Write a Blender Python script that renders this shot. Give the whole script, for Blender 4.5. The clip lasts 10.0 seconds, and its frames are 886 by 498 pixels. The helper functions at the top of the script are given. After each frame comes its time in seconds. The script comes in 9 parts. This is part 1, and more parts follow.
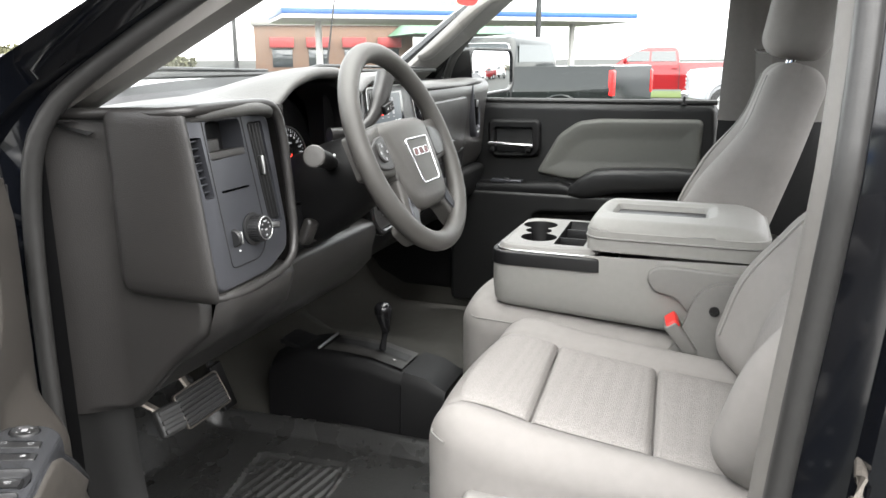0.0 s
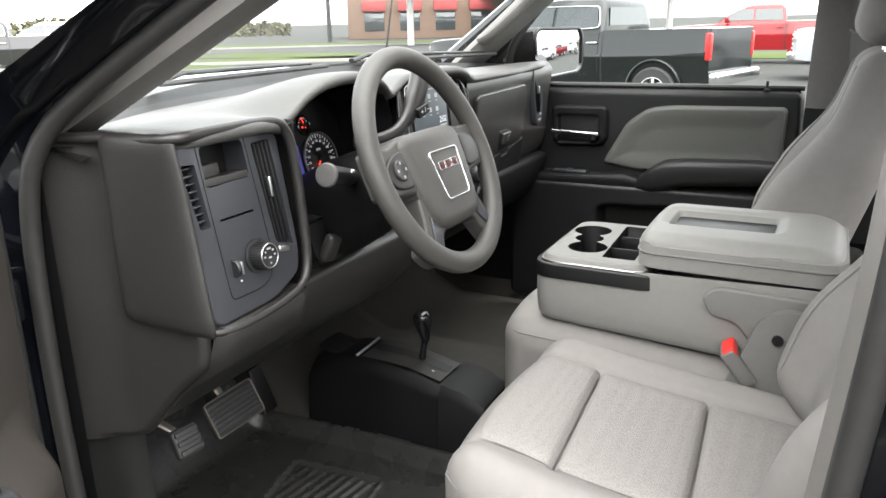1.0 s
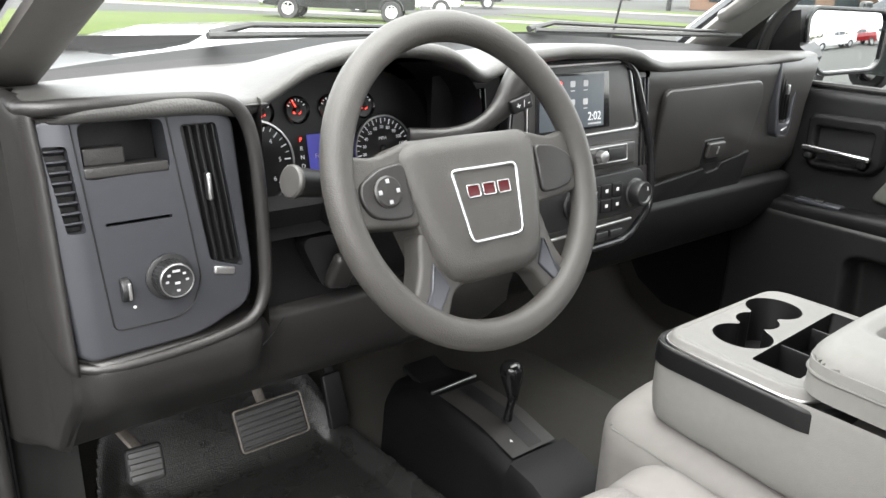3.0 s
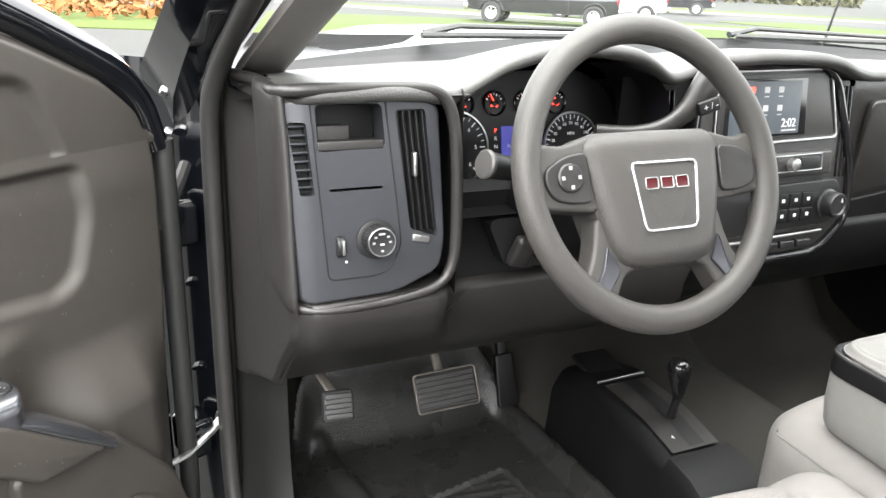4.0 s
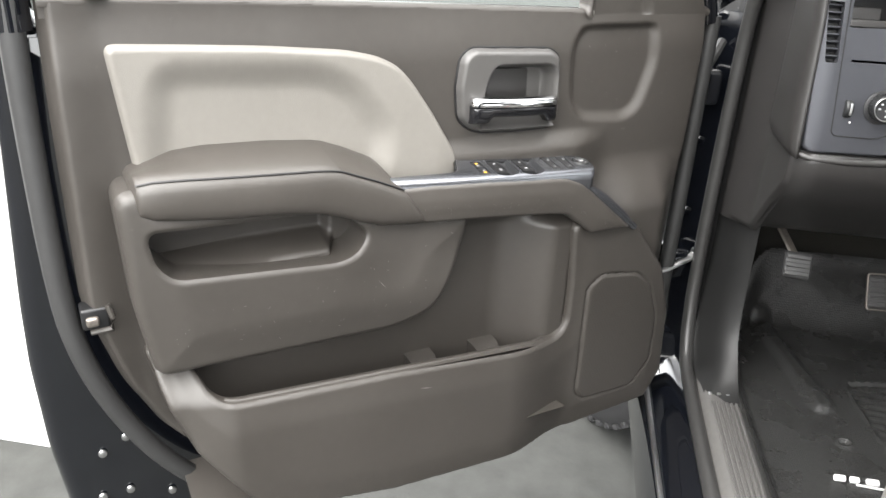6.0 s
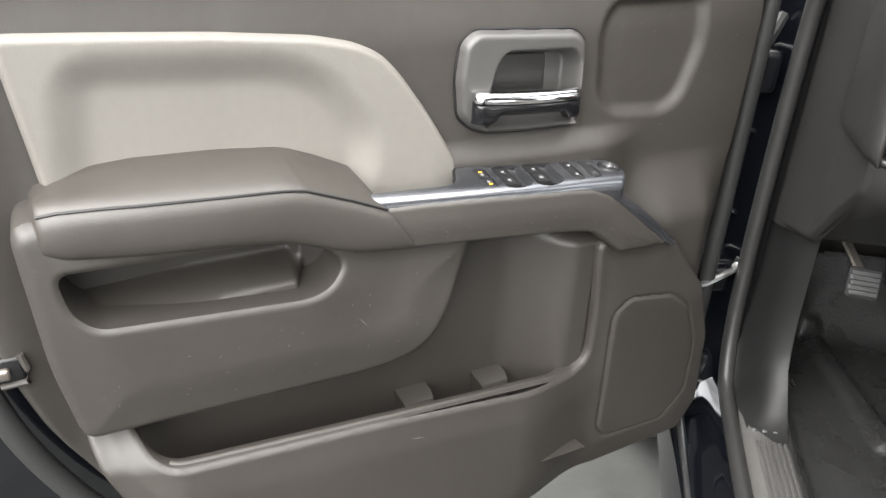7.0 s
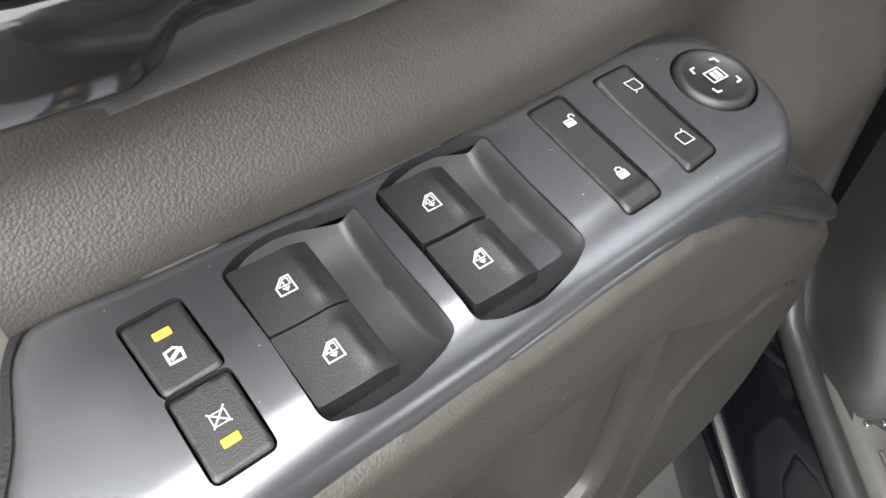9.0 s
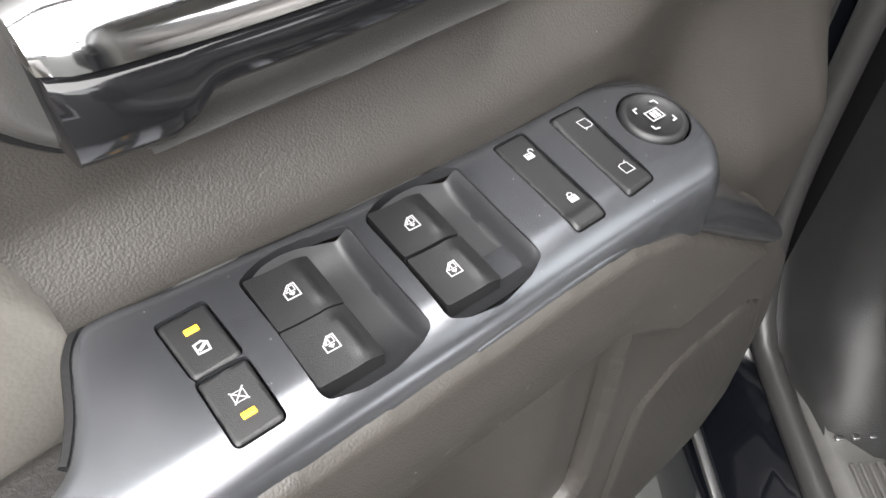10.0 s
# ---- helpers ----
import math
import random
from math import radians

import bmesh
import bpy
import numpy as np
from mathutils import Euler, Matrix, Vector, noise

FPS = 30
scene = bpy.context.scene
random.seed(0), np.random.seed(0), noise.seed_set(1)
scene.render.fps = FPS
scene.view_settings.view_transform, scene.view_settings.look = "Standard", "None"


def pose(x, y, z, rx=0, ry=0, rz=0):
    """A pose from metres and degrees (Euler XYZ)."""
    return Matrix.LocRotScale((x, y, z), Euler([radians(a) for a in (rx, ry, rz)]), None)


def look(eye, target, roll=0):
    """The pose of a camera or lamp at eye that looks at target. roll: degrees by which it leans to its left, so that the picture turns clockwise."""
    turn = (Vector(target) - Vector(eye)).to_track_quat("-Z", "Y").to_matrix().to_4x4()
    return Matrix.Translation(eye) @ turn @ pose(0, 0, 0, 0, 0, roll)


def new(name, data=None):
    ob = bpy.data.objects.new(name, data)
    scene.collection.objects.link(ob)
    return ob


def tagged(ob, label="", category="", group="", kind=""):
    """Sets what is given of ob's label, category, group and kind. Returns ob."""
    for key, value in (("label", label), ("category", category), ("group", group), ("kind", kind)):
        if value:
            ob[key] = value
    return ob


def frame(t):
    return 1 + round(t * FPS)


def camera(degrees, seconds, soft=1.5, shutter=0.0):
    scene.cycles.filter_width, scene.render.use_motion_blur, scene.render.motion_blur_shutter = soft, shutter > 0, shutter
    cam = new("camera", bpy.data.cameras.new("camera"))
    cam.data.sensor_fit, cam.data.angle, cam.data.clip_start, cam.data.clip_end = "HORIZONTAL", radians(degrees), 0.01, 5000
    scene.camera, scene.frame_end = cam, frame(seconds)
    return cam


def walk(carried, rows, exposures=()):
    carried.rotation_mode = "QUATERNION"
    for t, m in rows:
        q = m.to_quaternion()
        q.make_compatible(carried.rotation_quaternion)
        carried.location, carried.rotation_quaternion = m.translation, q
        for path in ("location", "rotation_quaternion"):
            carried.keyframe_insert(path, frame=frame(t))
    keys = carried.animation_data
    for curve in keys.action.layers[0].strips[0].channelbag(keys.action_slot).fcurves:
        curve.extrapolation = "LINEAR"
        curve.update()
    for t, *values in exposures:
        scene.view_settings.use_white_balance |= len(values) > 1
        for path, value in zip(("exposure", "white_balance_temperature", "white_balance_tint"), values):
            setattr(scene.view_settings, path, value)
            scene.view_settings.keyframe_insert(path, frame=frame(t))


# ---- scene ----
cam = camera(60.7, 10.0)
EXPOSURE = [(0.0, 4.65), (0.5, 4.5), (2.0, 4.5), (3.5, 4.95), (4.0, 5.1), (4.5, 5.35), (5.0, 5.0), (5.5, 4.95), (7.0, 4.8), (8.0, 4.7), (8.6, 4.65), (10.0, 4.75)]
PATH = [
    (0, (-1.666, -0.682, 1.508), (0.155, -0.013, 1.022), -0.2),
    (0.5, (-1.646, -0.7, 1.557), (0.177, -0.029, 1.081), -1.0),
    (1, (-1.515, -0.734, 1.574), (0.189, 0.142, 0.999), -1.2),
    (1.5, (-1.321, -0.808, 1.575), (0.226, 0.304, 0.967), 0.2),
    (2, (-1.146, -0.797, 1.57), (0.278, 0.454, 0.933), 1.6),
    (2.2, (-1.076, -0.781, 1.563), (0.305, 0.519, 0.927), 1.6),
    (3.3, (-0.974, -0.789, 1.569), (0.132, 0.733, 0.891), 2.7),
    (3.5, (-0.984, -0.802, 1.57), (0.045, 0.772, 0.888), 2.7),
    (4, (-1.024, -0.864, 1.568), (-0.227, 0.842, 0.895), 2.5),
    (4.5, (-1.07, -0.938, 1.549), (-0.694, 0.908, 0.878), 2.3),
    (4.7, (-1.097, -0.97, 1.546), (-0.89, 0.896, 0.857), 2.1),
    (5, (-1.139, -1.052, 1.531), (-1.131, 0.819, 0.823), 2.3),
    (5.2, (-1.153, -1.108, 1.531), (-1.263, 0.738, 0.77), 2.7),
    (5.5, (-1.184, -1.193, 1.514), (-1.374, 0.639, 0.734), 2.5),
    (5.7, (-1.186, -1.231, 1.512), (-1.42, 0.588, 0.714), 2.6),
    (6.8, (-1.195, -1.091, 1.515), (-1.5, 0.657, 0.593), 2.7),
    (7, (-1.191, -1.004, 1.506), (-1.512, 0.734, 0.569), 2.5),
    (7.4, (-1.204, -0.794, 1.495), (-1.476, 0.892, 0.455), 1.7),
    (7.5, (-1.214, -0.756, 1.483), (-1.45, 0.922, 0.422), 1.4),
    (7.8, (-1.23, -0.599, 1.454), (-1.392, 0.974, 0.229), 0.9),
    (8, (-1.243, -0.491, 1.413), (-1.34, 1.031, 0.119), -0.5),
    (8.2, (-1.251, -0.381, 1.393), (-1.28, 1.032, -0.023), 0.6),
    (8.3, (-1.252, -0.34, 1.378), (-1.253, 1.034, -0.076), 0.7),
    (8.5, (-1.253, -0.289, 1.336), (-1.202, 1.066, -0.134), 0.4),
    (9, (-1.253, -0.228, 1.298), (-1.161, 1.013, -0.268), 1.2),
    (9.2, (-1.254, -0.221, 1.293), (-1.158, 0.988, -0.298), 1.4),
    (9.5, (-1.255, -0.223, 1.294), (-1.156, 0.987, -0.296), 1.4),
    (10, (-1.25, -0.259, 1.325), (-1.141, 1.053, -0.181), 0.9),
]
walk(cam, [(t, look(eye, target, roll)) for t, eye, target, roll in PATH], EXPOSURE)

# ---- light ----
world = bpy.data.worlds.new("overcast_sky")
scene.world = world
world.use_nodes = True
wn = world.node_tree
wn.nodes.clear()
w_out = wn.nodes.new("ShaderNodeOutputWorld")
w_bg = wn.nodes.new("ShaderNodeBackground")
w_sky = wn.nodes.new("ShaderNodeTexSky")
w_sky.sky_type = "NISHITA"
w_sky.sun_disc = False
w_sky.sun_elevation = radians(63)
w_sky.sun_rotation = radians(220)
w_sky.dust_density = 1.0
w_hsv = wn.nodes.new("ShaderNodeHueSaturation")
w_hsv.inputs["Saturation"].default_value = 0.16
w_bg.inputs["Strength"].default_value = 0.125
wn.links.new(w_sky.outputs[0], w_hsv.inputs["Color"])
# a cloud layer evens the sky out
w_mix = wn.nodes.new("ShaderNodeMix")
w_mix.data_type = "RGBA"
w_mix.inputs["Factor"].default_value = 0.75
w_mix.inputs["B"].default_value = (1.0, 0.985, 0.95, 1)
wn.links.new(w_hsv.outputs[0], w_mix.inputs["A"])
wn.links.new(w_mix.outputs["Result"], w_bg.inputs["Color"])
wn.links.new(w_bg.outputs[0], w_out.inputs["Surface"])
sun = new("sun", bpy.data.lights.new("sun", "SUN"))
sun.data.energy = 0.6
sun.data.angle = radians(110)
sun.data.color = (1.0, 0.97, 0.92)
sun.matrix_world = look((-4.2, -5.0, 13.0), (0, 0, 0))

# ---- materials ----
def material(name, color, rough=0.5, metal=0.0, vary=0.12, vscale=6.0, grain=0.0, gscale=400.0, wear=0.0, coat=0.0, spec=0.5, leather=0.0, lscale=500.0, weave=0.0):
    """Base colour varied at two scales, with a fine grain, leather cells or weave as relief."""
    m = bpy.data.materials.new(name)
    m.use_nodes = True
    t = m.node_tree
    b = t.nodes["Principled BSDF"]
    b.inputs["Roughness"].default_value = rough
    b.inputs["Metallic"].default_value = metal
    b.inputs["Specular IOR Level"].default_value = spec
    b.inputs["Coat Weight"].default_value = coat
    b.inputs["Coat Roughness"].default_value = 0.05
    geo = t.nodes.new("ShaderNodeNewGeometry")
    pos = geo.outputs["Position"]
    big = t.nodes.new("ShaderNodeTexNoise")
    big.inputs["Scale"].default_value = vscale
    big.inputs["Detail"].default_value = 6
    fine = t.nodes.new("ShaderNodeTexNoise")
    fine.inputs["Scale"].default_value = vscale * 14
    fine.inputs["Detail"].default_value = 4
    t.links.new(pos, big.inputs["Vector"])
    t.links.new(pos, fine.inputs["Vector"])
    add = t.nodes.new("ShaderNodeMath")
    add.operation = "ADD"
    t.links.new(big.outputs["Fac"], add.inputs[0])
    t.links.new(fine.outputs["Fac"], add.inputs[1])
    rng = t.nodes.new("ShaderNodeMapRange")
    rng.inputs["From Min"].default_value = 0.6
    rng.inputs["From Max"].default_value = 1.4
    rng.inputs["To Min"].default_value = 1 - vary
    rng.inputs["To Max"].default_value = 1 + vary
    t.links.new(add.outputs[0], rng.inputs["Value"])
    mul = t.nodes.new("ShaderNodeMix")
    mul.data_type = "RGBA"
    mul.blend_type = "MULTIPLY"
    mul.inputs["Factor"].default_value = 1.0
    mul.inputs["A"].default_value = (*color, 1)
    t.links.new(rng.outputs[0], mul.inputs["B"])
    col = mul.outputs["Result"]
    if wear > 0:
        sc = t.nodes.new("ShaderNodeTexNoise")
        sc.inputs["Scale"].default_value = 38
        sc.inputs["Detail"].default_value = 9
        sc.inputs["Roughness"].default_value = 0.72
        t.links.new(pos, sc.inputs["Vector"])
        ramp = t.nodes.new("ShaderNodeMapRange")
        ramp.inputs["From Min"].default_value = 0.66
        ramp.inputs["From Max"].default_value = 0.76
        ramp.inputs["To Max"].default_value = wear
        t.links.new(sc.outputs["Fac"], ramp.inputs["Value"])
        mx = t.nodes.new("ShaderNodeMix")
        mx.data_type = "RGBA"
        mx.inputs["B"].default_value = (0.30, 0.27, 0.24, 1)
        t.links.new(ramp.outputs[0], mx.inputs["Factor"])
        t.links.new(col, mx.inputs["A"])
        col = mx.outputs["Result"]
    t.links.new(col, b.inputs["Base Color"])
    rr = t.nodes.new("ShaderNodeMapRange")
    rr.inputs["From Min"].default_value = 0.3
    rr.inputs["From Max"].default_value = 0.7
    rr.inputs["To Min"].default_value = max(0.02, rough * 0.88)
    rr.inputs["To Max"].default_value = min(1.0, rough * 1.12)
    t.links.new(big.outputs["Fac"], rr.inputs["Value"])
    t.links.new(rr.outputs[0], b.inputs["Roughness"])
    height = None
    if grain > 0:
        g = t.nodes.new("ShaderNodeTexNoise")
        g.inputs["Scale"].default_value = gscale
        g.inputs["Detail"].default_value = 3
        t.links.new(pos, g.inputs["Vector"])
        height = (g.outputs["Fac"], grain)
    if leather > 0:
        g = t.nodes.new("ShaderNodeTexVoronoi")
        g.feature = "F1"
        g.inputs["Scale"].default_value = lscale
        warp = t.nodes.new("ShaderNodeTexNoise")
        warp.inputs["Scale"].default_value = lscale * 0.6
        mixv = t.nodes.new("ShaderNodeMix")
        mixv.data_type = "VECTOR"
        mixv.inputs["Factor"].default_value = 0.0008
        t.links.new(pos, warp.inputs["Vector"])
        t.links.new(pos, mixv.inputs["A"])
        t.links.new(warp.outputs["Color"], mixv.inputs["B"])
        t.links.new(mixv.outputs["Result"], g.inputs["Vector"])
        height = (g.outputs["Distance"], leather)
    if weave > 0:
        co = t.nodes.new("ShaderNodeTexCoord")
        g = t.nodes.new("ShaderNodeTexVoronoi")
        g.inputs["Scale"].default_value = 330
        g.inputs["Randomness"].default_value = 0.55
        t.links.new(co.outputs["Object"], g.inputs["Vector"])
        height = (g.outputs["Distance"], weave)
        dk = t.nodes.new("ShaderNodeMapRange")
        dk.inputs["From Max"].default_value = 0.75
        dk.inputs["To Min"].default_value = 1.06
        dk.inputs["To Max"].default_value = 0.80
        t.links.new(g.outputs["Distance"], dk.inputs["Value"])
        m2 = t.nodes.new("ShaderNodeMix")
        m2.data_type = "RGBA"
        m2.blend_type = "MULTIPLY"
        m2.inputs["Factor"].default_value = 1.0
        t.links.new(col, m2.inputs["A"])
        t.links.new(dk.outputs[0], m2.inputs["B"])
        t.links.new(m2.outputs["Result"], b.inputs["Base Color"])
    if height:
        bump = t.nodes.new("ShaderNodeBump")
        bump.inputs["Strength"].default_value = min(1.0, height[1])
        bump.invert = leather > 0
        bump.inputs["Distance"].default_value = 0.0015 if leather > 0.9 else 0.001
        t.links.new(height[0], bump.inputs["Height"])
        t.links.new(bump.outputs[0], b.inputs["Normal"])
    return m


def glowing(name, color, strength):
    m = material(name, color, 0.4)
    b = m.node_tree.nodes["Principled BSDF"]
    b.inputs["Emission Color"].default_value = (*color, 1)
    b.inputs["Emission Strength"].default_value = strength
    return m


def glass(name, color=(1, 1, 1), rough=0.0):
    """A thin pane: mostly clear, with a mirror gloss that grows at a glancing angle."""
    m = bpy.data.materials.new(name)
    m.use_nodes = True
    t = m.node_tree
    t.nodes.clear()
    out = t.nodes.new("ShaderNodeOutputMaterial")
    tr = t.nodes.new("ShaderNodeBsdfTransparent")
    tr.inputs[0].default_value = (*color, 1)
    gl = t.nodes.new("ShaderNodeBsdfGlossy")
    gl.inputs["Roughness"].default_value = rough
    fr = t.nodes.new("ShaderNodeLayerWeight")
    fr.inputs["Blend"].default_value = 0.5
    pw = t.nodes.new("ShaderNodeMath")
    pw.operation = "POWER"
    pw.inputs[1].default_value = 5.0
    t.links.new(fr.outputs["Facing"], pw.inputs[0])
    ma = t.nodes.new("ShaderNodeMath")
    ma.operation = "MULTIPLY_ADD"
    ma.inputs[1].default_value = 0.6
    ma.inputs[2].default_value = 0.025
    t.links.new(pw.outputs[0], ma.inputs[0])
    mx = t.nodes.new("ShaderNodeMixShader")
    t.links.new(ma.outputs[0], mx.inputs[0])
    t.links.new(tr.outputs[0], mx.inputs[1])
    t.links.new(gl.outputs[0], mx.inputs[2])
    t.links.new(mx.outputs[0], out.inputs[0])
    return m


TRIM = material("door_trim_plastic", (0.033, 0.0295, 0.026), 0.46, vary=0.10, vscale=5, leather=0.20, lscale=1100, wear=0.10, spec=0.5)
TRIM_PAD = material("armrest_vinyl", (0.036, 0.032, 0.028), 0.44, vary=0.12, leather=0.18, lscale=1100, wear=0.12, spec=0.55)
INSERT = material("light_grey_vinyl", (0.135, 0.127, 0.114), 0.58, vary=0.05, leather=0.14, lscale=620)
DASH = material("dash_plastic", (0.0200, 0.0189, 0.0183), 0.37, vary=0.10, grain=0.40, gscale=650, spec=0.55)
KICK = material("black_kick_plastic", (0.0105, 0.0105, 0.0104), 0.42, grain=0.3, gscale=600, spec=0.25)
HANDLE = material("handle_plastic", (0.055, 0.053, 0.051), 0.36, vary=0.06, grain=0.15, gscale=1500)
# dash top vinyl; windshield light on it is put into a paler colour
DASH_TOP = material("lit_dash_pad_vinyl", (0.058, 0.057, 0.055), 0.50, vary=0.08, leather=0.35, lscale=380)
# near-black plastic, also used where shade is painted into a part's colour
DASH_DARK = material("dark_and_shaded_plastic", (0.0050, 0.0050, 0.0054), 0.5, grain=0.4, gscale=600, spec=0.22)
SILVER = material("grey_metallic_paint", (0.056, 0.058, 0.066), 0.32, metal=0.50, vary=0.05, spec=0.6, grain=0.05, gscale=1600)
BEZEL = material("switch_bezel_paint", (0.140, 0.145, 0.158), 0.22, metal=0.85, vary=0.06, spec=0.9, grain=0.06, gscale=2600, coat=0.5)
BEZEL.node_tree.nodes["Principled BSDF"].inputs["Coat Roughness"].default_value = 0.22
BLACK = material("black_plastic", (0.0045, 0.0045, 0.005), 0.45, grain=0.2, gscale=900)
BLACK_GLOSS = material("gloss_black_plastic", (0.008, 0.008, 0.009), 0.12)
BUTTON = material("rubbery_button", (0.012, 0.0122, 0.0128), 0.38, grain=0.18, gscale=2600)
# switch wells: the recess's shade is put into a darker colour than BEZEL
WELLSHADE = material("shaded_switch_well", (0.016, 0.0165, 0.018), 0.42, vary=0.06, grain=0.1, gscale=2600)
WHEEL = material("wheel_urethane", (0.050, 0.0475, 0.044), 0.50, vary=0.08, leather=0.30, lscale=700)
CHROME = material("chrome", (0.75, 0.75, 0.76), 0.10, metal=1.0, vary=0.03)
SATIN = material("satin_metal", (0.50, 0.50, 0.50), 0.32, metal=1.0, vary=0.08)
CLOTH = material("grey_seat_cloth", (0.205, 0.194, 0.186), 0.85, vary=0.06, vscale=4, grain=0.5, gscale=900)
WEAVE = material("grey_woven_seat_cloth", (0.245, 0.231, 0.222), 0.9, vary=0.04, vscale=4, weave=0.9)
VINYL = material("grey_console_vinyl", (0.215, 0.211, 0.200), 0.55, vary=0.05, grain=0.25, gscale=600)
HARDGREY = material("grey_hard_plastic", (0.165, 0.161, 0.153), 0.55, vary=0.06, grain=0.35, gscale=900)
PILLAR = material("grey_pillar_plastic", (0.135, 0.128, 0.120), 0.55, vary=0.08, grain=0.3, gscale=800, wear=0.08)
HEADLINER = material("headliner_cloth", (0.30, 0.29, 0.27), 0.95, grain=0.5, gscale=500)
PAINT = material("black_car_paint", (0.003, 0.0035, 0.005), 0.10, vary=0.05, spec=0.5, coat=0.8)
SEALGREY = material("worn_rubber_seal", (0.024, 0.0235, 0.023), 0.42, vary=0.15, grain=0.2)
RUBBER = material("rubber_seal", (0.022, 0.022, 0.022), 0.5, grain=0.2)
MAT = material("rubber_floor_mat", (0.026, 0.026, 0.0255), 0.28, vary=0.25, vscale=12, weave=0.6)
CARPET = material("grey_carpet", (0.021, 0.0200, 0.0165), 0.98, vary=0.3, vscale=30, grain=1.0, gscale=900)
# scuffed dark sill plastic, its sky reflection put into a paler base colour
SILLP = material("scuffed_skylit_sill_plastic", (0.075, 0.073, 0.070), 0.32, vary=0.15, grain=0.2, gscale=700, wear=0.15)
# far door: TRIM and INSERT again, with the cab's shade put into the colour
PTRIM_SHADED = material("shaded_far_door_plastic", (0.0080, 0.0082, 0.0085), 0.45, grain=0.35, gscale=650, spec=0.4)
PINSERT_SHADED = material("shaded_far_door_vinyl", (0.078, 0.079, 0.072), 0.58, vary=0.05, leather=0.14, lscale=620)
STEEL = material("worn_steel", (0.20, 0.18, 0.16), 0.45, metal=0.8, vary=0.3, vscale=20)
PEDAL = material("pedal_rubber", (0.030, 0.030, 0.030), 0.55, vary=0.2, grain=0.4)
RED = material("red_buckle_plastic", (0.62, 0.03, 0.025), 0.4)
WHITE_MARK = material("white_print", (0.62, 0.62, 0.62), 0.5)
DIM_MARK = material("dim_print", (0.33, 0.33, 0.34), 0.5)
GLASS = glass("window_glass", (0.93, 0.96, 0.95))
CLEAR = glass("clear_lens", (0.97, 0.97, 0.97))
MIRROR = material("mirror_glass", (0.85, 0.86, 0.87), 0.01, metal=1.0, vary=0.0)
BADGE_RED = material("dark_red_enamel", (0.07, 0.008, 0.010), 0.3)
AMBER = glowing("amber_lamp", (0.9, 0.45, 0.03), 0.05)
RED_GLOW = glowing("red_needle", (1.0, 0.05, 0.03), 0.13)
BLUE_GLOW = glowing("blue_display", (0.05, 0.05, 0.24), 0.03)
LCD = glowing("screen_dark_blue", (0.05, 0.06, 0.07), 0.012)
MARK_GLOW = glowing("lit_mark", (0.55, 0.56, 0.58), 0.020)


# ---- tools ----
def mesh_object(name, verts, faces, mat, parent=None, label="", angle=35, m=None):
    me = bpy.data.meshes.new(name)
    used = sorted({i for f in faces for i in f})
    if len(used) < len(verts):
        place = {i: k for k, i in enumerate(used)}
        verts = [verts[i] for i in used]
        faces = [tuple(place[i] for i in f) for f in faces]
    if m is not None:
        verts = [m @ Vector(v) for v in verts]
    me.from_pydata([tuple(v) for v in verts], [], faces)
    bm = bmesh.new()
    bm.from_mesh(me)
    bmesh.ops.recalc_face_normals(bm, faces=bm.faces)
    bm.to_mesh(me)
    bm.free()
    me.polygons.foreach_set("use_smooth", [True] * len(me.polygons))
    me.set_sharp_from_angle(angle=radians(angle))
    me.materials.append(mat)
    ob = new(name, me)
    if parent is not None:
        ob.parent = parent
    if label:
        ob["label"] = label
    return ob


def thing(name, label, category, group="", kind="", m=None):
    ob = new(name)
    ob.empty_display_size = 0.05
    if m is not None:
        ob.matrix_world = m
    return tagged(ob, label, category, group, kind)


class Geo:
    """Vertices and faces gathered for one mesh."""

    def __init__(self):
        self.v, self.f = [], []

    def add(self, verts, faces, m=None):
        k = len(self.v)
        self.v += [m @ Vector(p) if m is not None else Vector(p) for p in verts]
        self.f += [tuple(i + k for i in f) for f in faces]
        return self

    def make(self, name, mat, parent=None, label="", angle=35, m=None):
        return mesh_object(name, self.v, self.f, mat, parent, label, angle, m)


def chaikin(pts, n=2, closed=True):
    """Corner cutting: rounds an outline."""
    p = [tuple(q) for q in pts]
    for _ in range(n):
        o = []
        rng = range(len(p)) if closed else range(len(p) - 1)
        if not closed:
            o.append(p[0])
        for i in rng:
            a, b = p[i], p[(i + 1) % len(p)]
            o.append(tuple(0.75 * x + 0.25 * y for x, y in zip(a, b)))
            o.append(tuple(0.25 * x + 0.75 * y for x, y in zip(a, b)))
        if not closed:
            o.append(p[-1])
        p = o
    return p


def rounded(pts, r, seg=5):
    """An outline with its corners rounded by at most r."""
    out = []
    n = len(pts)
    for i in range(n):
        p0, p, p1 = Vector(pts[i - 1]), Vector(pts[i]), Vector(pts[(i + 1) % n])
        a, b = p0 - p, p1 - p
        d = min(r, a.length * 0.45, b.length * 0.45)
        s, e = p + a.normalized() * d, p + b.normalized() * d
        for k in range(seg + 1):
            t = k / seg
            out.append(tuple((1 - t) ** 2 * s + 2 * t * (1 - t) * p + t * t * e))
    return out


def area2(pts):
    return 0.5 * sum(pts[i - 1][0] * pts[i][1] - pts[i][0] * pts[i - 1][1] for i in range(len(pts)))


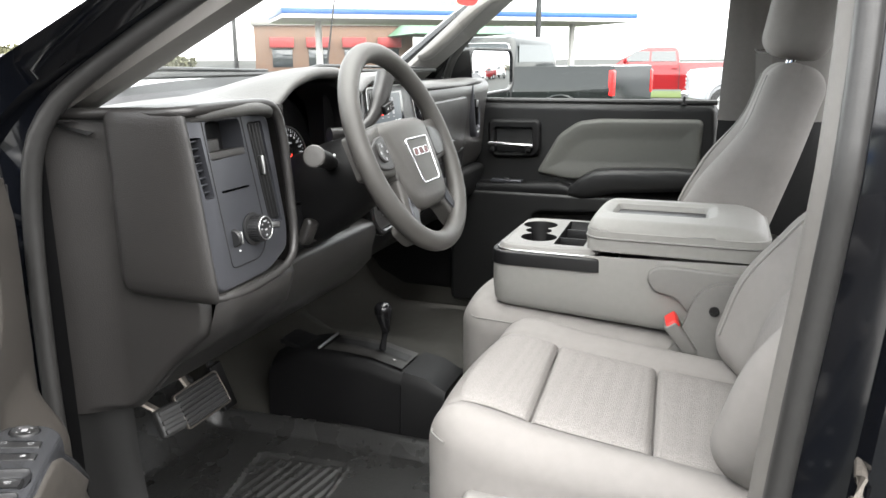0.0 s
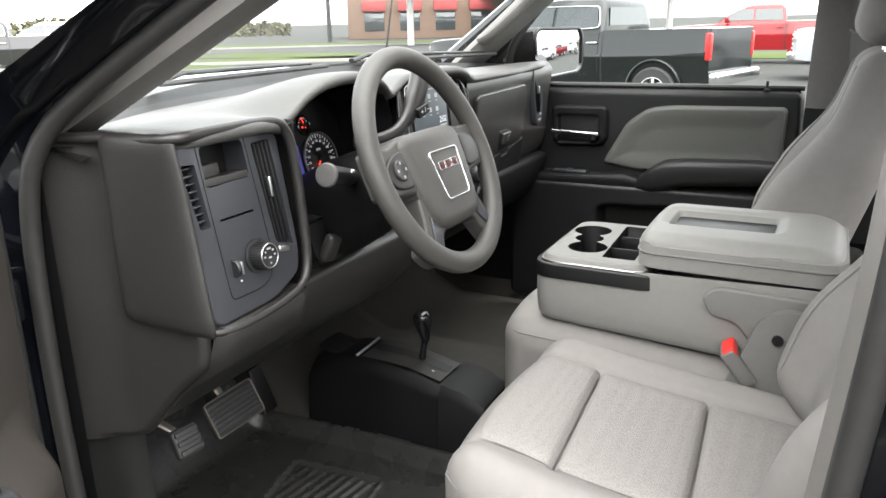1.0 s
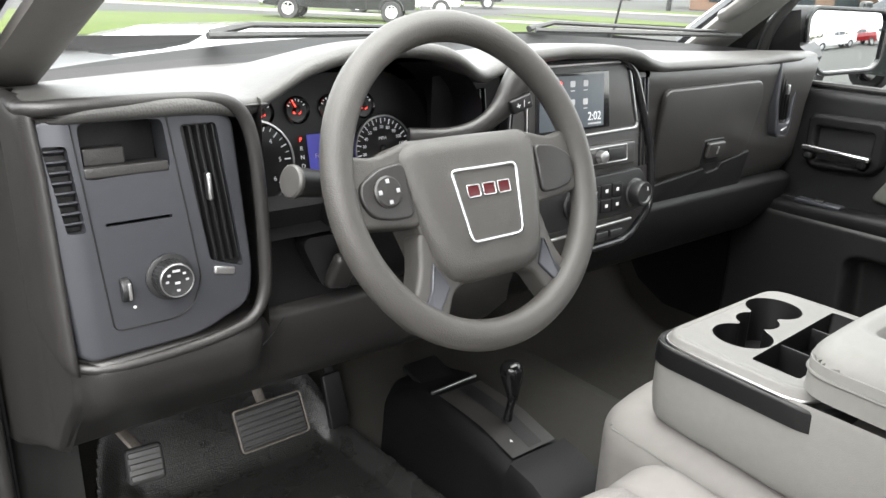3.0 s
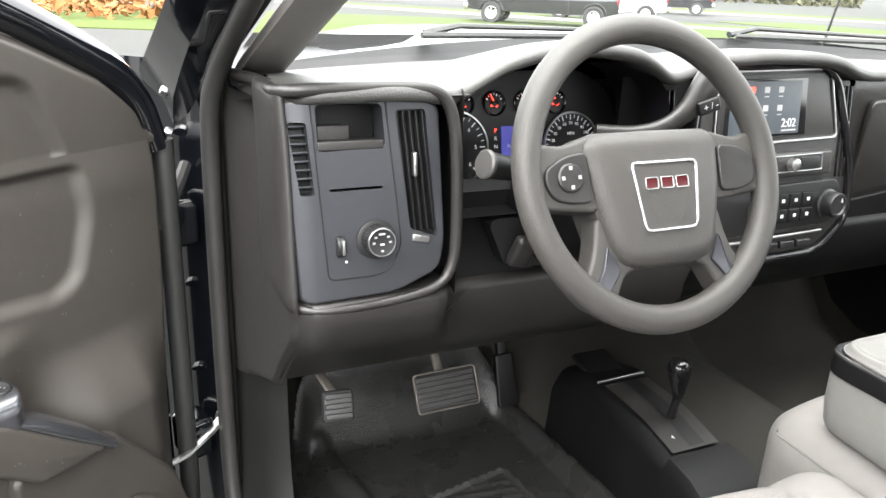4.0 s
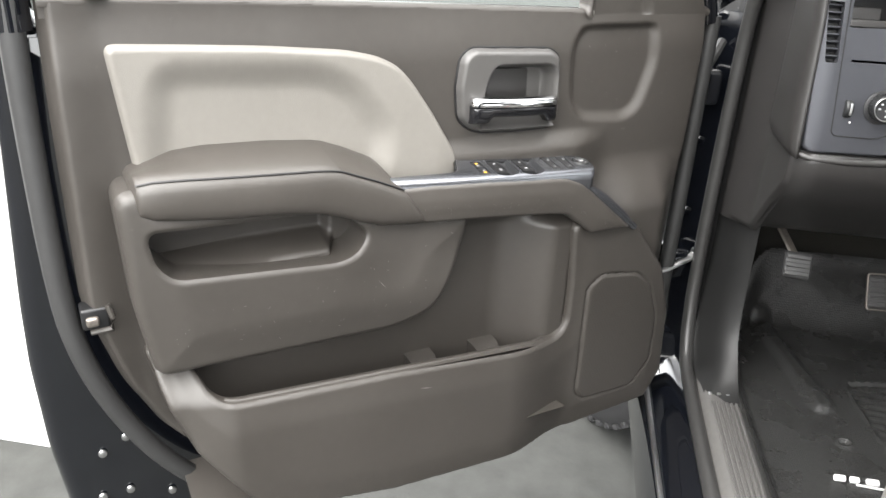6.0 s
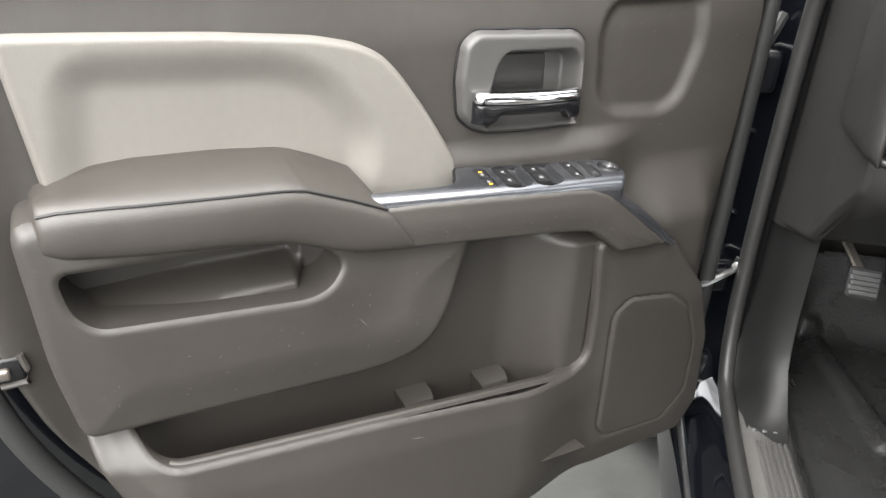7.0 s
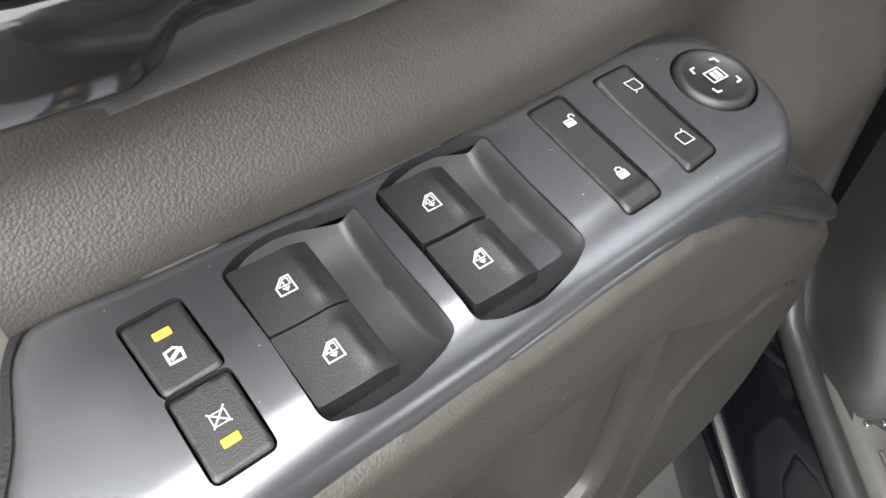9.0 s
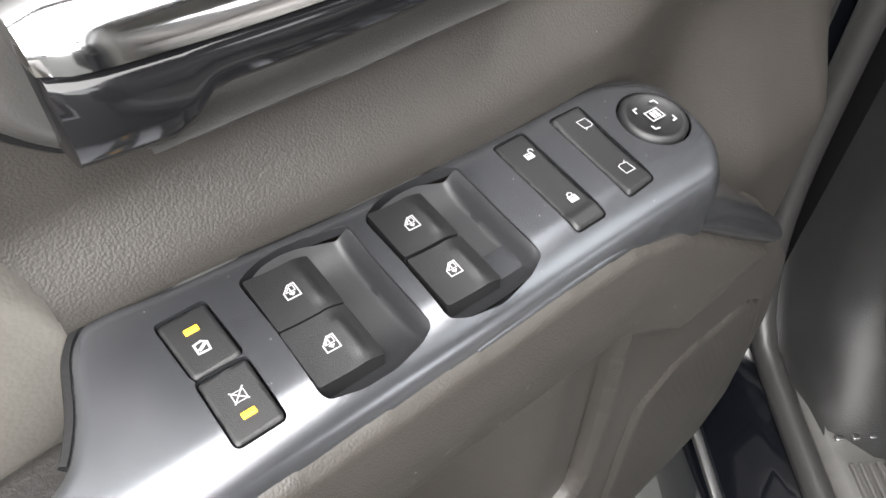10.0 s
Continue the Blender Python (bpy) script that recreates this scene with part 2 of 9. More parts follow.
def inset(pts, d):
    """Moves an anticlockwise outline inwards by d."""
    out = []
    n = len(pts)
    for i in range(n):
        p0, p, p1 = Vector(pts[i - 1]), Vector(pts[i]), Vector(pts[(i + 1) % n])
        e0, e1 = (p - p0), (p1 - p)
        if e0.length < 1e-9 or e1.length < 1e-9:
            out.append(tuple(p))
            continue
        e0.normalize(), e1.normalize()
        n0, n1 = Vector((-e0.y, e0.x)), Vector((-e1.y, e1.x))
        b = n0 + n1
        if b.length < 1e-6:
            b = n0
        b.normalize()
        k = max(0.5, b.dot(n0))
        out.append(tuple(p + b * (d / k)))
    return out


def slab(outline, h0, h1, r=0.003, seg=4, back=True):
    """A plate with the outline in (x, y), from height h0 to h1, its upper edge rounded by r."""
    o = list(outline)
    if area2(o) < 0:
        o.reverse()
    n = len(o)
    rings = [[(x, y, h0) for x, y in o]]
    r = min(r, abs(h1 - h0) * 0.98)
    sgn = 1 if h1 > h0 else -1
    for k in range(seg + 1):
        a = k / seg * math.pi / 2
        ring = inset(o, r * (1 - math.cos(a)))
        rings.append([(x, y, h1 - sgn * r * (1 - math.sin(a))) for x, y in ring])
    v = [p for ring in rings for p in ring]
    f = []
    for j in range(len(rings) - 1):
        for i in range(n):
            f.append((j * n + i, j * n + (i + 1) % n, (j + 1) * n + (i + 1) % n, (j + 1) * n + i))
    f.append(tuple(range((len(rings) - 1) * n, len(rings) * n)))
    if back:
        f.append(tuple(reversed(range(n))))
    return v, f


def ring_slab(outer, inner, h0, h1, r=0.003, seg=3):
    """A frame between two outlines with the same number of points, its upper edges rounded."""
    o, i = list(outer), list(inner)
    if area2(o) < 0:
        o.reverse()
    if area2(i) < 0:
        i.reverse()
    n = len(o)
    rings = [[(x, y, h0) for x, y in o]]
    for k in range(seg + 1):
        a = k / seg * math.pi / 2
        rings.append([(x, y, h1 - r * (1 - math.sin(a))) for x, y in inset(o, r * (1 - math.cos(a)))])
    for k in range(seg + 1):
        a = math.pi / 2 * (1 - k / seg)
        rings.append([(x, y, h1 - r * (1 - math.sin(a))) for x, y in inset(i, -r * (1 - math.cos(a)))])
    rings.append([(x, y, h0) for x, y in i])
    v = [p for ring in rings for p in ring]
    m = len(rings)
    f = []
    for j in range(m):
        for q in range(n):
            f.append((j * n + q, j * n + (q + 1) % n, ((j + 1) % m) * n + (q + 1) % n, ((j + 1) % m) * n + q))
    return v, f


def loft(sections, closed=True, caps=True):
    """Skins rows of points that have the same count."""
    n = len(sections[0])
    v = [tuple(p) for s in sections for p in s]
    f = []
    for j in range(len(sections) - 1):
        for i in range(n if closed else n - 1):
            f.append((j * n + i, j * n + (i + 1) % n, (j + 1) * n + (i + 1) % n, (j + 1) * n + i))
    if caps and closed:
        f.append(tuple(reversed(range(n))))
        f.append(tuple(range((len(sections) - 1) * n, len(sections) * n)))
    return v, f


def tube(path, radius, sides=10, closed=False, flat=1.0, up=(0, 0, 1), caps=True):
    """A round bar along a path; radius is a number or one a point; flat squeezes it along up."""
    pts = [Vector(p) for p in path]
    n = len(pts)
    rad = radius if isinstance(radius, (list, tuple)) else [radius] * n
    secs = []
    for i, p in enumerate(pts):
        a = pts[i - 1] if (closed or i > 0) else p
        b = pts[(i + 1) % n] if (closed or i < n - 1) else p
        d = (b - a).normalized()
        u = Vector(up) - d * d.dot(Vector(up))
        if u.length < 1e-4:
            u = d.orthogonal()
        u.normalize()
        s = d.cross(u)
        secs.append([tuple(p + s * math.cos(k * 2 * math.pi / sides) * rad[i] + u * math.sin(k * 2 * math.pi / sides) * rad[i] * flat) for k in range(sides)])
    v, f = loft(secs, True, caps and not closed)
    if closed:
        k = sides
        for i in range(k):
            f.append(((n - 1) * k + i, (n - 1) * k + (i + 1) % k, (i + 1) % k, i))
    return v, f


def smooth_path(pts, n=3):
    return chaikin(pts, n, closed=False)


def rbox(size, r, seg=4, flat=6, shape=None, m=None):
    """A box with rounded edges, centred; shape bends each point."""
    hx, hy, hz = (s / 2 for s in size)
    r = min(r, hx * 0.999, hy * 0.999, hz * 0.999)

    def line(h):
        a = [-(h - r) - r * math.cos(k / seg * math.pi / 4) / math.cos(math.pi / 4) * 1.0 for k in range(0, 1)]
        core = [-(h - r) + 2 * (h - r) * k / flat for k in range(flat + 1)]
        edge = [r * math.tan(k / seg * math.pi / 4) for k in range(1, seg + 1)]
        return [-(h - r) - e for e in reversed(edge)] + core + [(h - r) + e for e in edge]

    lx, ly, lz = line(hx), line(hy), line(hz)
    verts, index, faces = [], {}, []

    def vert(x, y, z):
        c = Vector((max(-(hx - r), min(hx - r, x)), max(-(hy - r), min(hy - r, y)), max(-(hz - r), min(hz - r, z))))
        d = Vector((x, y, z)) - c
        p = c + (d.normalized() * r if d.length > 1e-9 else d)
        key = (round(p.x, 6), round(p.y, 6), round(p.z, 6))
        if key not in index:
            index[key] = len(verts)
            verts.append(p)
        return index[key]

    for axis in range(3):
        la, lb = ((ly, lz), (lx, lz), (lx, ly))[axis]
        for side in (-1, 1):
            h = (hx, hy, hz)[axis] * side
            for i in range(len(la) - 1):
                for j in range(len(lb) - 1):
                    q = []
                    for a, b in ((la[i], lb[j]), (la[i + 1], lb[j]), (la[i + 1], lb[j + 1]), (la[i], lb[j + 1])):
                        q.append(vert(*((h, a, b), (a, h, b), (a, b, h))[axis]))
                    if len(set(q)) >= 3:
                        q = list(dict.fromkeys(q))
                        faces.append(tuple(q if (side > 0) == (axis != 1) else reversed(q)))
    out = [Vector(p) for p in verts]
    if shape:
        out = [Vector(shape(p.copy())) for p in out]
    if m is not None:
        out = [m @ p for p in out]
    return out, faces


def disc(r, h, bevel=0.002, sides=32, m=None):
    """A round knob: a lathe about z from 0 to h."""
    prof = [(r, 0), (r, h - bevel), (r - bevel * 0.3, h - bevel * 0.3), (r - bevel, h), (0.0, h)]
    return lathe(prof, sides, m)


def lathe(prof, sides=32, m=None):
    v, f = [], []
    for rr, z in prof:
        for k in range(sides):
            a = 2 * math.pi * k / sides
            v.append(Vector((rr * math.cos(a), rr * math.sin(a), z)))
    for j in range(len(prof) - 1):
        for i in range(sides):
            f.append((j * sides + i, j * sides + (i + 1) % sides, (j + 1) * sides + (i + 1) % sides, (j + 1) * sides + i))
    if m is not None:
        v = [m @ p for p in v]
    return v, f


def sdist(X, Y, poly):
    """Signed distance from points to an outline, negative inside."""
    d = np.full(X.shape, 1e9)
    inside = np.zeros(X.shape, bool)
    n = len(poly)
    for i in range(n):
        ax, ay = poly[i - 1]
        bx, by = poly[i]
        ex, ey = bx - ax, by - ay
        wx, wy = X - ax, Y - ay
        t = np.clip((wx * ex + wy * ey) / max(ex * ex + ey * ey, 1e-12), 0, 1)
        d = np.minimum(d, (wx - ex * t) ** 2 + (wy - ey * t) ** 2)
        c = ((ay <= Y) & (by > Y)) | ((by <= Y) & (ay > Y))
        s = ex * (Y - ay) - (X - ax) * ey
        inside ^= c & ((s > 0) == (by > ay))
    d = np.sqrt(d)
    return np.where(inside, -d, d)


def ease(x):
    x = np.clip(x, 0, 1)
    return x * x * (3 - 2 * x)


def inner(d, r):
    """1 inside an outline, 0 outside, eased over r each side."""
    return ease((r - d) / (2 * r))


def to_outline(X, Y, poly):
    """The nearest points on an outline."""
    best = np.full(X.shape, 1e9)
    px, py = X.copy(), Y.copy()
    for i in range(len(poly)):
        ax, ay = poly[i - 1]
        ex, ey = poly[i][0] - ax, poly[i][1] - ay
        t = np.clip(((X - ax) * ex + (Y - ay) * ey) / max(ex * ex + ey * ey, 1e-12), 0, 1)
        qx, qy = ax + ex * t, ay + ey * t
        d = (X - qx) ** 2 + (Y - qy) ** 2
        near = d < best
        best, px, py = np.where(near, d, best), np.where(near, qx, px), np.where(near, qy, py)
    return px, py


def field(u0, u1, z0, z1, step, height, keep=None, snap=None, holes=()):
    """A grid over (u, z) with the depth height(U, Z), as points (u, depth, z); keep says which part stays; snap cuts it cleanly along an outline."""
    nu, nz = int(round((u1 - u0) / step)) + 1, int(round((z1 - z0) / step)) + 1
    Ug, Zg = np.meshgrid(np.linspace(u0, u1, nu), np.linspace(z0, z1, nz))
    K = np.ones(Ug.shape, bool) if keep is None else keep(Ug, Zg)
    if snap is not None:
        K &= sdist(Ug, Zg, snap) < step * 0.5
        for hole in holes:
            K &= sdist(Ug, Zg, hole) > -step * 0.5
    idx = -np.ones(Ug.shape, int)
    used = np.zeros(Ug.shape, bool)
    q = K[:-1, :-1] & K[1:, :-1] & K[:-1, 1:] & K[1:, 1:]
    used[:-1, :-1] |= q
    used[1:, :-1] |= q
    used[:-1, 1:] |= q
    used[1:, 1:] |= q
    if snap is not None:
        cnt = np.zeros(Ug.shape, int)
        cnt[:-1, :-1] += q
        cnt[1:, :-1] += q
        cnt[:-1, 1:] += q
        cnt[1:, 1:] += q
        edge = used & (cnt < 4)
        sx, sz = to_outline(Ug[edge], Zg[edge], snap)
        for hole in holes:
            hx, hz = to_outline(Ug[edge], Zg[edge], hole)
            near = np.hypot(hx - Ug[edge], hz - Zg[edge]) < np.hypot(sx - Ug[edge], sz - Zg[edge])
            sx, sz = np.where(near, hx, sx), np.where(near, hz, sz)
        near = np.hypot(sx - Ug[edge], sz - Zg[edge]) < step * 1.6
        Ug[edge], Zg[edge] = np.where(near, sx, Ug[edge]), np.where(near, sz, Zg[edge])
    D = height(Ug, Zg)
    idx[used] = np.arange(used.sum())
    verts = np.stack([Ug[used], D[used], Zg[used]], 1).tolist()
    a, b, c, d = idx[:-1, :-1][q], idx[:-1, 1:][q], idx[1:, 1:][q], idx[1:, :-1][q]
    faces = np.stack([a, b, c, d], 1).tolist()
    return verts, [tuple(x) for x in faces]


def lettering(name, text, size, m, mat, parent=None, align="CENTER", depth=0.0002):
    c = bpy.data.curves.new(name, "FONT")
    c.body = text
    c.size = size
    c.align_x = align
    c.align_y = "CENTER"
    c.extrude = depth
    ob = bpy.data.objects.new(name, c)
    scene.collection.objects.link(ob)
    dg = bpy.context.evaluated_depsgraph_get()
    me = bpy.data.meshes.new_from_object(ob.evaluated_get(dg))
    bpy.data.objects.remove(ob)
    me.transform(m)
    me.materials.clear()
    me.materials.append(mat)
    o = new(name, me)
    if parent is not None:
        o.parent = parent
    return o


def basis(o, x, y):
    """A frame with origin o, x along x, y near y, z out of both."""
    x = Vector(x).normalized()
    z = x.cross(Vector(y)).normalized()
    y = z.cross(x)
    m = Matrix((x, y, z)).transposed().to_4x4()
    m.translation = Vector(o)
    return m

# ---- the cab: floor, pillars, roof, glass ----
def interp(x, xs, ys):
    return float(np.interp(x, xs, ys))


floor = thing("floor", "black rubber and carpet floor of the pickup cab", "floor", kind="structure")
g = Geo()
prof_y = [-1.75, -0.9, 0.40, 0.50, 0.62, 0.72]
prof_z = [0.63, 0.63, 0.63, 0.68, 0.85, 1.02]
xs = [-0.80, -0.78, -0.26, -0.20, -0.12, 0.22, 0.32, 0.36, 0.84, 0.86]
dx = [0.06, 0.0, 0.0, 0.05, 0.10, 0.10, 0.05, 0.0, 0.0, 0.06]
g.add(*loft([[(x, y, z + d) for x, d in zip(xs, dx)] for y, z in zip(prof_y, prof_z)], closed=False))
g.make("carpet", CARPET, floor, "dark grey carpet over the tunnel", 50)
g = Geo()
g.add(*loft([[(x, 0.72, z) for x in (-0.86, 0.86)] for z in (0.6, 1.45)], closed=False))
g.add(*loft([[(x, y, 1.425) for x in (-0.86, 0.86)] for y in (0.16, 0.74)], closed=False))
g.make("firewall", BLACK, floor)

# raised tray edge of the mat and its ribbed heel pad
mat_thing = thing("floor_mat", "black rubber floor mat with a ribbed heel pad", "floor mat")
mat_out = rounded([(-0.785, 0.30), (-0.70, 0.50), (-0.30, 0.50), (-0.245, 0.42), (-0.225, 0.10), (-0.235, -0.30), (-0.80, -0.30), (-0.80, 0.10)], 0.05)


def mat_height(X, Y):
    d = sdist(X, Y, mat_out)
    z = 0.644 + 0.035 * ease((d + 0.035) / 0.03) + 0.16 * ease((Y - 0.40) / 0.14)
    z = z + 0.012 * inner(sdist(X, Y, rounded([(-0.70, 0.44), (-0.665, 0.44), (-0.60, 0.10), (-0.64, 0.08)], 0.02)), 0.012)
    heel = rounded([(-0.555, 0.205), (-0.35, 0.245), (-0.33, 0.03), (-0.545, 0.01)], 0.015)
    dh = sdist(X, Y, heel)
    z = z - 0.004 * inner(dh, 0.003) + 0.004 * inner(np.abs(dh) - 0.004, 0.002)
    rib = np.maximum(0, np.sin((Y * 0.97 + X * 0.12) * 2 * math.pi / 0.022))
    z = z + 0.0035 * rib * inner(dh + 0.010, 0.003)
    pin = np.hypot(X + 0.615, Y + 0.005)
    return z + 0.004 * inner(pin - 0.016, 0.002) - 0.006 * inner(pin - 0.009, 0.002)


v, f = field(-0.81, -0.215, -0.31, 0.52, 0.004, mat_height, lambda X, Y: sdist(X, Y, mat_out) < 0.004)
g = Geo()
g.add([(a, c, b) for a, b, c in v], f)
g.make("tray", MAT, mat_thing, "", 60)
mat_logo = Geo()
for k, w in enumerate((0.020, 0.016, 0.022)):
    mat_logo.add(*slab(rounded([(-0.665 + k * 0.026, -0.118), (-0.665 + k * 0.026 + w, -0.118), (-0.662 + k * 0.026 + w, -0.104), (-0.662 + k * 0.026, -0.104)], 0.004), 0.646, 0.650, 0.001))
mat_logo.add(*slab([(-0.63, -0.124), (-0.575, -0.128), (-0.575, -0.125), (-0.63, -0.121)], 0.646, 0.649, 0.0005))
mat_logo.make("maker_mark", WHITE_MARK, mat_thing, "small white maker's mark")

# door opening, in (y, z)
OPENING = [(0.13, 0.665), (0.185, 0.70), (0.222, 0.80), (0.232, 0.98), (0.230, 1.19), (0.218, 1.35), (0.180, 1.445), (0.10, 1.50), (-0.03, 1.575), (-0.30, 1.725),
           (-0.46, 1.79), (-0.70, 1.815), (-0.790, 1.77), (-0.803, 1.60), (-0.793, 1.38), (-0.764, 1.05), (-0.750, 0.80), (-0.71, 0.69), (-0.60, 0.66)]
OPEN_S = chaikin(OPENING, 2)
OPEN_FAR = chaikin([(0.13, 0.665), (0.185, 0.70), (0.222, 0.80), (0.24, 0.98), (0.25, 1.19), (0.25, 1.38), (0.225, 1.49), (0.15, 1.58), (0.04, 1.68), (-0.08, 1.775), (-0.28, 1.815), (-0.46, 1.83)] + OPENING[11:], 2)


def side(x, pts):
    return [(x, y, z) for y, z in pts]


body = thing("cab_body", "black painted pickup cab body with rubber door seals", "car body", kind="structure")
# painted body side with the door opening cut through it
BODY_OUT = [(0.46, 0.55), (0.50, 0.80), (0.52, 1.10), (0.52, 1.34), (0.40, 1.41), (0.20, 1.50), (0.0, 1.598), (-0.20, 1.70), (-0.40, 1.805), (-0.60, 1.87), (-0.90, 1.90),
            (-0.98, 1.85), (-0.99, 1.60), (-0.98, 1.36), (-0.965, 1.05), (-0.955, 0.80), (-0.95, 0.55), (-0.60, 0.52), (0.13, 0.52)]


def around(pts, n):
    """n points at even steps along a closed outline."""
    P = [Vector(p) for p in pts] + [Vector(pts[0])]
    L = [0.0]
    for a, b in zip(P, P[1:]):
        L.append(L[-1] + (b - a).length)
    out = []
    for k in range(n):
        s = L[-1] * k / n
        i = max(j for j in range(len(P) - 1) if L[j] <= s + 1e-9)
        t = (s - L[i]) / max(L[i + 1] - L[i], 1e-9)
        out.append(P[i].lerp(P[i + 1], t))
    return out


def nearest_rings(inner_pts, outer_pts, n=120):
    a = around(inner_pts, n)
    o = around(outer_pts, 4 * n)
    c = Vector((-0.28, 1.2))
    res = []
    for p in a:
        d = (p - c).normalized()
        res.append(max(o, key=lambda q: (q - c).normalized().dot(d)))
    return a, res


for sx, nm in ((-1, "body_side_left"), (1, "body_side_right")):
    hole = OPEN_S if sx < 0 else OPEN_FAR
    a, o = nearest_rings(hole, BODY_OUT if sx < 0 else [(y, z + (0.12 if (z > 1.44 and y > -0.5) else 0.0)) for y, z in BODY_OUT])
    xi = -0.868 * sx * -1
    rings = []
    for t, x in ((0.0, 0.868), (0.0, 0.878), (0.30, 0.895), (0.34, 0.925), (1.0, 0.965), (1.0, 0.90)):
        rings.append([(sx * (x - (0.10 * max(0, (p.lerp(q, t)).y - 1.40) / 0.45)), *p.lerp(q, t)) for p, q in zip(a, o)])
    g = Geo()
    g.add(*loft(rings, closed=True, caps=False))
    g.make("body_side", PAINT, body, "", 40)
    seal = [(sx * (0.884 - (0.10 * max(0, p.y - 1.40) / 0.45)), p.x, p.y) for p in around(hole, 130)]
    g = Geo()
    g.add(*tube(seal, 0.0135, 10, closed=True, up=(sx, 0, 0)))
    g.make("door_seal", SEALGREY, body, "", 60)
# inner hard trim around the left opening: kick panel, sill plate and pillar covers
a, o = nearest_rings(OPEN_S, [(p[0] * 1.0, p[1]) for p in inset(OPEN_S if area2(OPEN_S) > 0 else OPEN_S[::-1], 0.07)])
rows = []
for t, x in ((0.0, -0.872), (0.02, -0.868), (0.12, -0.862), (0.5, -0.842), (0.9, -0.825), (1.0, -0.80)):
    rows.append([(x + (0.10 * max(0, (p.lerp(q, t)).y - 1.40) / 0.45), *p.lerp(q, t)) for p, q in zip(a, o)])
keep_low = Geo()
v, f = loft(rows, closed=True, caps=False)
v = [(x, y, z + (min(z, 0.677) - z) * float(ease((0.14 - y) / 0.12)) if z < 0.9 else z) for x, y, z in v]
low = [q for q in f if all(v[i][1] > 0.0 and v[i][2] < 1.03 for i in q)]
keep_low.add(v, low)
keep_low.make("kick_trim", KICK, body, "dark plastic kick panel", 45)
g = Geo()
g.add(*loft([[(-0.874, y, 0.660), (-0.868, y, 0.674), (-0.858, y, 0.679), (-0.845, y, 0.680), (-0.800, y, 0.677), (-0.790, y, 0.672), (-0.786, y, 0.655), (-0.786, y, 0.62)] for y in (0.22, 0.1, -0.2, -0.5, -0.80)], closed=False))
g.make("sill_trim", SILLP, body, "dark plastic sill plate", 45)
a, o = nearest_rings(OPEN_S, [(p[0], p[1]) for p in inset(OPEN_S if area2(OPEN_S) > 0 else OPEN_S[::-1], 0.022)])
rows = []
for t, x in ((0.0, -0.876), (0.25, -0.872), (0.85, -0.848), (1.0, -0.838), (0.9, -0.815), (-0.6, -0.75)):
    rows.append([(x + (0.10 * max(0, (p.lerp(q, t)).y - 1.40) / 0.45), *p.lerp(q, t)) for p, q in zip(a, o)])
v, f = loft(rows, closed=True, caps=False)
bp = [q for q in f if all(v[i][2] > 0.68 and v[i][1] < -0.55 for i in q)]
keep_b = Geo()
keep_b.add(v, bp)
keep_b.make("pillar_trim", PILLAR, body, "grey plastic pillar trim", 45)
# ribs of the sill plate
for k in range(6):
    g = Geo()
    x = -0.853 + k * 0.0085
    g.add(*slab(rounded([(x, -0.70), (x + 0.0048, -0.70), (x + 0.0048, 0.02), (x, 0.02)], 0.002), 0.670, 0.6835, 0.002))
    g.make("sill_rib", SILLP, body)
for k in range(3):
    g = Geo()
    g.add(*slab(rounded([(-0.855 + k * 0.016, 0.042), (-0.848 + k * 0.016, 0.042), (-0.848 + k * 0.016, 0.048), (-0.855 + k * 0.016, 0.048)], 0.002), 0.670, 0.6835, 0.001))
    g.make("sill_clip", SATIN, body)
# rocker with its bright strip, below the door
g = Geo()
g.add(*loft([[(-0.885, y, 0.655), (-0.90, y, 0.648), (-0.915, y, 0.640), (-0.93, y, 0.62), (-0.95, y, 0.60), (-0.968, y, 0.57), (-0.97, y, 0.50), (-0.90, y, 0.44)] for y in (0.30, 0.1, -0.4, -1.0)], closed=False))
g.make("rocker", PAINT, body, "", 50)
g = Geo()
g.add(*tube([(-0.952, 0.18, 0.604), (-0.950, -0.4, 0.604), (-0.950, -1.0, 0.604)], 0.006, 8, flat=0.6))
g.make("rocker_strip", SATIN, body, "bright rocker edge strip")
# jamb between the seal and the door hinges, seen past the open door
g = Geo()
g.add(*loft([[(-0.885, 0.232, z), (-0.905, 0.27, z), (-0.935, 0.30, z), (-0.955, 0.37, z), (-1.0, 0.41, z), (-1.03, 0.44, z), (-1.03, 0.60, z)] for z in (0.62, 0.9, 1.2, 1.44)], closed=False))
g.make("hinge_pillar", PAINT, body, "", 50)
for z in (0.86, 1.22):
    hinge = Geo()
    hinge.add(*rbox((0.05, 0.06, 0.07), 0.012, 3, 2, m=pose(-0.935, 0.25, z, 0, 0, 20)))
    hinge.add(*disc(0.011, 0.09, 0.003, 14, m=pose(-0.95, 0.215, z - 0.045)))
    hinge.make("door_hinge", PAINT, body)
strap = Geo()
strap.add(*tube([(-0.885, 0.252, 0.879), (-0.91, 0.225, 0.872), (-0.95, 0.19, 0.862), (-1.0, 0.17, 0.855)], [0.010, 0.008, 0.007, 0.007], 8, flat=0.6))
strap.add(*rbox((0.02, 0.022, 0.024), 0.006, 3, 2, m=pose(-0.886, 0.252, 0.880, 20, 0, 30)))
strap.make("check_strap", SATIN, body, "worn steel door check strap")
wire = Geo()
wire.add(*tube(smooth_path([(-0.915, 0.26, 1.30), (-0.935, 0.22, 1.27), (-0.965, 0.20, 1.22), (-0.94, 0.235, 1.14), (-0.95, 0.215, 1.05)], 2), 0.009, 8))
wire.make("wiring_boot", RUBBER, body)
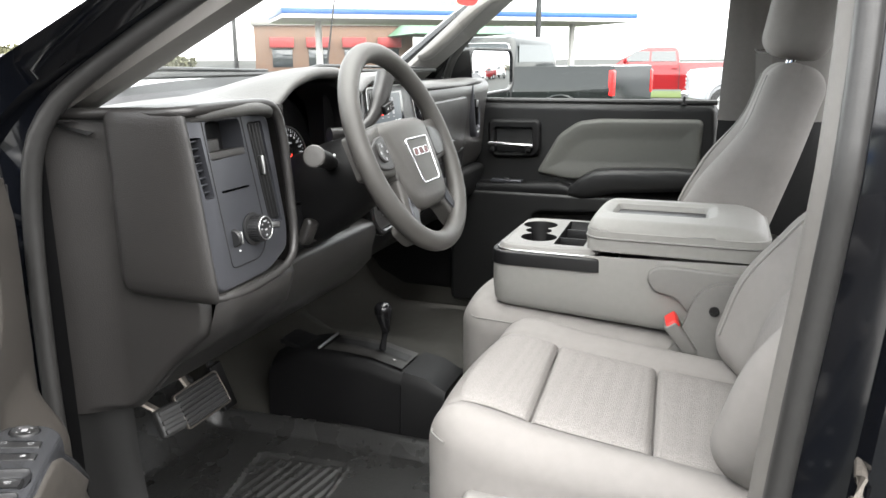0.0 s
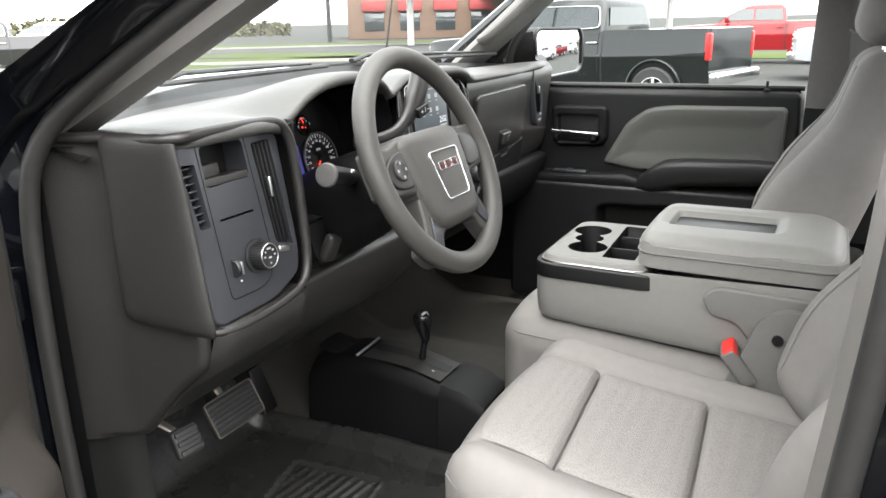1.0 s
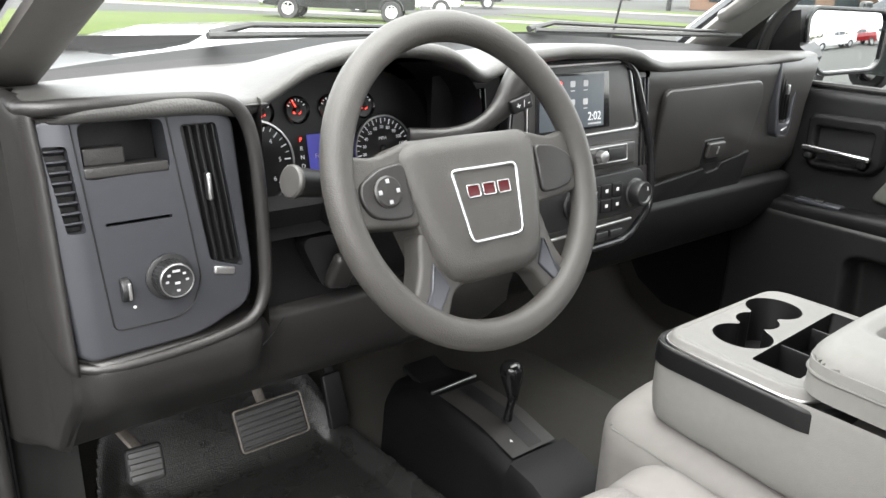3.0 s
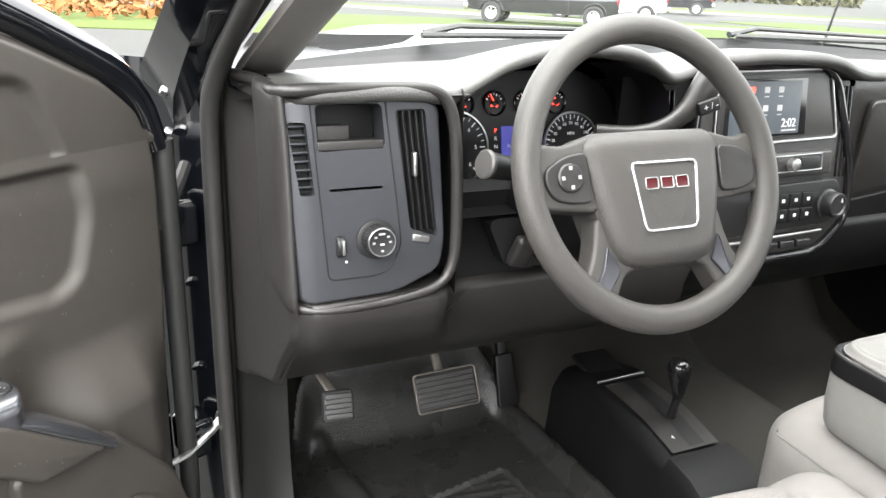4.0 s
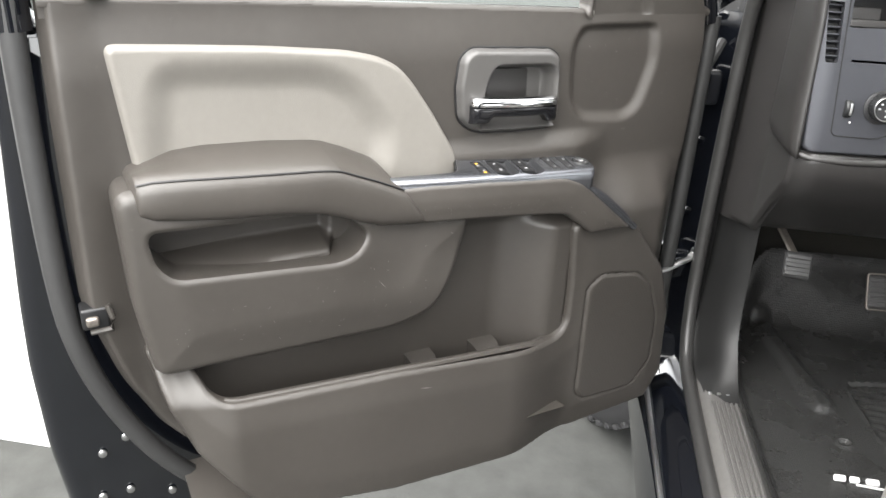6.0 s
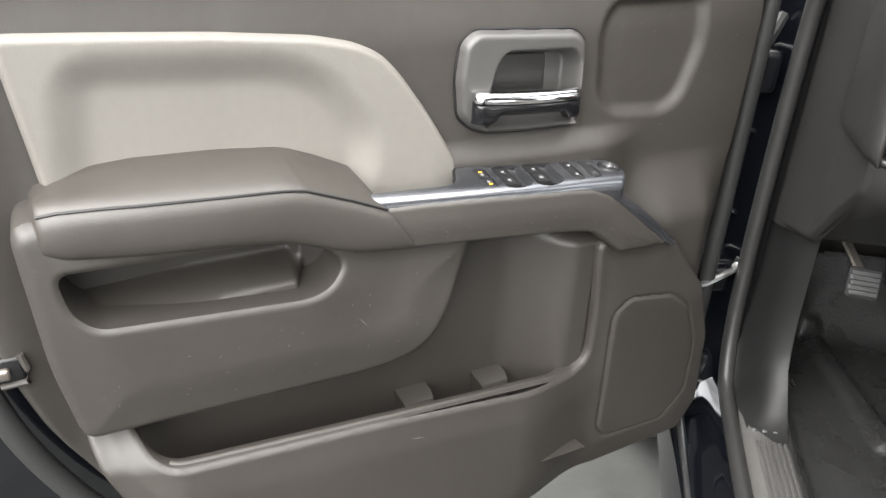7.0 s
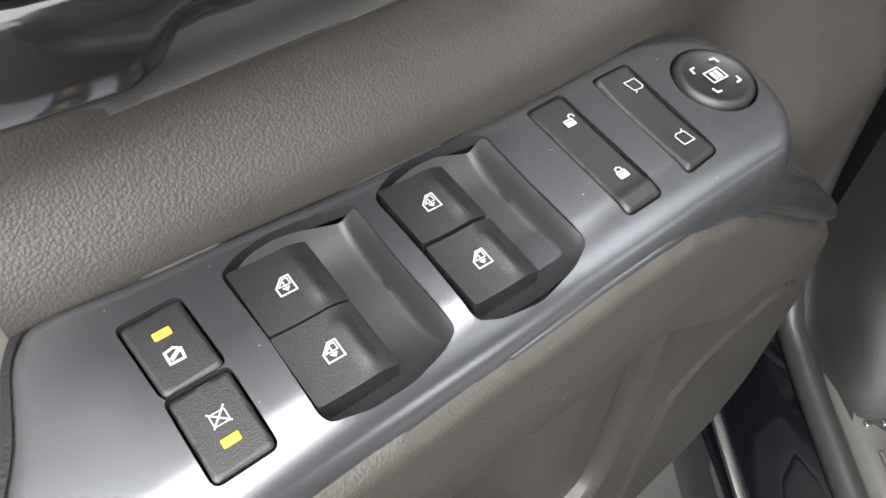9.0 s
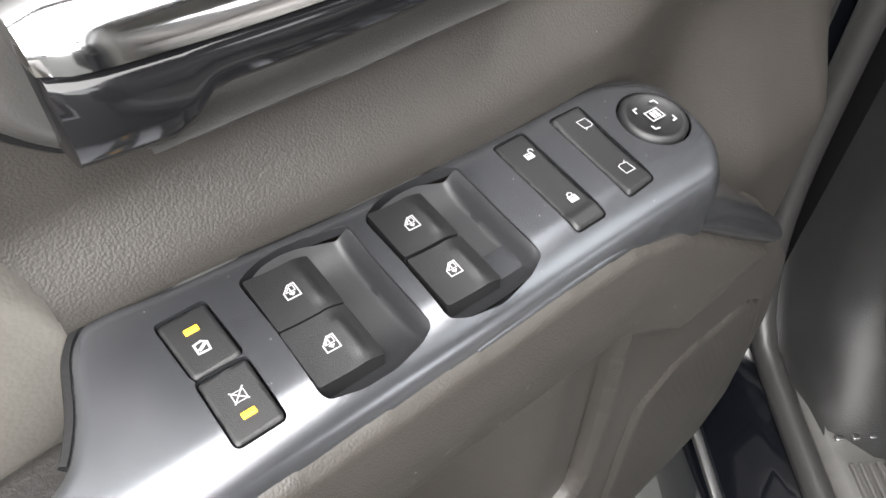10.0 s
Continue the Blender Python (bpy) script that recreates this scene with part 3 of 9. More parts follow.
bolts = Geo()
for y, z in ((0.285, 1.40), (0.285, 1.34), (0.285, 1.10), (0.285, 0.95)):
    bolts.add(*disc(0.008, 0.010, 0.003, 8, m=pose(-0.93, y, z, 0, -60, 0)))
bolts.make("jamb_bolt", SATIN, body)

# striker and latch side of the left pillar
g = Geo()
g.add(*tube([(-0.90, -0.835, 1.085), (-0.935, -0.83, 1.085), (-0.94, -0.83, 1.105), (-0.935, -0.83, 1.125), (-0.90, -0.835, 1.125)], 0.006, 8))
g.add(*disc(0.011, 0.012, 0.003, 6, m=pose(-0.905, -0.845, 1.065, 0, -90, 0)))
g.make("striker", STEEL, body)

# A pillars inside, roof lining, rear wall
WSB = lambda x: 0.40 - 0.34 * x * x
for sx in (-1, 1):
    g = Geo()
    secs = []
    for t in np.linspace(0, 1, 9):
        y, z = (0.20 - 0.66 * t, 1.435 + 0.375 * t) if sx < 0 else (0.37 - 0.52 * t, 1.43 + 0.40 * t)
        x = 0.80 - (0.13 if sx < 0 else 0.10) * t
        w = 0.055 + 0.02 * t
        k = 0.45 if sx < 0 else 1.0
        secs.append([(sx * (x + 0.055), y - 0.01, z), (sx * (x + 0.03), y - w * k, z), (sx * x, y - w * 0.9 * k, z), (sx * (x - 0.035 * k), y - w * 0.35 * k, z), (sx * (x - 0.045 * k), y + 0.02, z + 0.01), (sx * (x + 0.03), y + 0.05, z + 0.02)])
    g.add(*loft([chaikin(s, 1) for s in secs], True, True))
    g.make("pillar_cover", PILLAR, body, "light grey windshield pillar cover", 60)
    g = Geo()
    g.add(*tube([(sx * 0.872, 0.30 if sx < 0 else 0.46, 1.44), (sx * 0.81, 0.0 if sx < 0 else 0.17, 1.615 if sx < 0 else 1.64), (sx * 0.75, -0.34 if sx < 0 else -0.10, 1.80)], [0.03, 0.026, 0.022], 10))
    g.make("painted_pillar", PAINT, body)
roof = Geo()
roof.add(*loft([[(x, y, z - 0.05 * (abs(x) / 0.7) ** 3) for x in np.linspace(-0.74, 0.74, 15)] for y, z in ((-0.36, 1.785), (-0.5, 1.835), (-0.8, 1.86), (-1.3, 1.86), (-1.75, 1.82))], closed=False))
ceiling = tagged(roof.make("ceiling", HEADLINER), "light grey cloth roof lining of the cab", "ceiling", kind="structure")
shell = Geo()
shell.add(*loft([[(x, y, z + 0.03 - 0.06 * (abs(x) / 0.78) ** 3) for x in np.linspace(-0.80, 0.80, 15)] for y, z in ((-0.33, 1.79), (-0.5, 1.84), (-0.8, 1.875), (-1.3, 1.875), (-1.80, 1.83))], closed=False))
tagged(shell.make("roof", PAINT), "black painted cab roof", "roof", kind="structure")
rear = Geo()
rear.add(*loft([[(x, -1.75, z) for x in (-0.9, 0.9)] for z in (0.6, 1.40)], closed=False))
for sx in (-1, 1):
    rear.add(*loft([[(sx * 0.87, y, z) for y in (0.20, 0.74)] for z in (0.55, 1.44)], closed=False))
rear.add(*loft([[(sx, y, z) for y in (-1.75, -0.96)] for z, sx in ((0.6, -0.9), (1.35, -0.92))], closed=False))
rear.add(*loft([[(sx, y, z) for y in (-1.75, -0.96)] for z, sx in ((0.6, 0.9), (1.35, 0.92))], closed=False))
tagged(rear.make("wall_rear", DASH_DARK), "dark rear wall of the cab", "wall", kind="structure")
# windshield with its dark border
g = Geo()
secs = []
for t in np.linspace(0, 1, 7):
    row = []
    for x in np.linspace(-1, 1, 21):
        xb, xt = 0.83 * x, 0.70 * x
        yb, yt = WSB(xb) + 0.03, -0.34 - 0.12 * x * x
        row.append((xb + (xt - xb) * t, yb + (yt - yb) * t, 1.447 + 0.35 * t + 0.02 * math.sin(math.pi * t)))
    secs.append(row)
v, f = loft(secs, closed=False)
g.add(v, f)
ws = g.make("windshield", GLASS)
tagged(ws, "clear laminated windshield glass", "windshield", kind="structure")
ws.visible_shadow = False
# cowl, bonnet, wipers
g = Geo()
g.add(*loft([[(x, WSB(x) + d, z - 0.03 * (abs(x) / 0.85) ** 2) for x in np.linspace(-0.86, 0.86, 23)] for d, z in ((-0.02, 1.44), (0.035, 1.452), (0.05, 1.470), (0.075, 1.468), (0.14, 1.43), (0.20, 1.425))], closed=False))
g.make("cowl", BLACK, body, "black plastic cowl below the windshield", 60)
bonnet = thing("bonnet", "black glossy bonnet that mirrors the pale sky", "bonnet")
g = Geo()
g.add(*loft([[(x, y + WSB(x) - 0.40, z - 0.05 * (abs(x) / 0.9) ** 3 + 0.02 * float(ease((0.45 - abs(x)) / 0.12))) for x in np.linspace(-0.90, 0.90, 31)] for y, z in ((0.53, 1.41), (0.60, 1.435), (0.8, 1.44), (1.2, 1.425), (1.55, 1.385), (1.66, 1.33), (1.70, 1.20))], closed=False))
g.make("panel", PAINT, bonnet, "", 50)
for x0, x1 in ((-0.50, 0.05), (0.25, 0.72)):
    wiper = thing("wiper", "black wiper arm resting on the windshield base", "wiper")
    g = Geo()
    g.add(*tube([(x0, WSB(x0) + 0.06, 1.478), (x0 + 0.06, WSB(x0) + 0.045, 1.492), (x1, WSB(x1) + 0.03, 1.482)], [0.012, 0.009, 0.006], 8, flat=0.6))
    g.make("arm", BLACK, wiper)
    g = Geo()
    g.add(*tube([(x0 - 0.02, WSB(x0) + 0.02, 1.478), (x1 + 0.05, WSB(x1) + 0.015, 1.474)], 0.006, 6))
    g.make("blade", RUBBER, wiper)
aerial = thing("aerial", "thin black radio aerial on the wing", "aerial")
g = Geo()
g.add(*tube([(0.87, 0.72, 1.38), (0.88, 0.66, 1.75), (0.885, 0.62, 2.15)], [0.004, 0.003, 0.002], 6))
g.make("rod", BLACK, aerial)

# mirror inside, with a hanging red tag
rvm = thing("rear_view_mirror", "black rear view mirror on the windshield", "mirror")
g = Geo()
g.add(*rbox((0.24, 0.035, 0.065), 0.017, 4, 4, m=pose(0.02, 0.0, 1.705, 12, 0, 10)))
g.make("housing", BLACK, rvm)
g = Geo()
g.add(*rbox((0.22, 0.004, 0.05), 0.0019, 2, 2, m=pose(0.02 - 0.003, -0.018, 1.701, 12, 0, 10)))
g.make("mirror_glass", MIRROR, rvm)
tag = thing("hanging_tag", "red plastic tag hanging under the mirror", "tag")
g = Geo()
g.add(*slab(rounded([(-0.035, -0.045), (0.035, -0.045), (0.035, 0.045), (-0.035, 0.045)], 0.025), 0, 0.002, 0.0008), m=basis((0.09, -0.10, 1.675), (0.35, 0.9, 0.1), (0, 0, 1)))
g.make("card", RED, tag)
bars = Geo()
for k in range(3):
    bars.add(*slab([(-0.022 + k * 0.016, -0.02), (-0.012 + k * 0.016, -0.02), (-0.012 + k * 0.016, 0.018), (-0.022 + k * 0.016, 0.018)], 0.002, 0.0026, 0.0002), m=basis((0.09, -0.10, 1.675), (0.35, 0.9, 0.1), (0, 0, 1)))
bars.make("marks", WHITE_MARK, tag)
visor = thing("grab_handle", "light grey grab handle on the far windshield pillar", "grab handle")
g = Geo()
g.add(*tube(smooth_path([(0.745, 0.27, 1.52), (0.705, 0.235, 1.525), (0.68, 0.15, 1.585), (0.67, 0.07, 1.655), (0.70, 0.02, 1.70), (0.74, 0.01, 1.70)], 3), 0.022, 12, flat=0.75))
g.make("grip", PILLAR, visor)

# ---- dashboard ----
dash = thing("dashboard", "dark grey plastic dashboard with painted vent panels", "dashboard")
LX = [-0.845, -0.80, -0.70, -0.65, -0.622, -0.60, -0.575, -0.54, -0.49, -0.44, -0.38, -0.33, -0.295, -0.265, -0.24, -0.20, -0.16, -0.05, 0.08, 0.13, 0.18, 0.24, 0.60, 0.70, 0.845]
LZ = [1.442, 1.447, 1.450, 1.446, 1.436, 1.442, 1.456, 1.476, 1.490, 1.496, 1.495, 1.488, 1.474, 1.456, 1.452, 1.462, 1.474, 1.481, 1.478, 1.470, 1.455, 1.445, 1.442, 1.450, 1.445]
LY = [0.002, -0.018, -0.030, -0.025, -0.005, 0.005, 0.005, 0.005, 0.005, 0.005, 0.005, 0.008, 0.012, 0.02, 0.03, 0.04, 0.045, 0.045, 0.045, 0.048, 0.06, 0.075, 0.085, 0.075, 0.10]
cols = np.linspace(-0.866, 0.866, 174)
lz, ly = np.interp(cols, LX, LZ), np.interp(cols, LX, LY)
ker = np.array([1, 2, 3, 2, 1]) / 9.0
lz = np.convolve(np.pad(lz, 2, mode="edge"), ker, "valid")
ly = np.convolve(np.pad(ly, 2, mode="edge"), ker, "valid")
def pad_edge(y):
    """Side edge of the dash top, flush with the end cover."""
    return -0.839 + 0.013 * float(ease((y - 0.04) / 0.04)) - 0.040 * float(ease((y - 0.12) / 0.11))


secs = []
for x, z1, y1 in zip(cols, lz, ly):
    yb = WSB(x) + 0.02
    row = []
    for s in np.linspace(0, 1, 16):
        k = float(ease((s - 0.15) / 0.85))
        row.append((x, yb + (y1 - yb) * s, 1.437 + (z1 - 1.437) * k + 0.006 * math.sin(math.pi * s)))
    for dy, dz in ((-0.006, -0.002), (-0.0095, -0.007), (-0.010, -0.012), (-0.007, -0.017), (0.0, -0.020), (0.03, -0.022), (0.13, -0.026)):
        row.append((x, y1 + dy, z1 + dz))
    if x < -0.80:
        row = [(-0.80 + (x + 0.80) * (pad_edge(y) + 0.80) / -0.066, y, z) for x, y, z in row]
    secs.append(row)
secs.insert(0, [(x + 0.0015, y, z - 0.010) for x, y, z in secs[0]])
secs[1] = [(x + 0.001, y, z - 0.001) for x, y, z in secs[1]]
g = Geo()
g.add(*loft(secs, closed=False))
g.make("top_pad", DASH_TOP, dash, "dark grey vinyl dash top, pale light in its colour", 60)
# left vent and light-switch panel, on a slightly leaning plane
POD = basis((-0.735, -0.027, 1.32), (1, 0, 0), (0, 0.12, 1))
PODM = POD @ Matrix(((1, 0, 0, 0), (0, 0, 1, 0), (0, 1, 0, 0), (0, 0, 0, 1)))


def podxy(x, z):
    return (x + 0.735, z - 1.32)


pod_out = rounded([podxy(*p) for p in ((-0.842, 1.438), (-0.66, 1.438), (-0.636, 1.425), (-0.629, 1.25), (-0.638, 1.212), (-0.70, 1.187), (-0.815, 1.184), (-0.829, 1.194))], 0.02, 6)
sw_out = rounded([podxy(*p) for p in ((-0.803, 1.436), (-0.712, 1.436), (-0.694, 1.255), (-0.706, 1.226), (-0.725, 1.217), (-0.789, 1.217))], 0.010, 5)
cub = rounded([podxy(*p) for p in ((-0.797, 1.427), (-0.716, 1.427), (-0.712, 1.376), (-0.795, 1.372))], 0.008)
slot = rounded([podxy(*p) for p in ((-0.783, 1.3285), (-0.717, 1.3285), (-0.717, 1.325), (-0.783, 1.325))], 0.001)
svent = rounded([podxy(*p) for p in ((-0.829, 1.408), (-0.808, 1.407), (-0.801, 1.322), (-0.818, 1.322))], 0.004)
cvent = rounded([podxy(*p) for p in ((-0.699, 1.419), (-0.660, 1.419), (-0.645, 1.258), (-0.682, 1.272))], 0.006)


def pod_depth(X, Z):
    d = sdist(X, Z, pod_out)
    h = -0.020 * ease((d + 0.009) / 0.009) ** 2
    h = h - 0.005 * ease((-X - 0.066) / 0.035)
    return h


v, f = field(-0.112, 0.112, -0.142, 0.124, 0.0016, pod_depth, snap=pod_out, holes=[cub, slot, svent, cvent])
g = Geo()
g.add(v, f)
for o, k in ((cub, 0.040), (slot, 0.006), (svent, 0.018), (cvent, 0.016)):
    a = np.array(o)
    zz = pod_depth(a[:, 0], a[:, 1])
    g.add(*loft([[(x, float(d), y) for (x, y), d in zip(o, zz)], [(x, float(d) - 0.0012, y) for (x, y), d in zip(inset(o if area2(o) > 0 else o[::-1], 0.0) if area2(o) > 0 else o, zz)], [(x, float(d) - k, y) for (x, y), d in zip(o, zz)]], True, False))
g.make("vent_panel", SILVER, dash, "blue-grey metallic switch and vent panel", 50, m=PODM)


g = Geo()
ring = chaikin(sw_out, 1)
a = np.array(ring)
g.add(*tube([PODM @ Vector((x, float(d) + 0.0002, y)) for (x, y), d in zip(ring, pod_depth(a[:, 0], a[:, 1]))], 0.0010, 6, closed=True))
g.make("panel_seam", BLACK, dash)


def podbox(x, z, sx, sz, d0, d1, r=0.001):
    """A box on the panel from depth d0 to d1, for parts in it."""
    return rbox((sx, sz, abs(d1 - d0)), r, 2, 1, m=POD @ Matrix.Translation((*podxy(x, z), (d0 + d1) / 2)))


g = Geo()
g.add(*slab(svent, -0.0225, -0.0185, 0.001), m=POD)
g.make("vent_back", BLACK, dash)
g = Geo()
g.add(*slab(cvent, -0.0165, -0.011, 0.001), m=POD)
g.make("vent_back", BLACK, dash)
for k in range(8):
    t = (k + 0.6) / 8.4
    x = -0.8185 + 0.009 * t
    g = Geo()
    g.add(*rbox((0.0185, 0.0026, 0.010), 0.001, 2, 1, m=POD @ Matrix.Translation((*podxy(x, 1.407 - 0.085 * t), -0.0115)) @ pose(0, 0, 0, -25, 0, 0)))
    g.make("vent_slat", SILVER, dash)
for k in range(4):
    x = -0.690 + k * 0.0085
    g = Geo()
    g.add(*rbox((0.0022, 0.150, 0.009), 0.001, 2, 2, m=POD @ Matrix.Translation((*podxy(x + 0.008, 1.342), -0.0075)) @ pose(0, 0, 0, 0, 20, 5.5)))
    g.make("vent_slat", BLACK, dash)
g = Geo()
g.add(*podbox(-0.6745, 1.352, 0.006, 0.030, -0.006, 0.004, 0.0025))
g.make("vent_tab", SATIN, dash, "bright vent tab")
g = Geo()
g.add(*rbox((0.024, 0.009, 0.006), 0.002, 2, 1, m=POD @ Matrix.Translation((*podxy(-0.668, 1.258), -0.0005)) @ pose(0, 0, 0, 0, 0, -12)))
g.make("vent_wheel", SATIN, dash)
# cubby back, shelf and bin
g = Geo()
g.add(*podbox(-0.755, 1.400, 0.080, 0.050, -0.042, -0.036, 0.001))
g.make("cubby_back", DASH_DARK, dash)
g = Geo()
g.add(*podbox(-0.755, 1.379, 0.082, 0.011, -0.035, 0.001, 0.002))
g.make("cubby_shelf", DASH, dash)
g = Geo()
g.add(*podbox(-0.772, 1.393, 0.040, 0.018, -0.036, -0.014, 0.002))
g.make("cubby_bin", DASH, dash)
# headlight knob with ring, face and print; thumb wheel
KN = POD @ Matrix.Translation((*podxy(-0.728, 1.2635), 0.0015)) @ Matrix.Diagonal((1.15, 1.15, 1.15, 1))
g = Geo()
g.add(*lathe([(0.0215, 0.0), (0.0215, 0.002), (0.019, 0.003), (0.0165, 0.003), (0.0165, 0.018), (0.0162, 0.0195), (0.0150, 0.0205), (0.0138, 0.0200), (0.0, 0.0198)], 40, KN))
knob = g.make("headlight_knob", BUTTON, dash)
for k in range(30):
    a = 2 * math.pi * k / 30
    g = Geo()
    g.add(*rbox((0.0016, 0.0012, 0.014), 0.0005, 1, 1, m=KN @ Matrix.Translation((0.0167 * math.cos(a), 0.0167 * math.sin(a), 0.010)) @ pose(0, 0, 0, 0, 0, math.degrees(a))))
    g.make("grip_rib", BUTTON, knob)
g = Geo()
g.add(*lathe([(0.0163, 0.0190), (0.0150, 0.0207), (0.0143, 0.0207), (0.0140, 0.0200)], 40, KN))
g.make("bright_ring", SATIN, knob)
g = Geo()
for a, w in ((90, 0.007), (40, 0.003), (140, 0.003), (0, 0.003), (180, 0.003), (-90, 0.003), (-90.1, 0.005)):
    r = 0.009 if w != 0.005 else 0.002
    g.add(*slab(rounded([(-w / 2, -0.0011), (w / 2, -0.0011), (w / 2, 0.0011), (-w / 2, 0.0011)], 0.0005, 2), 0, 0.0003, 0.0001, 1), m=KN @ Matrix.Translation((r * math.cos(radians(a)), r * math.sin(radians(a)), 0.0200)))
g.make("print", DIM_MARK, knob)
DW = POD @ Matrix.Translation((*podxy(-0.7735, 1.2585), 0.0))
g = Geo()
g.add(*lathe([(0.0, -0.005), (0.0115, -0.005), (0.013, -0.003), (0.013, 0.003), (0.0115, 0.005), (0.0, 0.005)], 28, DW @ pose(0, 0, 0.0, 0, 90, 0)))
g.make("dimmer_wheel", BUTTON, dash)
g = Geo()
g.add(*rbox((0.0035, 0.018, 0.006), 0.001, 2, 1, m=DW @ Matrix.Translation((0.0015, 0, 0.0105))))
g.make("dimmer_mark", SATIN, dash)
g = Geo()
g.add(*podbox(-0.7665, 1.2385, 0.003, 0.003, 0.0, 0.0022, 0.001))
g.make("dimmer_icon", WHITE_MARK, dash)

# rolled frame round the panel that runs on into the knee bolster
g = Geo()
path = [(-0.868, 0.235, 1.436), (-0.850, 0.175, 1.437), (-0.834, 0.12, 1.438), (-0.835, 0.07, 1.439), (-0.839, 0.02, 1.440), (-0.838, -0.004, 1.441), (-0.825, -0.018, 1.443), (-0.79, -0.022, 1.445), (-0.70, -0.027, 1.446), (-0.658, -0.028, 1.444), (-0.636, -0.028, 1.432), (-0.625, -0.030, 1.40), (-0.621, -0.033, 1.34), (-0.620, -0.037, 1.27), (-0.623, -0.041, 1.222), (-0.642, -0.045, 1.194), (-0.70, -0.046, 1.183), (-0.78, -0.044, 1.179), (-0.815, -0.038, 1.180), (-0.834, -0.020, 1.186)]
pp = smooth_path(path, 3)
g.add(*tube(pp, [0.0078 - 0.0020 * float(ease((k / len(pp) - 0.68) / 0.15)) for k in range(len(pp))], 14, up=(0, -1, 0)))
g.make("panel_frame", DASH, dash, "", 80)
g = Geo()
g.add(*loft([[(-0.612, -0.025, z), (-0.606, 0.0, z), (-0.600, 0.05, z), (-0.598, 0.14, z)] for z in (1.17, 1.25, 1.35, 1.440)], closed=False))
g.make("panel_side", DASH, dash)
# end face of the dash, with the raised middle field
ec = [(0.25, 1.440), (0.02, 1.444), (0.010, 1.43), (0.004, 1.20), (-0.020, 1.178), (-0.016, 1.126), (0.052, 1.066), (0.098, 1.016), (0.13, 0.985), (0.25, 0.985), (0.25, 1.2)]
ecs = rounded(ec, 0.02)


def cap_depth(Y, Z):
    d = sdist(Y, Z, ecs)
    h = -0.012 * ease((d + 0.010) / 0.010) * ease((0.20 - Y) / 0.04) + 0.040 * ease((Y - 0.12) / 0.11) * ease((1.50 - Z) / 0.05)
    return h


v, f = field(-0.045, 0.26, 0.975, 1.448, 0.004, cap_depth, snap=ecs)
g = Geo()
g.add([(-0.829 - b, a, c) for a, b, c in v], f)
g.make("end_cap", DASH, dash, "dark grey plastic end cover of the dash", 60)
g = Geo()
secs = []
for z, k in ((1.176, 0.35), (1.181, 0.72), (1.190, 0.94), (1.205, 1.0), (1.25, 1.0), (1.32, 1.0), (1.38, 1.0), (1.422, 1.0), (1.433, 0.98), (1.440, 0.92), (1.444, 0.80), (1.446, 0.55)):
    xl = -0.829 - 0.013 * (z - 1.2) / 0.238
    y0 = -0.027 + 0.12 * (z - 1.32)
    xo = min(xl - 0.004, -0.842)
    row = [(-0.822, 0.128), (-0.831, 0.124), (xo + 0.003, 0.117), (xo + 0.0005, 0.105), (xo, 0.075), (xo - 0.0005, 0.03), (xo, y0 + 0.018), (xo + 0.0025, y0 + 0.007), (xo + 0.0065, y0 + 0.0005), (xo + 0.011, y0 - 0.0015), (xo + 0.0150, y0 + 0.0015), (xo + 0.0165, y0 + 0.010), (xo + 0.017, y0 + 0.03)]
    secs.append([(-0.824 + (x + 0.824) * k, -0.01 + (y + 0.01) * (0.66 + 0.34 * k), z) for x, y in chaikin(row, 1, False)])
g.add(*loft(secs, False, False))
g.make("panel_cheek", DASH, dash, "", 60)
g = Geo()
g.add(*loft([[(-0.835, y, z), (-0.60, y, z)] for y, z in ((0.03, 1.436), (-0.02, 1.434))], closed=False))
g.make("panel_lid", DASH, dash)
# thin seam and clip marks
g = Geo()
g.add(*slab(rounded([(0, 0), (0.003, 0), (0.003, 0.014), (0, 0.014)], 0.001), 0, 0.002, 0.0005), m=basis((-0.846, 0.195, 0.985), (0, 1, 0), (0, 0, 1)))
g.make("clip", SATIN, dash)

# knee bolster
def bolster_row(x):
    k = float(ease((x + 0.64) / 0.06))
    zt = 1.186 - 0.030 * k
    yt = -0.044 + 0.083 * k
    e = 0.018 * float(ease((-0.80 - x) / 0.03))
    rt = float(ease((x - 0.05) / 0.3))
    return [(x, yt + 0.06, zt + 0.004), (x, yt + 0.02 + e, zt + 0.006), (x, yt + e, zt), (x, yt - 0.004 + e, zt - 0.012), (x, yt + 0.012 + e, zt - 0.06), (x, 0.055, 1.065 + 0.01 * rt), (x, 0.10, 1.018), (x, 0.125, 1.0), (x, 0.15, 0.992), (x, 0.30, 1.0), (x, 0.50, 1.05)]


g = Geo()
g.add(*loft([bolster_row(x) for x in np.linspace(-0.824, -0.14, 40)], closed=False))
g.make("knee_bolster", DASH, dash, "dark plastic knee bolster", 60)
# the bolster carried on, with under-dash shade put into its darker colour
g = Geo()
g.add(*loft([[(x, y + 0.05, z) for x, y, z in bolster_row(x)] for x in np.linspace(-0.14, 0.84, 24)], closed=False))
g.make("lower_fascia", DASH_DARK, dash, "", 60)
g = Geo()
g.add(*tube(smooth_path([(-0.565, 0.030, 1.150), (-0.585, 0.022, 1.135), (-0.62, 0.010, 1.12), (-0.66, 0.012, 1.105), (-0.668, 0.030, 1.085)], 3), 0.0012, 6))
g.make("bolster_seam", BLACK, dash)

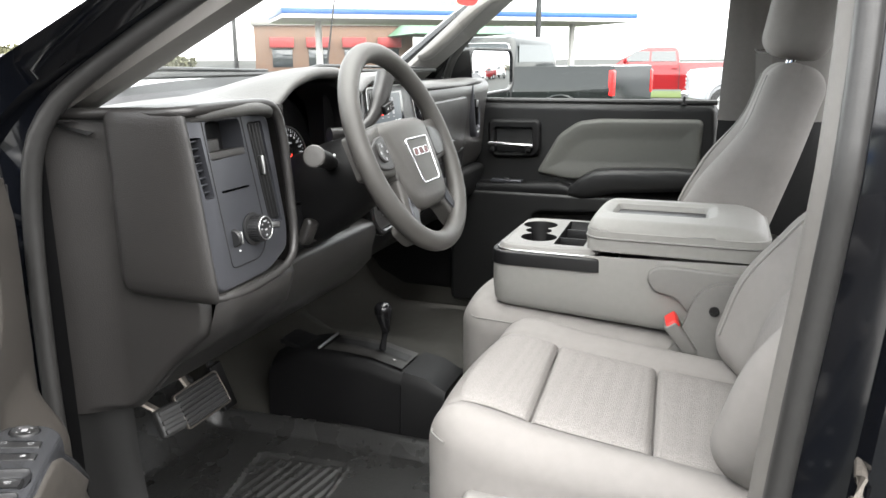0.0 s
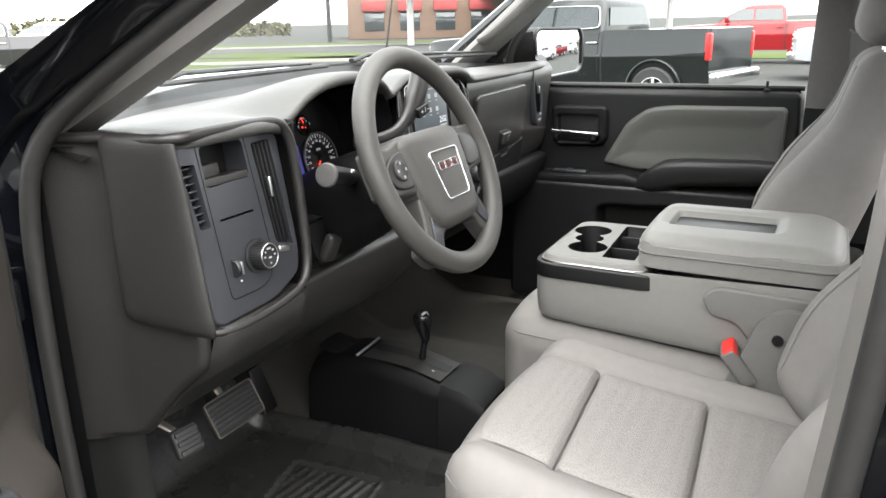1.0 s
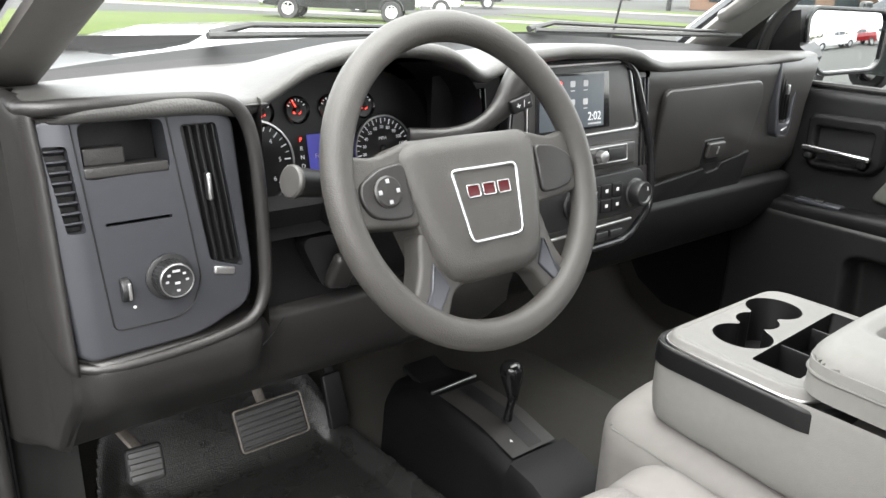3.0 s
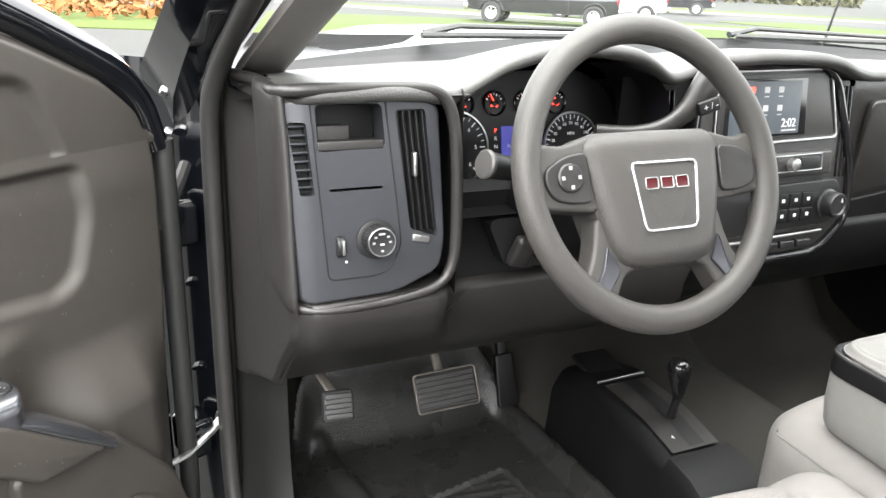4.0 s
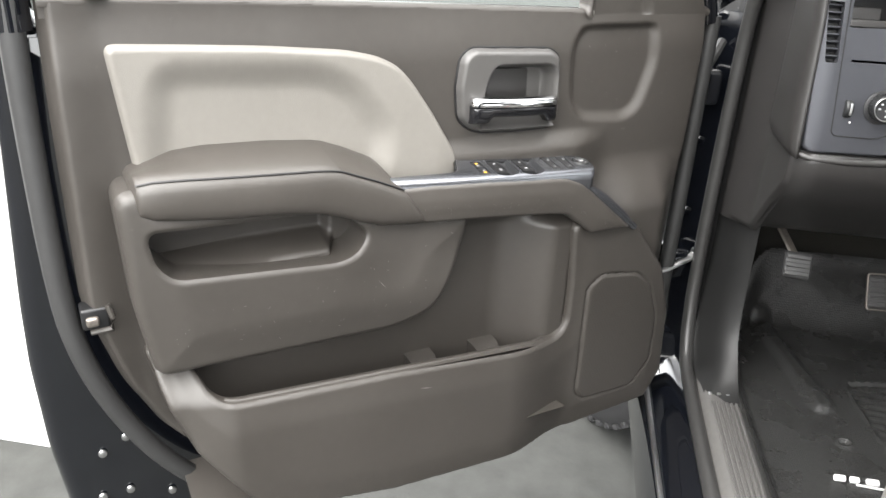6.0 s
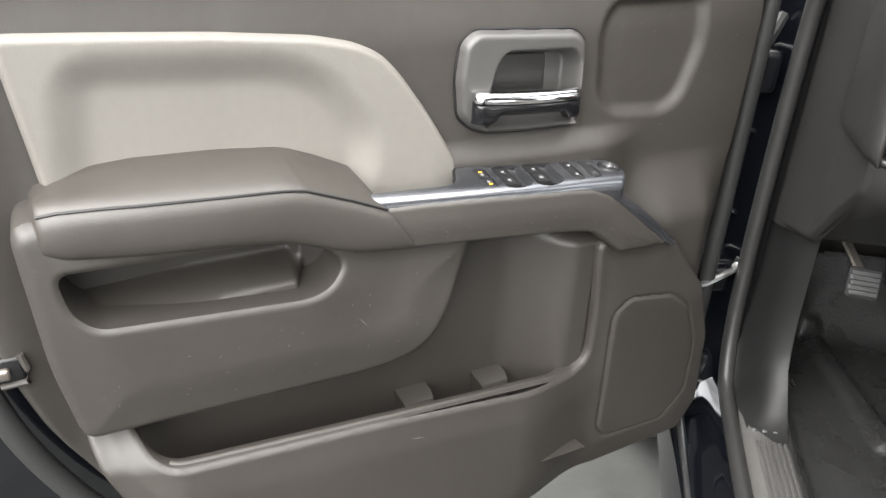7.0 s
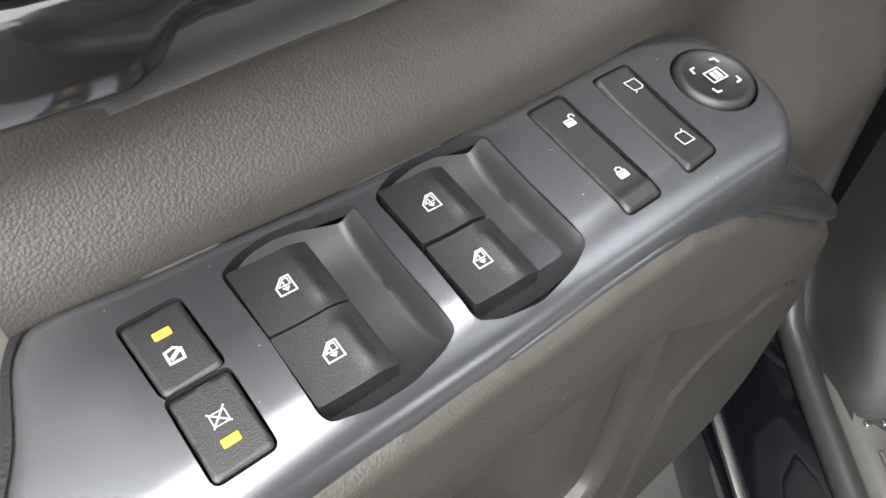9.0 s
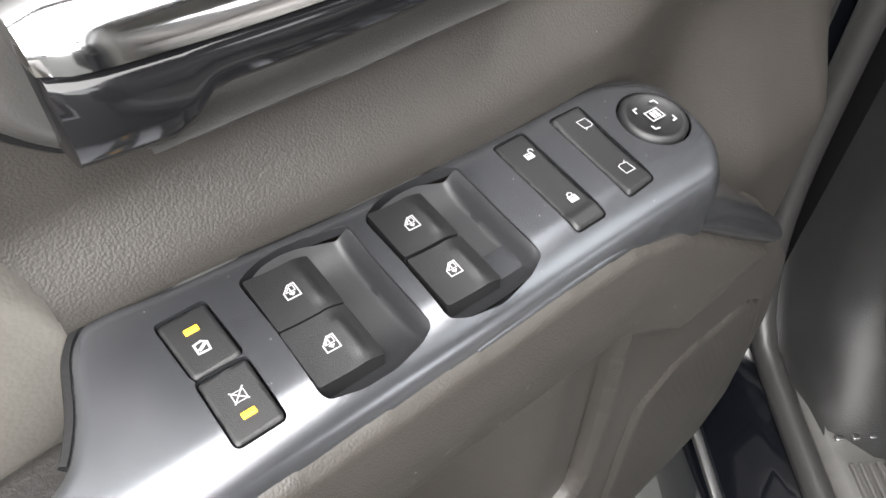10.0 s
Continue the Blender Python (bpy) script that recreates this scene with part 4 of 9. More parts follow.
# instrument cluster
CL = basis((-0.43, 0.130, 1.350), (1, 0, 0), (0, 0.22, 1))
g = Geo()
g.add(*slab(rounded([(-0.175, -0.10), (0.175, -0.10), (0.165, 0.05), (0.11, 0.095), (-0.11, 0.095), (-0.165, 0.05)], 0.03), -0.02, 0.0, 0.002), m=CL)
cluster = g.make("instrument_panel", BLACK, dash, "black instrument cluster with white dials and red needles")
g = Geo()
secs = []
for s, y in ((1.0, 0.132), (1.03, 0.08), (1.08, 0.02)):
    o = [(-0.43 + a * s, y, 1.365 + b * s + (0.132 - y) * 0.03) for a, b in rounded([(-0.172, -0.10), (0.172, -0.10), (0.165, 0.05), (0.11, 0.092), (-0.11, 0.092), (-0.165, 0.05)], 0.03)]
    secs.append(o)
g.add(*loft(secs, True, False))
g.make("cluster_tunnel", BLACK, cluster)
# panel behind the wheel; the darkness there is put into its colour
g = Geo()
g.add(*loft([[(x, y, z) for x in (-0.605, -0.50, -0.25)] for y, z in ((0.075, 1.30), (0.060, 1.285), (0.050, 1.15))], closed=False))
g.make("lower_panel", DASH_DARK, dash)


def dial(cx, cy, r, a0, a1, n, needle, labels=(), ring=True, mat=MARK_GLOW, size=0.0085):
    M = CL @ Matrix.Translation((cx, cy, 0.0))
    d = Geo()
    d.add(*lathe([(r, 0.001), (r, 0.004), (r - 0.0015, 0.005), (r - 0.003, 0.004), (r - 0.003, 0.0015), (0, 0.0015)], 40, M))
    dl = d.make("dial", BLACK_GLOSS if not ring else BLACK, cluster)
    if ring:
        d = Geo()
        d.add(*lathe([(r + 0.001, 0.003), (r, 0.006), (r - 0.002, 0.006), (r - 0.0025, 0.004)], 44, M))
        d.make("dial_ring", SATIN, dl)
    d = Geo()
    for k in range(n):
        a = radians(a0 + (a1 - a0) * k / (n - 1))
        w, l = (0.0016, r * 0.16) if k % 2 == 0 else (0.0010, r * 0.10)
        d.add(*slab([(-l, -w / 2), (0, -w / 2), (0, w / 2), (-l, w / 2)], 0.0016, 0.0020, 0.0001, 1), m=M @ pose(0, 0, 0, 0, 0, math.degrees(a)) @ Matrix.Translation((r - 0.004, 0, 0)))
    d.make("scale", mat, dl)
    d = Geo()
    a = radians(needle)
    d.add(*slab([(-0.006, -0.0013), (r * 0.82, -0.0005), (r * 0.82, 0.0005), (-0.006, 0.0013)], 0.004, 0.005, 0.0002, 1), m=M @ pose(0, 0, 0, 0, 0, needle))
    d.make("needle", RED_GLOW, dl)
    d = Geo()
    d.add(*disc(min(0.007, r * 0.25), 0.006, 0.001, 20, m=M))
    d.make("needle_cap", BLACK, dl)
    for txt, a, rr in labels:
        lettering("dial_number", txt, size, M @ Matrix.Translation((rr * r * math.cos(radians(a)), rr * r * math.sin(radians(a)), 0.0018)), mat, dl)
    return dl


dial(-0.121, -0.017, 0.055, 225, -45, 25, 187, [(str(k), 225 - 45 * k, 0.64) for k in range(7)] + [("RPM", 90, 0.30)])
dial(0.082, -0.021, 0.051, 225, -45, 29, 222, [(str(k * 10), 225 - 270 * k / 14, 0.66) for k in range(0, 15)] + [("MPH", 90, 0.34)], size=0.0066)
for cx, nd in ((-0.105, 78), (-0.052, 118), (0.0, 60), (0.055, 110)):
    dial(cx, 0.046, 0.019, 150, 30, 7, nd, ring=False, mat=MARK_GLOW)
for cx in (-0.105, -0.052, 0.0, 0.055):
    g = Geo()
    g.add(*rbox((0.012, 0.003, 0.001), 0.0003, 1, 1, m=CL @ Matrix.Translation((cx, 0.043, 0.0022))))
    g.make("warning_mark", RED_GLOW, cluster)
g = Geo()
g.add(*slab(rounded([(-0.042, -0.062), (0.024, -0.062), (0.024, 0.012), (-0.042, 0.012)], 0.002), 0.001, 0.003, 0.0005), m=CL)
g.make("message_display", BLUE_GLOW, cluster, "lit blue message display")
for k, (t, y) in enumerate((("Average", -0.008), ("Fuel Economy", -0.018), ("10.7 MPG", -0.042))):
    lettering("display_text", t, 0.0085 if k < 2 else 0.010, CL @ Matrix.Translation((-0.009, y, 0.0032)), DIM_MARK, cluster)
for k, t in enumerate("PRND"):
    lettering("gear_letter", t, 0.008, CL @ Matrix.Translation((-0.052, 0.006 - k * 0.012, 0.0022)), RED_GLOW if t == "P" else MARK_GLOW, cluster)

# centre stack
ST = basis((0.02, 0.060, 1.30), (1, 0, 0), (0, 0.10, 1))


def st(x, z):
    return (x - 0.02, z - 1.30)


st_out = rounded([st(*p) for p in ((-0.155, 1.462), (0.105, 1.468), (0.155, 1.440), (0.195, 1.34), (0.218, 1.27), (0.220, 1.175), (0.150, 1.120), (-0.13, 1.112), (-0.165, 1.15), (-0.175, 1.27))], 0.03, 6)
st_in = inset(st_out if area2(st_out) > 0 else st_out[::-1], 0.014)
g = Geo()
g.add(*ring_slab(st_out if area2(st_out) > 0 else st_out[::-1], st_in, -0.02, 0.012, 0.006), m=ST)
g.make("stack_surround", BLACK_GLOSS, dash, "black frame of the centre stack", 60)
g = Geo()
g.add(*slab(st_in, -0.02, 0.002, 0.002), m=ST)
stack = g.make("radio_panel", DASH, dash, "grey centre stack with touch screen and climate controls")
g = Geo()
g.add(*ring_slab(rounded([st(-0.12, 1.448), st(0.135, 1.452), st(0.168, 1.33), st(-0.12, 1.325)], 0.012), rounded([st(-0.116, 1.444), st(0.131, 1.448), st(0.163, 1.334), st(-0.116, 1.329)], 0.010), 0.0, 0.007, 0.0015), m=ST)
g.make("screen_frame", SATIN, stack)
g = Geo()
g.add(*slab(rounded([st(-0.112, 1.440), st(0.128, 1.445), st(0.158, 1.337), st(-0.112, 1.332)], 0.008), 0.001, 0.004, 0.001), m=ST)
g.make("screen_panel", DASH, stack)
g = Geo()
g.add(*slab(rounded([st(-0.098, 1.434), st(0.080, 1.436), st(0.086, 1.340), st(-0.098, 1.338)], 0.003), 0.003, 0.0055, 0.0008), m=ST)
g.make("screen_border", BLACK_GLOSS, stack)
g = Geo()
g.add(*slab(rounded([st(-0.09, 1.430), st(0.066, 1.431), st(0.068, 1.344), st(-0.09, 1.343)], 0.002), 0.0055, 0.0062, 0.0002), m=ST)
scr = g.make("touch_screen", LCD, stack, "lit touch screen")
lettering("clock", "2:02", 0.020, ST @ Matrix.Translation((*st(0.043, 1.361), 0.0066)), MARK_GLOW, scr)
g = Geo()
g.add(*rbox((0.034, 0.003, 0.0006), 0.0002, 1, 1, m=ST @ Matrix.Translation((*st(0.044, 1.349), 0.0066))))
g.make("date_bar", DIM_MARK, scr)
for i in range(3):
    for j in range(2):
        g = Geo()
        g.add(*slab(rounded([(-0.006, -0.005), (0.006, -0.005), (0.006, 0.005), (-0.006, 0.005)], 0.002, 3), 0.0064, 0.0068, 0.0001, 1), m=ST @ Matrix.Translation((*st(-0.045 + i * 0.032, 1.417 - j * 0.030), 0)))
        g.make("screen_icon", RED_GLOW if (i == 0) else DIM_MARK, scr)
        g = Geo()
        g.add(*rbox((0.010, 0.0018, 0.0004), 0.0001, 1, 1, m=ST @ Matrix.Translation((*st(-0.045 + i * 0.032, 1.406 - j * 0.030), 0.0066))))
        g.make("icon_name", DIM_MARK, scr)
# radio row: shelf, knob, slot
g = Geo()
g.add(*rbox((0.27, 0.042, 0.020), 0.004, 3, 3, m=ST @ Matrix.Translation((*st(0.015, 1.290), 0.004))))
g.make("radio_face", DASH, stack)
g = Geo()
g.add(*ring_slab(rounded([st(-0.07, 1.306), st(0.125, 1.308), st(0.128, 1.278), st(-0.07, 1.276)], 0.003), rounded([st(-0.067, 1.304), st(0.122, 1.306), st(0.125, 1.280), st(-0.067, 1.278)], 0.002), 0.012, 0.0155, 0.001), m=ST)
g.make("radio_trim", SATIN, stack)
g = Geo()
g.add(*disc(0.011, 0.014, 0.002, 24, m=ST @ Matrix.Translation((*st(0.052, 1.291), 0.013))))
g.make("radio_knob", SATIN, stack)
g = Geo()
g.add(*rbox((0.044, 0.020, 0.004), 0.001, 2, 1, m=ST @ Matrix.Translation((*st(0.095, 1.292), 0.0145))))
g.make("radio_port", BLACK, stack)
# climate row
g = Geo()
g.add(*slab(rounded([st(-0.12, 1.252), st(0.175, 1.258), st(0.192, 1.24), st(0.190, 1.185), st(0.15, 1.176), st(-0.12, 1.170)], 0.01), 0.0, 0.008, 0.003), m=ST)
g.make("climate_face", BLACK, stack)
for x, r in ((-0.005, 0.024), (0.160, 0.023)):
    g = Geo()
    g.add(*lathe([(r + 0.004, 0), (r + 0.004, 0.004), (r, 0.006), (r, 0.024), (r - 0.002, 0.027), (r - 0.006, 0.027), (r - 0.008, 0.024), (0, 0.024)], 32, ST @ Matrix.Translation((*st(x, 1.213), 0.006))))
    kb = g.make("climate_knob", BUTTON, stack)
    g = Geo()
    g.add(*rbox((0.003, 0.008, 0.001), 0.0003, 1, 1, m=ST @ Matrix.Translation((*st(x + 0.010, 1.222), 0.0305))))
    g.make("knob_mark", MARK_GLOW, kb)
for i in range(3):
    for j in range(2):
        g = Geo()
        g.add(*rbox((0.028, 0.024, 0.006), 0.002, 2, 1, m=ST @ Matrix.Translation((*st(0.045 + i * 0.030, 1.227 - j * 0.027), 0.010))))
        bt = g.make("climate_button", DASH_DARK, stack)
        g = Geo()
        g.add(*rbox((0.007, 0.006, 0.0006), 0.0002, 1, 1, m=ST @ Matrix.Translation((*st(0.045 + i * 0.030, 1.227 - j * 0.027), 0.0133))))
        g.make("button_icon", WHITE_MARK, bt)
g = Geo()
g.add(*rbox((0.26, 0.005, 0.006), 0.002, 2, 2, m=ST @ Matrix.Translation((*st(0.02, 1.163), 0.010)) @ pose(0, 0, 0, 0, 0, 1.5)))
g.make("bright_strip", SATIN, stack)
for i in range(3):
    g = Geo()
    g.add(*rbox((0.034, 0.014, 0.010), 0.003, 2, 1, m=ST @ Matrix.Translation((*st(0.03 + i * 0.040, 1.146), 0.006))))
    g.make("toggle", BUTTON, stack)
# tall vents either side of the stack
for x in (-0.215, 0.182):
    g = Geo()
    g.add(*slab(rounded([st(x - 0.018, 1.43), st(x + 0.014, 1.43), st(x + 0.020, 1.25), st(x - 0.014, 1.25)], 0.006), -0.02, -0.004, 0.002), m=ST)
    sv = g.make("stack_vent", BLACK, dash)
    for k in range(3):
        g = Geo()
        g.add(*rbox((0.002, 0.16, 0.012), 0.0008, 1, 1, m=ST @ Matrix.Translation((*st(x - 0.009 + 0.010 * k, 1.34), -0.001)) @ pose(0, 0, 0, 0, 20, 2)))
        g.make("vent_slat", BLACK_GLOSS, sv)
    g = Geo()
    g.add(*rbox((0.006, 0.028, 0.008), 0.002, 2, 1, m=ST @ Matrix.Translation((*st(x + 0.004, 1.345), 0.006))))
    g.make("vent_tab", SATIN, sv)
g = Geo()
g.add(*loft([[(x, 0.075 + 0.02 * k, z) for x in (-0.30, -0.17)] for z, k in ((1.44, 0), (1.30, 0), (1.15, 1))], closed=False))
g.make("side_panel", DASH_DARK, dash)

# passenger side: fascia, glove box, vent
secs = []
for x in np.linspace(0.205, 0.845, 20):
    secs.append([(x, 0.082, 1.438), (x, 0.074, 1.425), (x, 0.078, 1.40), (x, 0.088, 1.33), (x, 0.092, 1.26), (x, 0.098, 1.20), (x, 0.115, 1.17), (x, 0.14, 1.14)])
g = Geo()
g.add(*loft(secs, closed=False))
g.make("fascia", DASH, dash, "", 60)
GB = basis((0.43, 0.083, 1.30), (1, 0, 0), (0, -0.14, 1))
g = Geo()
g.add(*slab(rounded([(-0.175, 0.093), (0.165, 0.098), (0.186, 0.06), (0.182, -0.055), (0.165, -0.070), (-0.155, -0.092)], 0.022, 6), -0.006, 0.004, 0.004), m=GB)
gb = g.make("glove_box_lid", DASH, dash, "dark grey upper glove box lid")
g = Geo()
g.add(*slab(rounded([(0.0, -0.020), (0.075, -0.020), (0.072, -0.075), (0.005, -0.075)], 0.008), 0.003, 0.0055, 0.002), m=GB)
g.make("latch_cup", BLACK, gb)
g = Geo()
g.add(*rbox((0.060, 0.034, 0.012), 0.005, 3, 2, m=GB @ Matrix.Translation((0.038, -0.042, 0.010))))
g.make("latch", DASH, gb)
g = Geo()
g.add(*rbox((0.005, 0.016, 0.003), 0.001, 2, 1, m=GB @ Matrix.Translation((0.040, -0.042, 0.0165))))
g.make("lock", SATIN, gb)
# lower glove box, its shade put into a near-black colour
g = Geo()
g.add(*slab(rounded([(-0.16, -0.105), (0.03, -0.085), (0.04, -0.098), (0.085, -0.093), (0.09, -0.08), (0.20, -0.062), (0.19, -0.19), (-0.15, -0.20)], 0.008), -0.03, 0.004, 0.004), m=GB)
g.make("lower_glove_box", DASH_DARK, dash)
PV = basis((0.72, 0.088, 1.348), (1, 0.12, 0), (0, 0.02, 1))
pvo = rounded([(-0.055, 0.098), (0.040, 0.098), (0.068, 0.05), (0.062, -0.075), (0.045, -0.092), (-0.018, -0.088), (-0.040, -0.02)], 0.02, 6)
pvi = rounded([(-0.043, 0.086), (0.033, 0.086), (0.056, 0.045), (0.050, -0.055), (0.038, -0.060), (-0.010, -0.056), (-0.028, -0.015)], 0.014, 6)
g = Geo()
g.add(*ring_slab(pvo, pvi, -0.01, 0.012, 0.005), m=PV)
pv = g.make("passenger_vent", SILVER, dash, "tall vent in a grey painted frame")
g = Geo()
g.add(*slab(pvi, -0.01, 0.001, 0.0005), m=PV)
g.make("vent_back", BLACK, pv)
for k in range(4):
    g = Geo()
    g.add(*rbox((0.002, 0.13, 0.010), 0.0008, 1, 1, m=PV @ Matrix.Translation((-0.016 + k * 0.016, 0.015, 0.005)) @ pose(0, 0, 0, 0, -15, 3)))
    g.make("vent_slat", BLACK_GLOSS, pv)
g = Geo()
g.add(*rbox((0.008, 0.022, 0.008), 0.002, 2, 1, m=PV @ Matrix.Translation((0.012, 0.02, 0.011))))
g.make("vent_tab", SATIN, pv)
g = Geo()
g.add(*rbox((0.030, 0.008, 0.008), 0.002, 2, 1, m=PV @ Matrix.Translation((0.020, -0.072, 0.011)) @ pose(0, 0, 0, 0, 0, 12)))
g.make("vent_wheel", SATIN, pv)

# ---- steering column and wheel ----
TI = radians(23.5)
SW = basis((-0.416, -0.157, 1.357), (1, 0, 0), (0, math.sin(TI), math.cos(TI)))
column = thing("steering_column", "dark plastic steering column shroud with stalks", "steering column")
g = Geo()
g.add(*loft([[(w * math.cos(a) * (1 if abs(math.cos(a)) > 0.3 else 1.0), h * math.sin(a) - dn, z) for a in np.linspace(0, 2 * math.pi, 25)[:-1]] for z, w, h, dn in ((-0.055, 0.052, 0.050, 0.0), (-0.07, 0.062, 0.062, 0.004), (-0.15, 0.075, 0.078, 0.010), (-0.22, 0.080, 0.085, 0.014), (-0.30, 0.075, 0.085, 0.02))], True, True), m=SW)
g.make("shroud", DASH_DARK, column, "", 60)
g = Geo()
g.add(*loft([[(x, y, z) for x, z in rounded([(-0.545, 1.255), (-0.30, 1.250), (-0.315, 1.175), (-0.51, 1.178)], 0.02)] for y in (0.045, 0.02)], True, True))
g.make("lever_recess", BLACK, column)
g = Geo()
g.add(*rbox((0.035, 0.02, 0.05), 0.008, 3, 2, m=pose(-0.490, 0.012, 1.205, 20, 12, 0)))
g.make("parking_release", DASH, column)
g = Geo()
sp = [(-0.455, -0.02, 1.325), (-0.50, -0.045, 1.335), (-0.545, -0.062, 1.345), (-0.60, -0.072, 1.358)]
g.add(*tube(sp, [0.012, 0.013, 0.0145, 0.0165], 18))
stk = g.make("turn_stalk", BLACK, column, "black turn signal stalk")
g = Geo()
dv = (Vector(sp[-1]) - Vector(sp[-2])).normalized()
SK = basis(Vector(sp[-1]), dv.orthogonal(), dv.cross(dv.orthogonal()))
g.add(*lathe([(0.0165, -0.002), (0.0185, 0.0), (0.0185, 0.004), (0.0165, 0.006), (0.012, 0.0065), (0.0, 0.006)], 28, SK))
g.make("stalk_end", HANDLE, stk)
g = Geo()
g.add(*rbox((0.010, 0.003, 0.004), 0.001, 1, 1, m=pose(-0.535, -0.072, 1.352, 0, -12, 25)))
g.add(*rbox((0.006, 0.003, 0.004), 0.001, 1, 1, m=pose(-0.518, -0.064, 1.349, 0, -12, 25)))
g.make("stalk_print", WHITE_MARK, stk)
sh = smooth_path([(-0.38, 0.02, 1.37), (-0.33, 0.0, 1.368), (-0.285, -0.01, 1.377), (-0.245, -0.015, 1.405), (-0.222, -0.018, 1.44), (-0.205, -0.02, 1.478)], 2)
rr = [0.013 + 0.010 * float(ease((k / (len(sh) - 1) - 0.45) / 0.3)) for k in range(len(sh))]
g = Geo()
g.add(*tube(sh, rr, 16, flat=0.8, up=(0, 1, 0)))
gear = g.make("gear_lever", DASH, column, "dark column gear lever")
g = Geo()
g.add(*rbox((0.034, 0.010, 0.020), 0.003, 2, 2, m=pose(-0.231, -0.036, 1.413, 0, -20, -12)))
g.make("shift_button", BLACK, gear)
lettering("shift_print", "+ / -", 0.013, pose(-0.231, -0.0415, 1.413, 90, 0, -12) @ pose(0, 0, 0, 0, 0, 20), WHITE_MARK, gear)

swheel = thing("steering_wheel", "grey urethane steering wheel with a badge on the pad", "steering wheel")
g = Geo()
R = 0.1775
g.add(*tube([(R * math.cos(a), R * math.sin(a), 0) for a in np.linspace(0, 2 * math.pi, 97)[:-1]], [0.0168 + 0.0012 * abs(math.sin(a)) for a in np.linspace(0, 2 * math.pi, 97)[:-1]], 18, closed=True), m=SW)
g.make("rim", WHEEL, swheel, "grained grey rim", 80)


def wfield(outline, z_fun, step=0.003):
    xs_, ys_ = [p[0] for p in outline], [p[1] for p in outline]
    v, f = field(min(xs_) - step, max(xs_) + step, min(ys_) - step, max(ys_) + step, step, z_fun, snap=outline)
    return [(a, c, b) for a, b, c in v], f


pad = rounded([(-0.106, 0.038), (-0.088, 0.052), (0.088, 0.052), (0.106, 0.038), (0.094, -0.03), (0.080, -0.085), (0.066, -0.108), (0.04, -0.114), (-0.04, -0.114), (-0.066, -0.108), (-0.080, -0.085), (-0.094, -0.03)], 0.014, 6)


def pad_z(X, Y):
    d = sdist(X, Y, pad)
    return 0.020 - 0.018 * (1 - np.sqrt(np.clip(1 - np.clip((d + 0.022) / 0.022, 0, 1) ** 2, 0, 1))) - 1.0 * X * X - 0.5 * (Y + 0.03) ** 2


g = Geo()
g.add(*slab(pad, -0.05, 0.000, 0.004), m=SW)
g.add(*wfield(pad, pad_z, 0.0025), m=SW)
g.make("airbag_pad", WHEEL, swheel, "", 60)
bo = rounded([(-0.050, 0.012), (0.050, 0.012), (0.040, -0.072), (-0.040, -0.072)], 0.010, 5)
bi = inset(bo if area2(bo) > 0 else bo[::-1], 0.0035)
BM = SW @ Matrix.Translation((0, 0, 0.0165))
g = Geo()
g.add(*ring_slab(bo if area2(bo) > 0 else bo[::-1], bi, -0.002, 0.005, 0.0015), m=BM)
g.make("badge_frame", CHROME, swheel, "thin chrome badge frame")
g = Geo()
g.add(*slab(bi, -0.002, 0.0028, 0.0005), m=BM)
g.make("badge_plate", WHEEL, swheel)
for k in range(3):
    g = Geo()
    x = -0.0225 + k * 0.0225
    o = [(x - 0.0095, -0.026), (x + 0.0095, -0.026), (x + 0.0095, -0.0115), (x - 0.0095, -0.0115)]
    o = [(a, b + 0.004) for a, b in o]
    g.add(*ring_slab(rounded(o, 0.002, 3), rounded([(a + (0.0012 if a < x else -0.0012), b + (0.0012 if b < -0.015 else -0.0012)) for a, b in o], 0.0015, 3), 0.002, 0.0052, 0.0004), m=BM)
    bl = g.make("badge_block_edge", CHROME, swheel)
    g = Geo()
    g.add(*slab(rounded([(a + (0.0014 if a < x else -0.0014), b + (0.0014 if b < -0.015 else -0.0014)) for a, b in o], 0.001, 2), 0.002, 0.0042, 0.0004), m=BM)
    g.make("badge_block", BADGE_RED, swheel, "small red badge block")
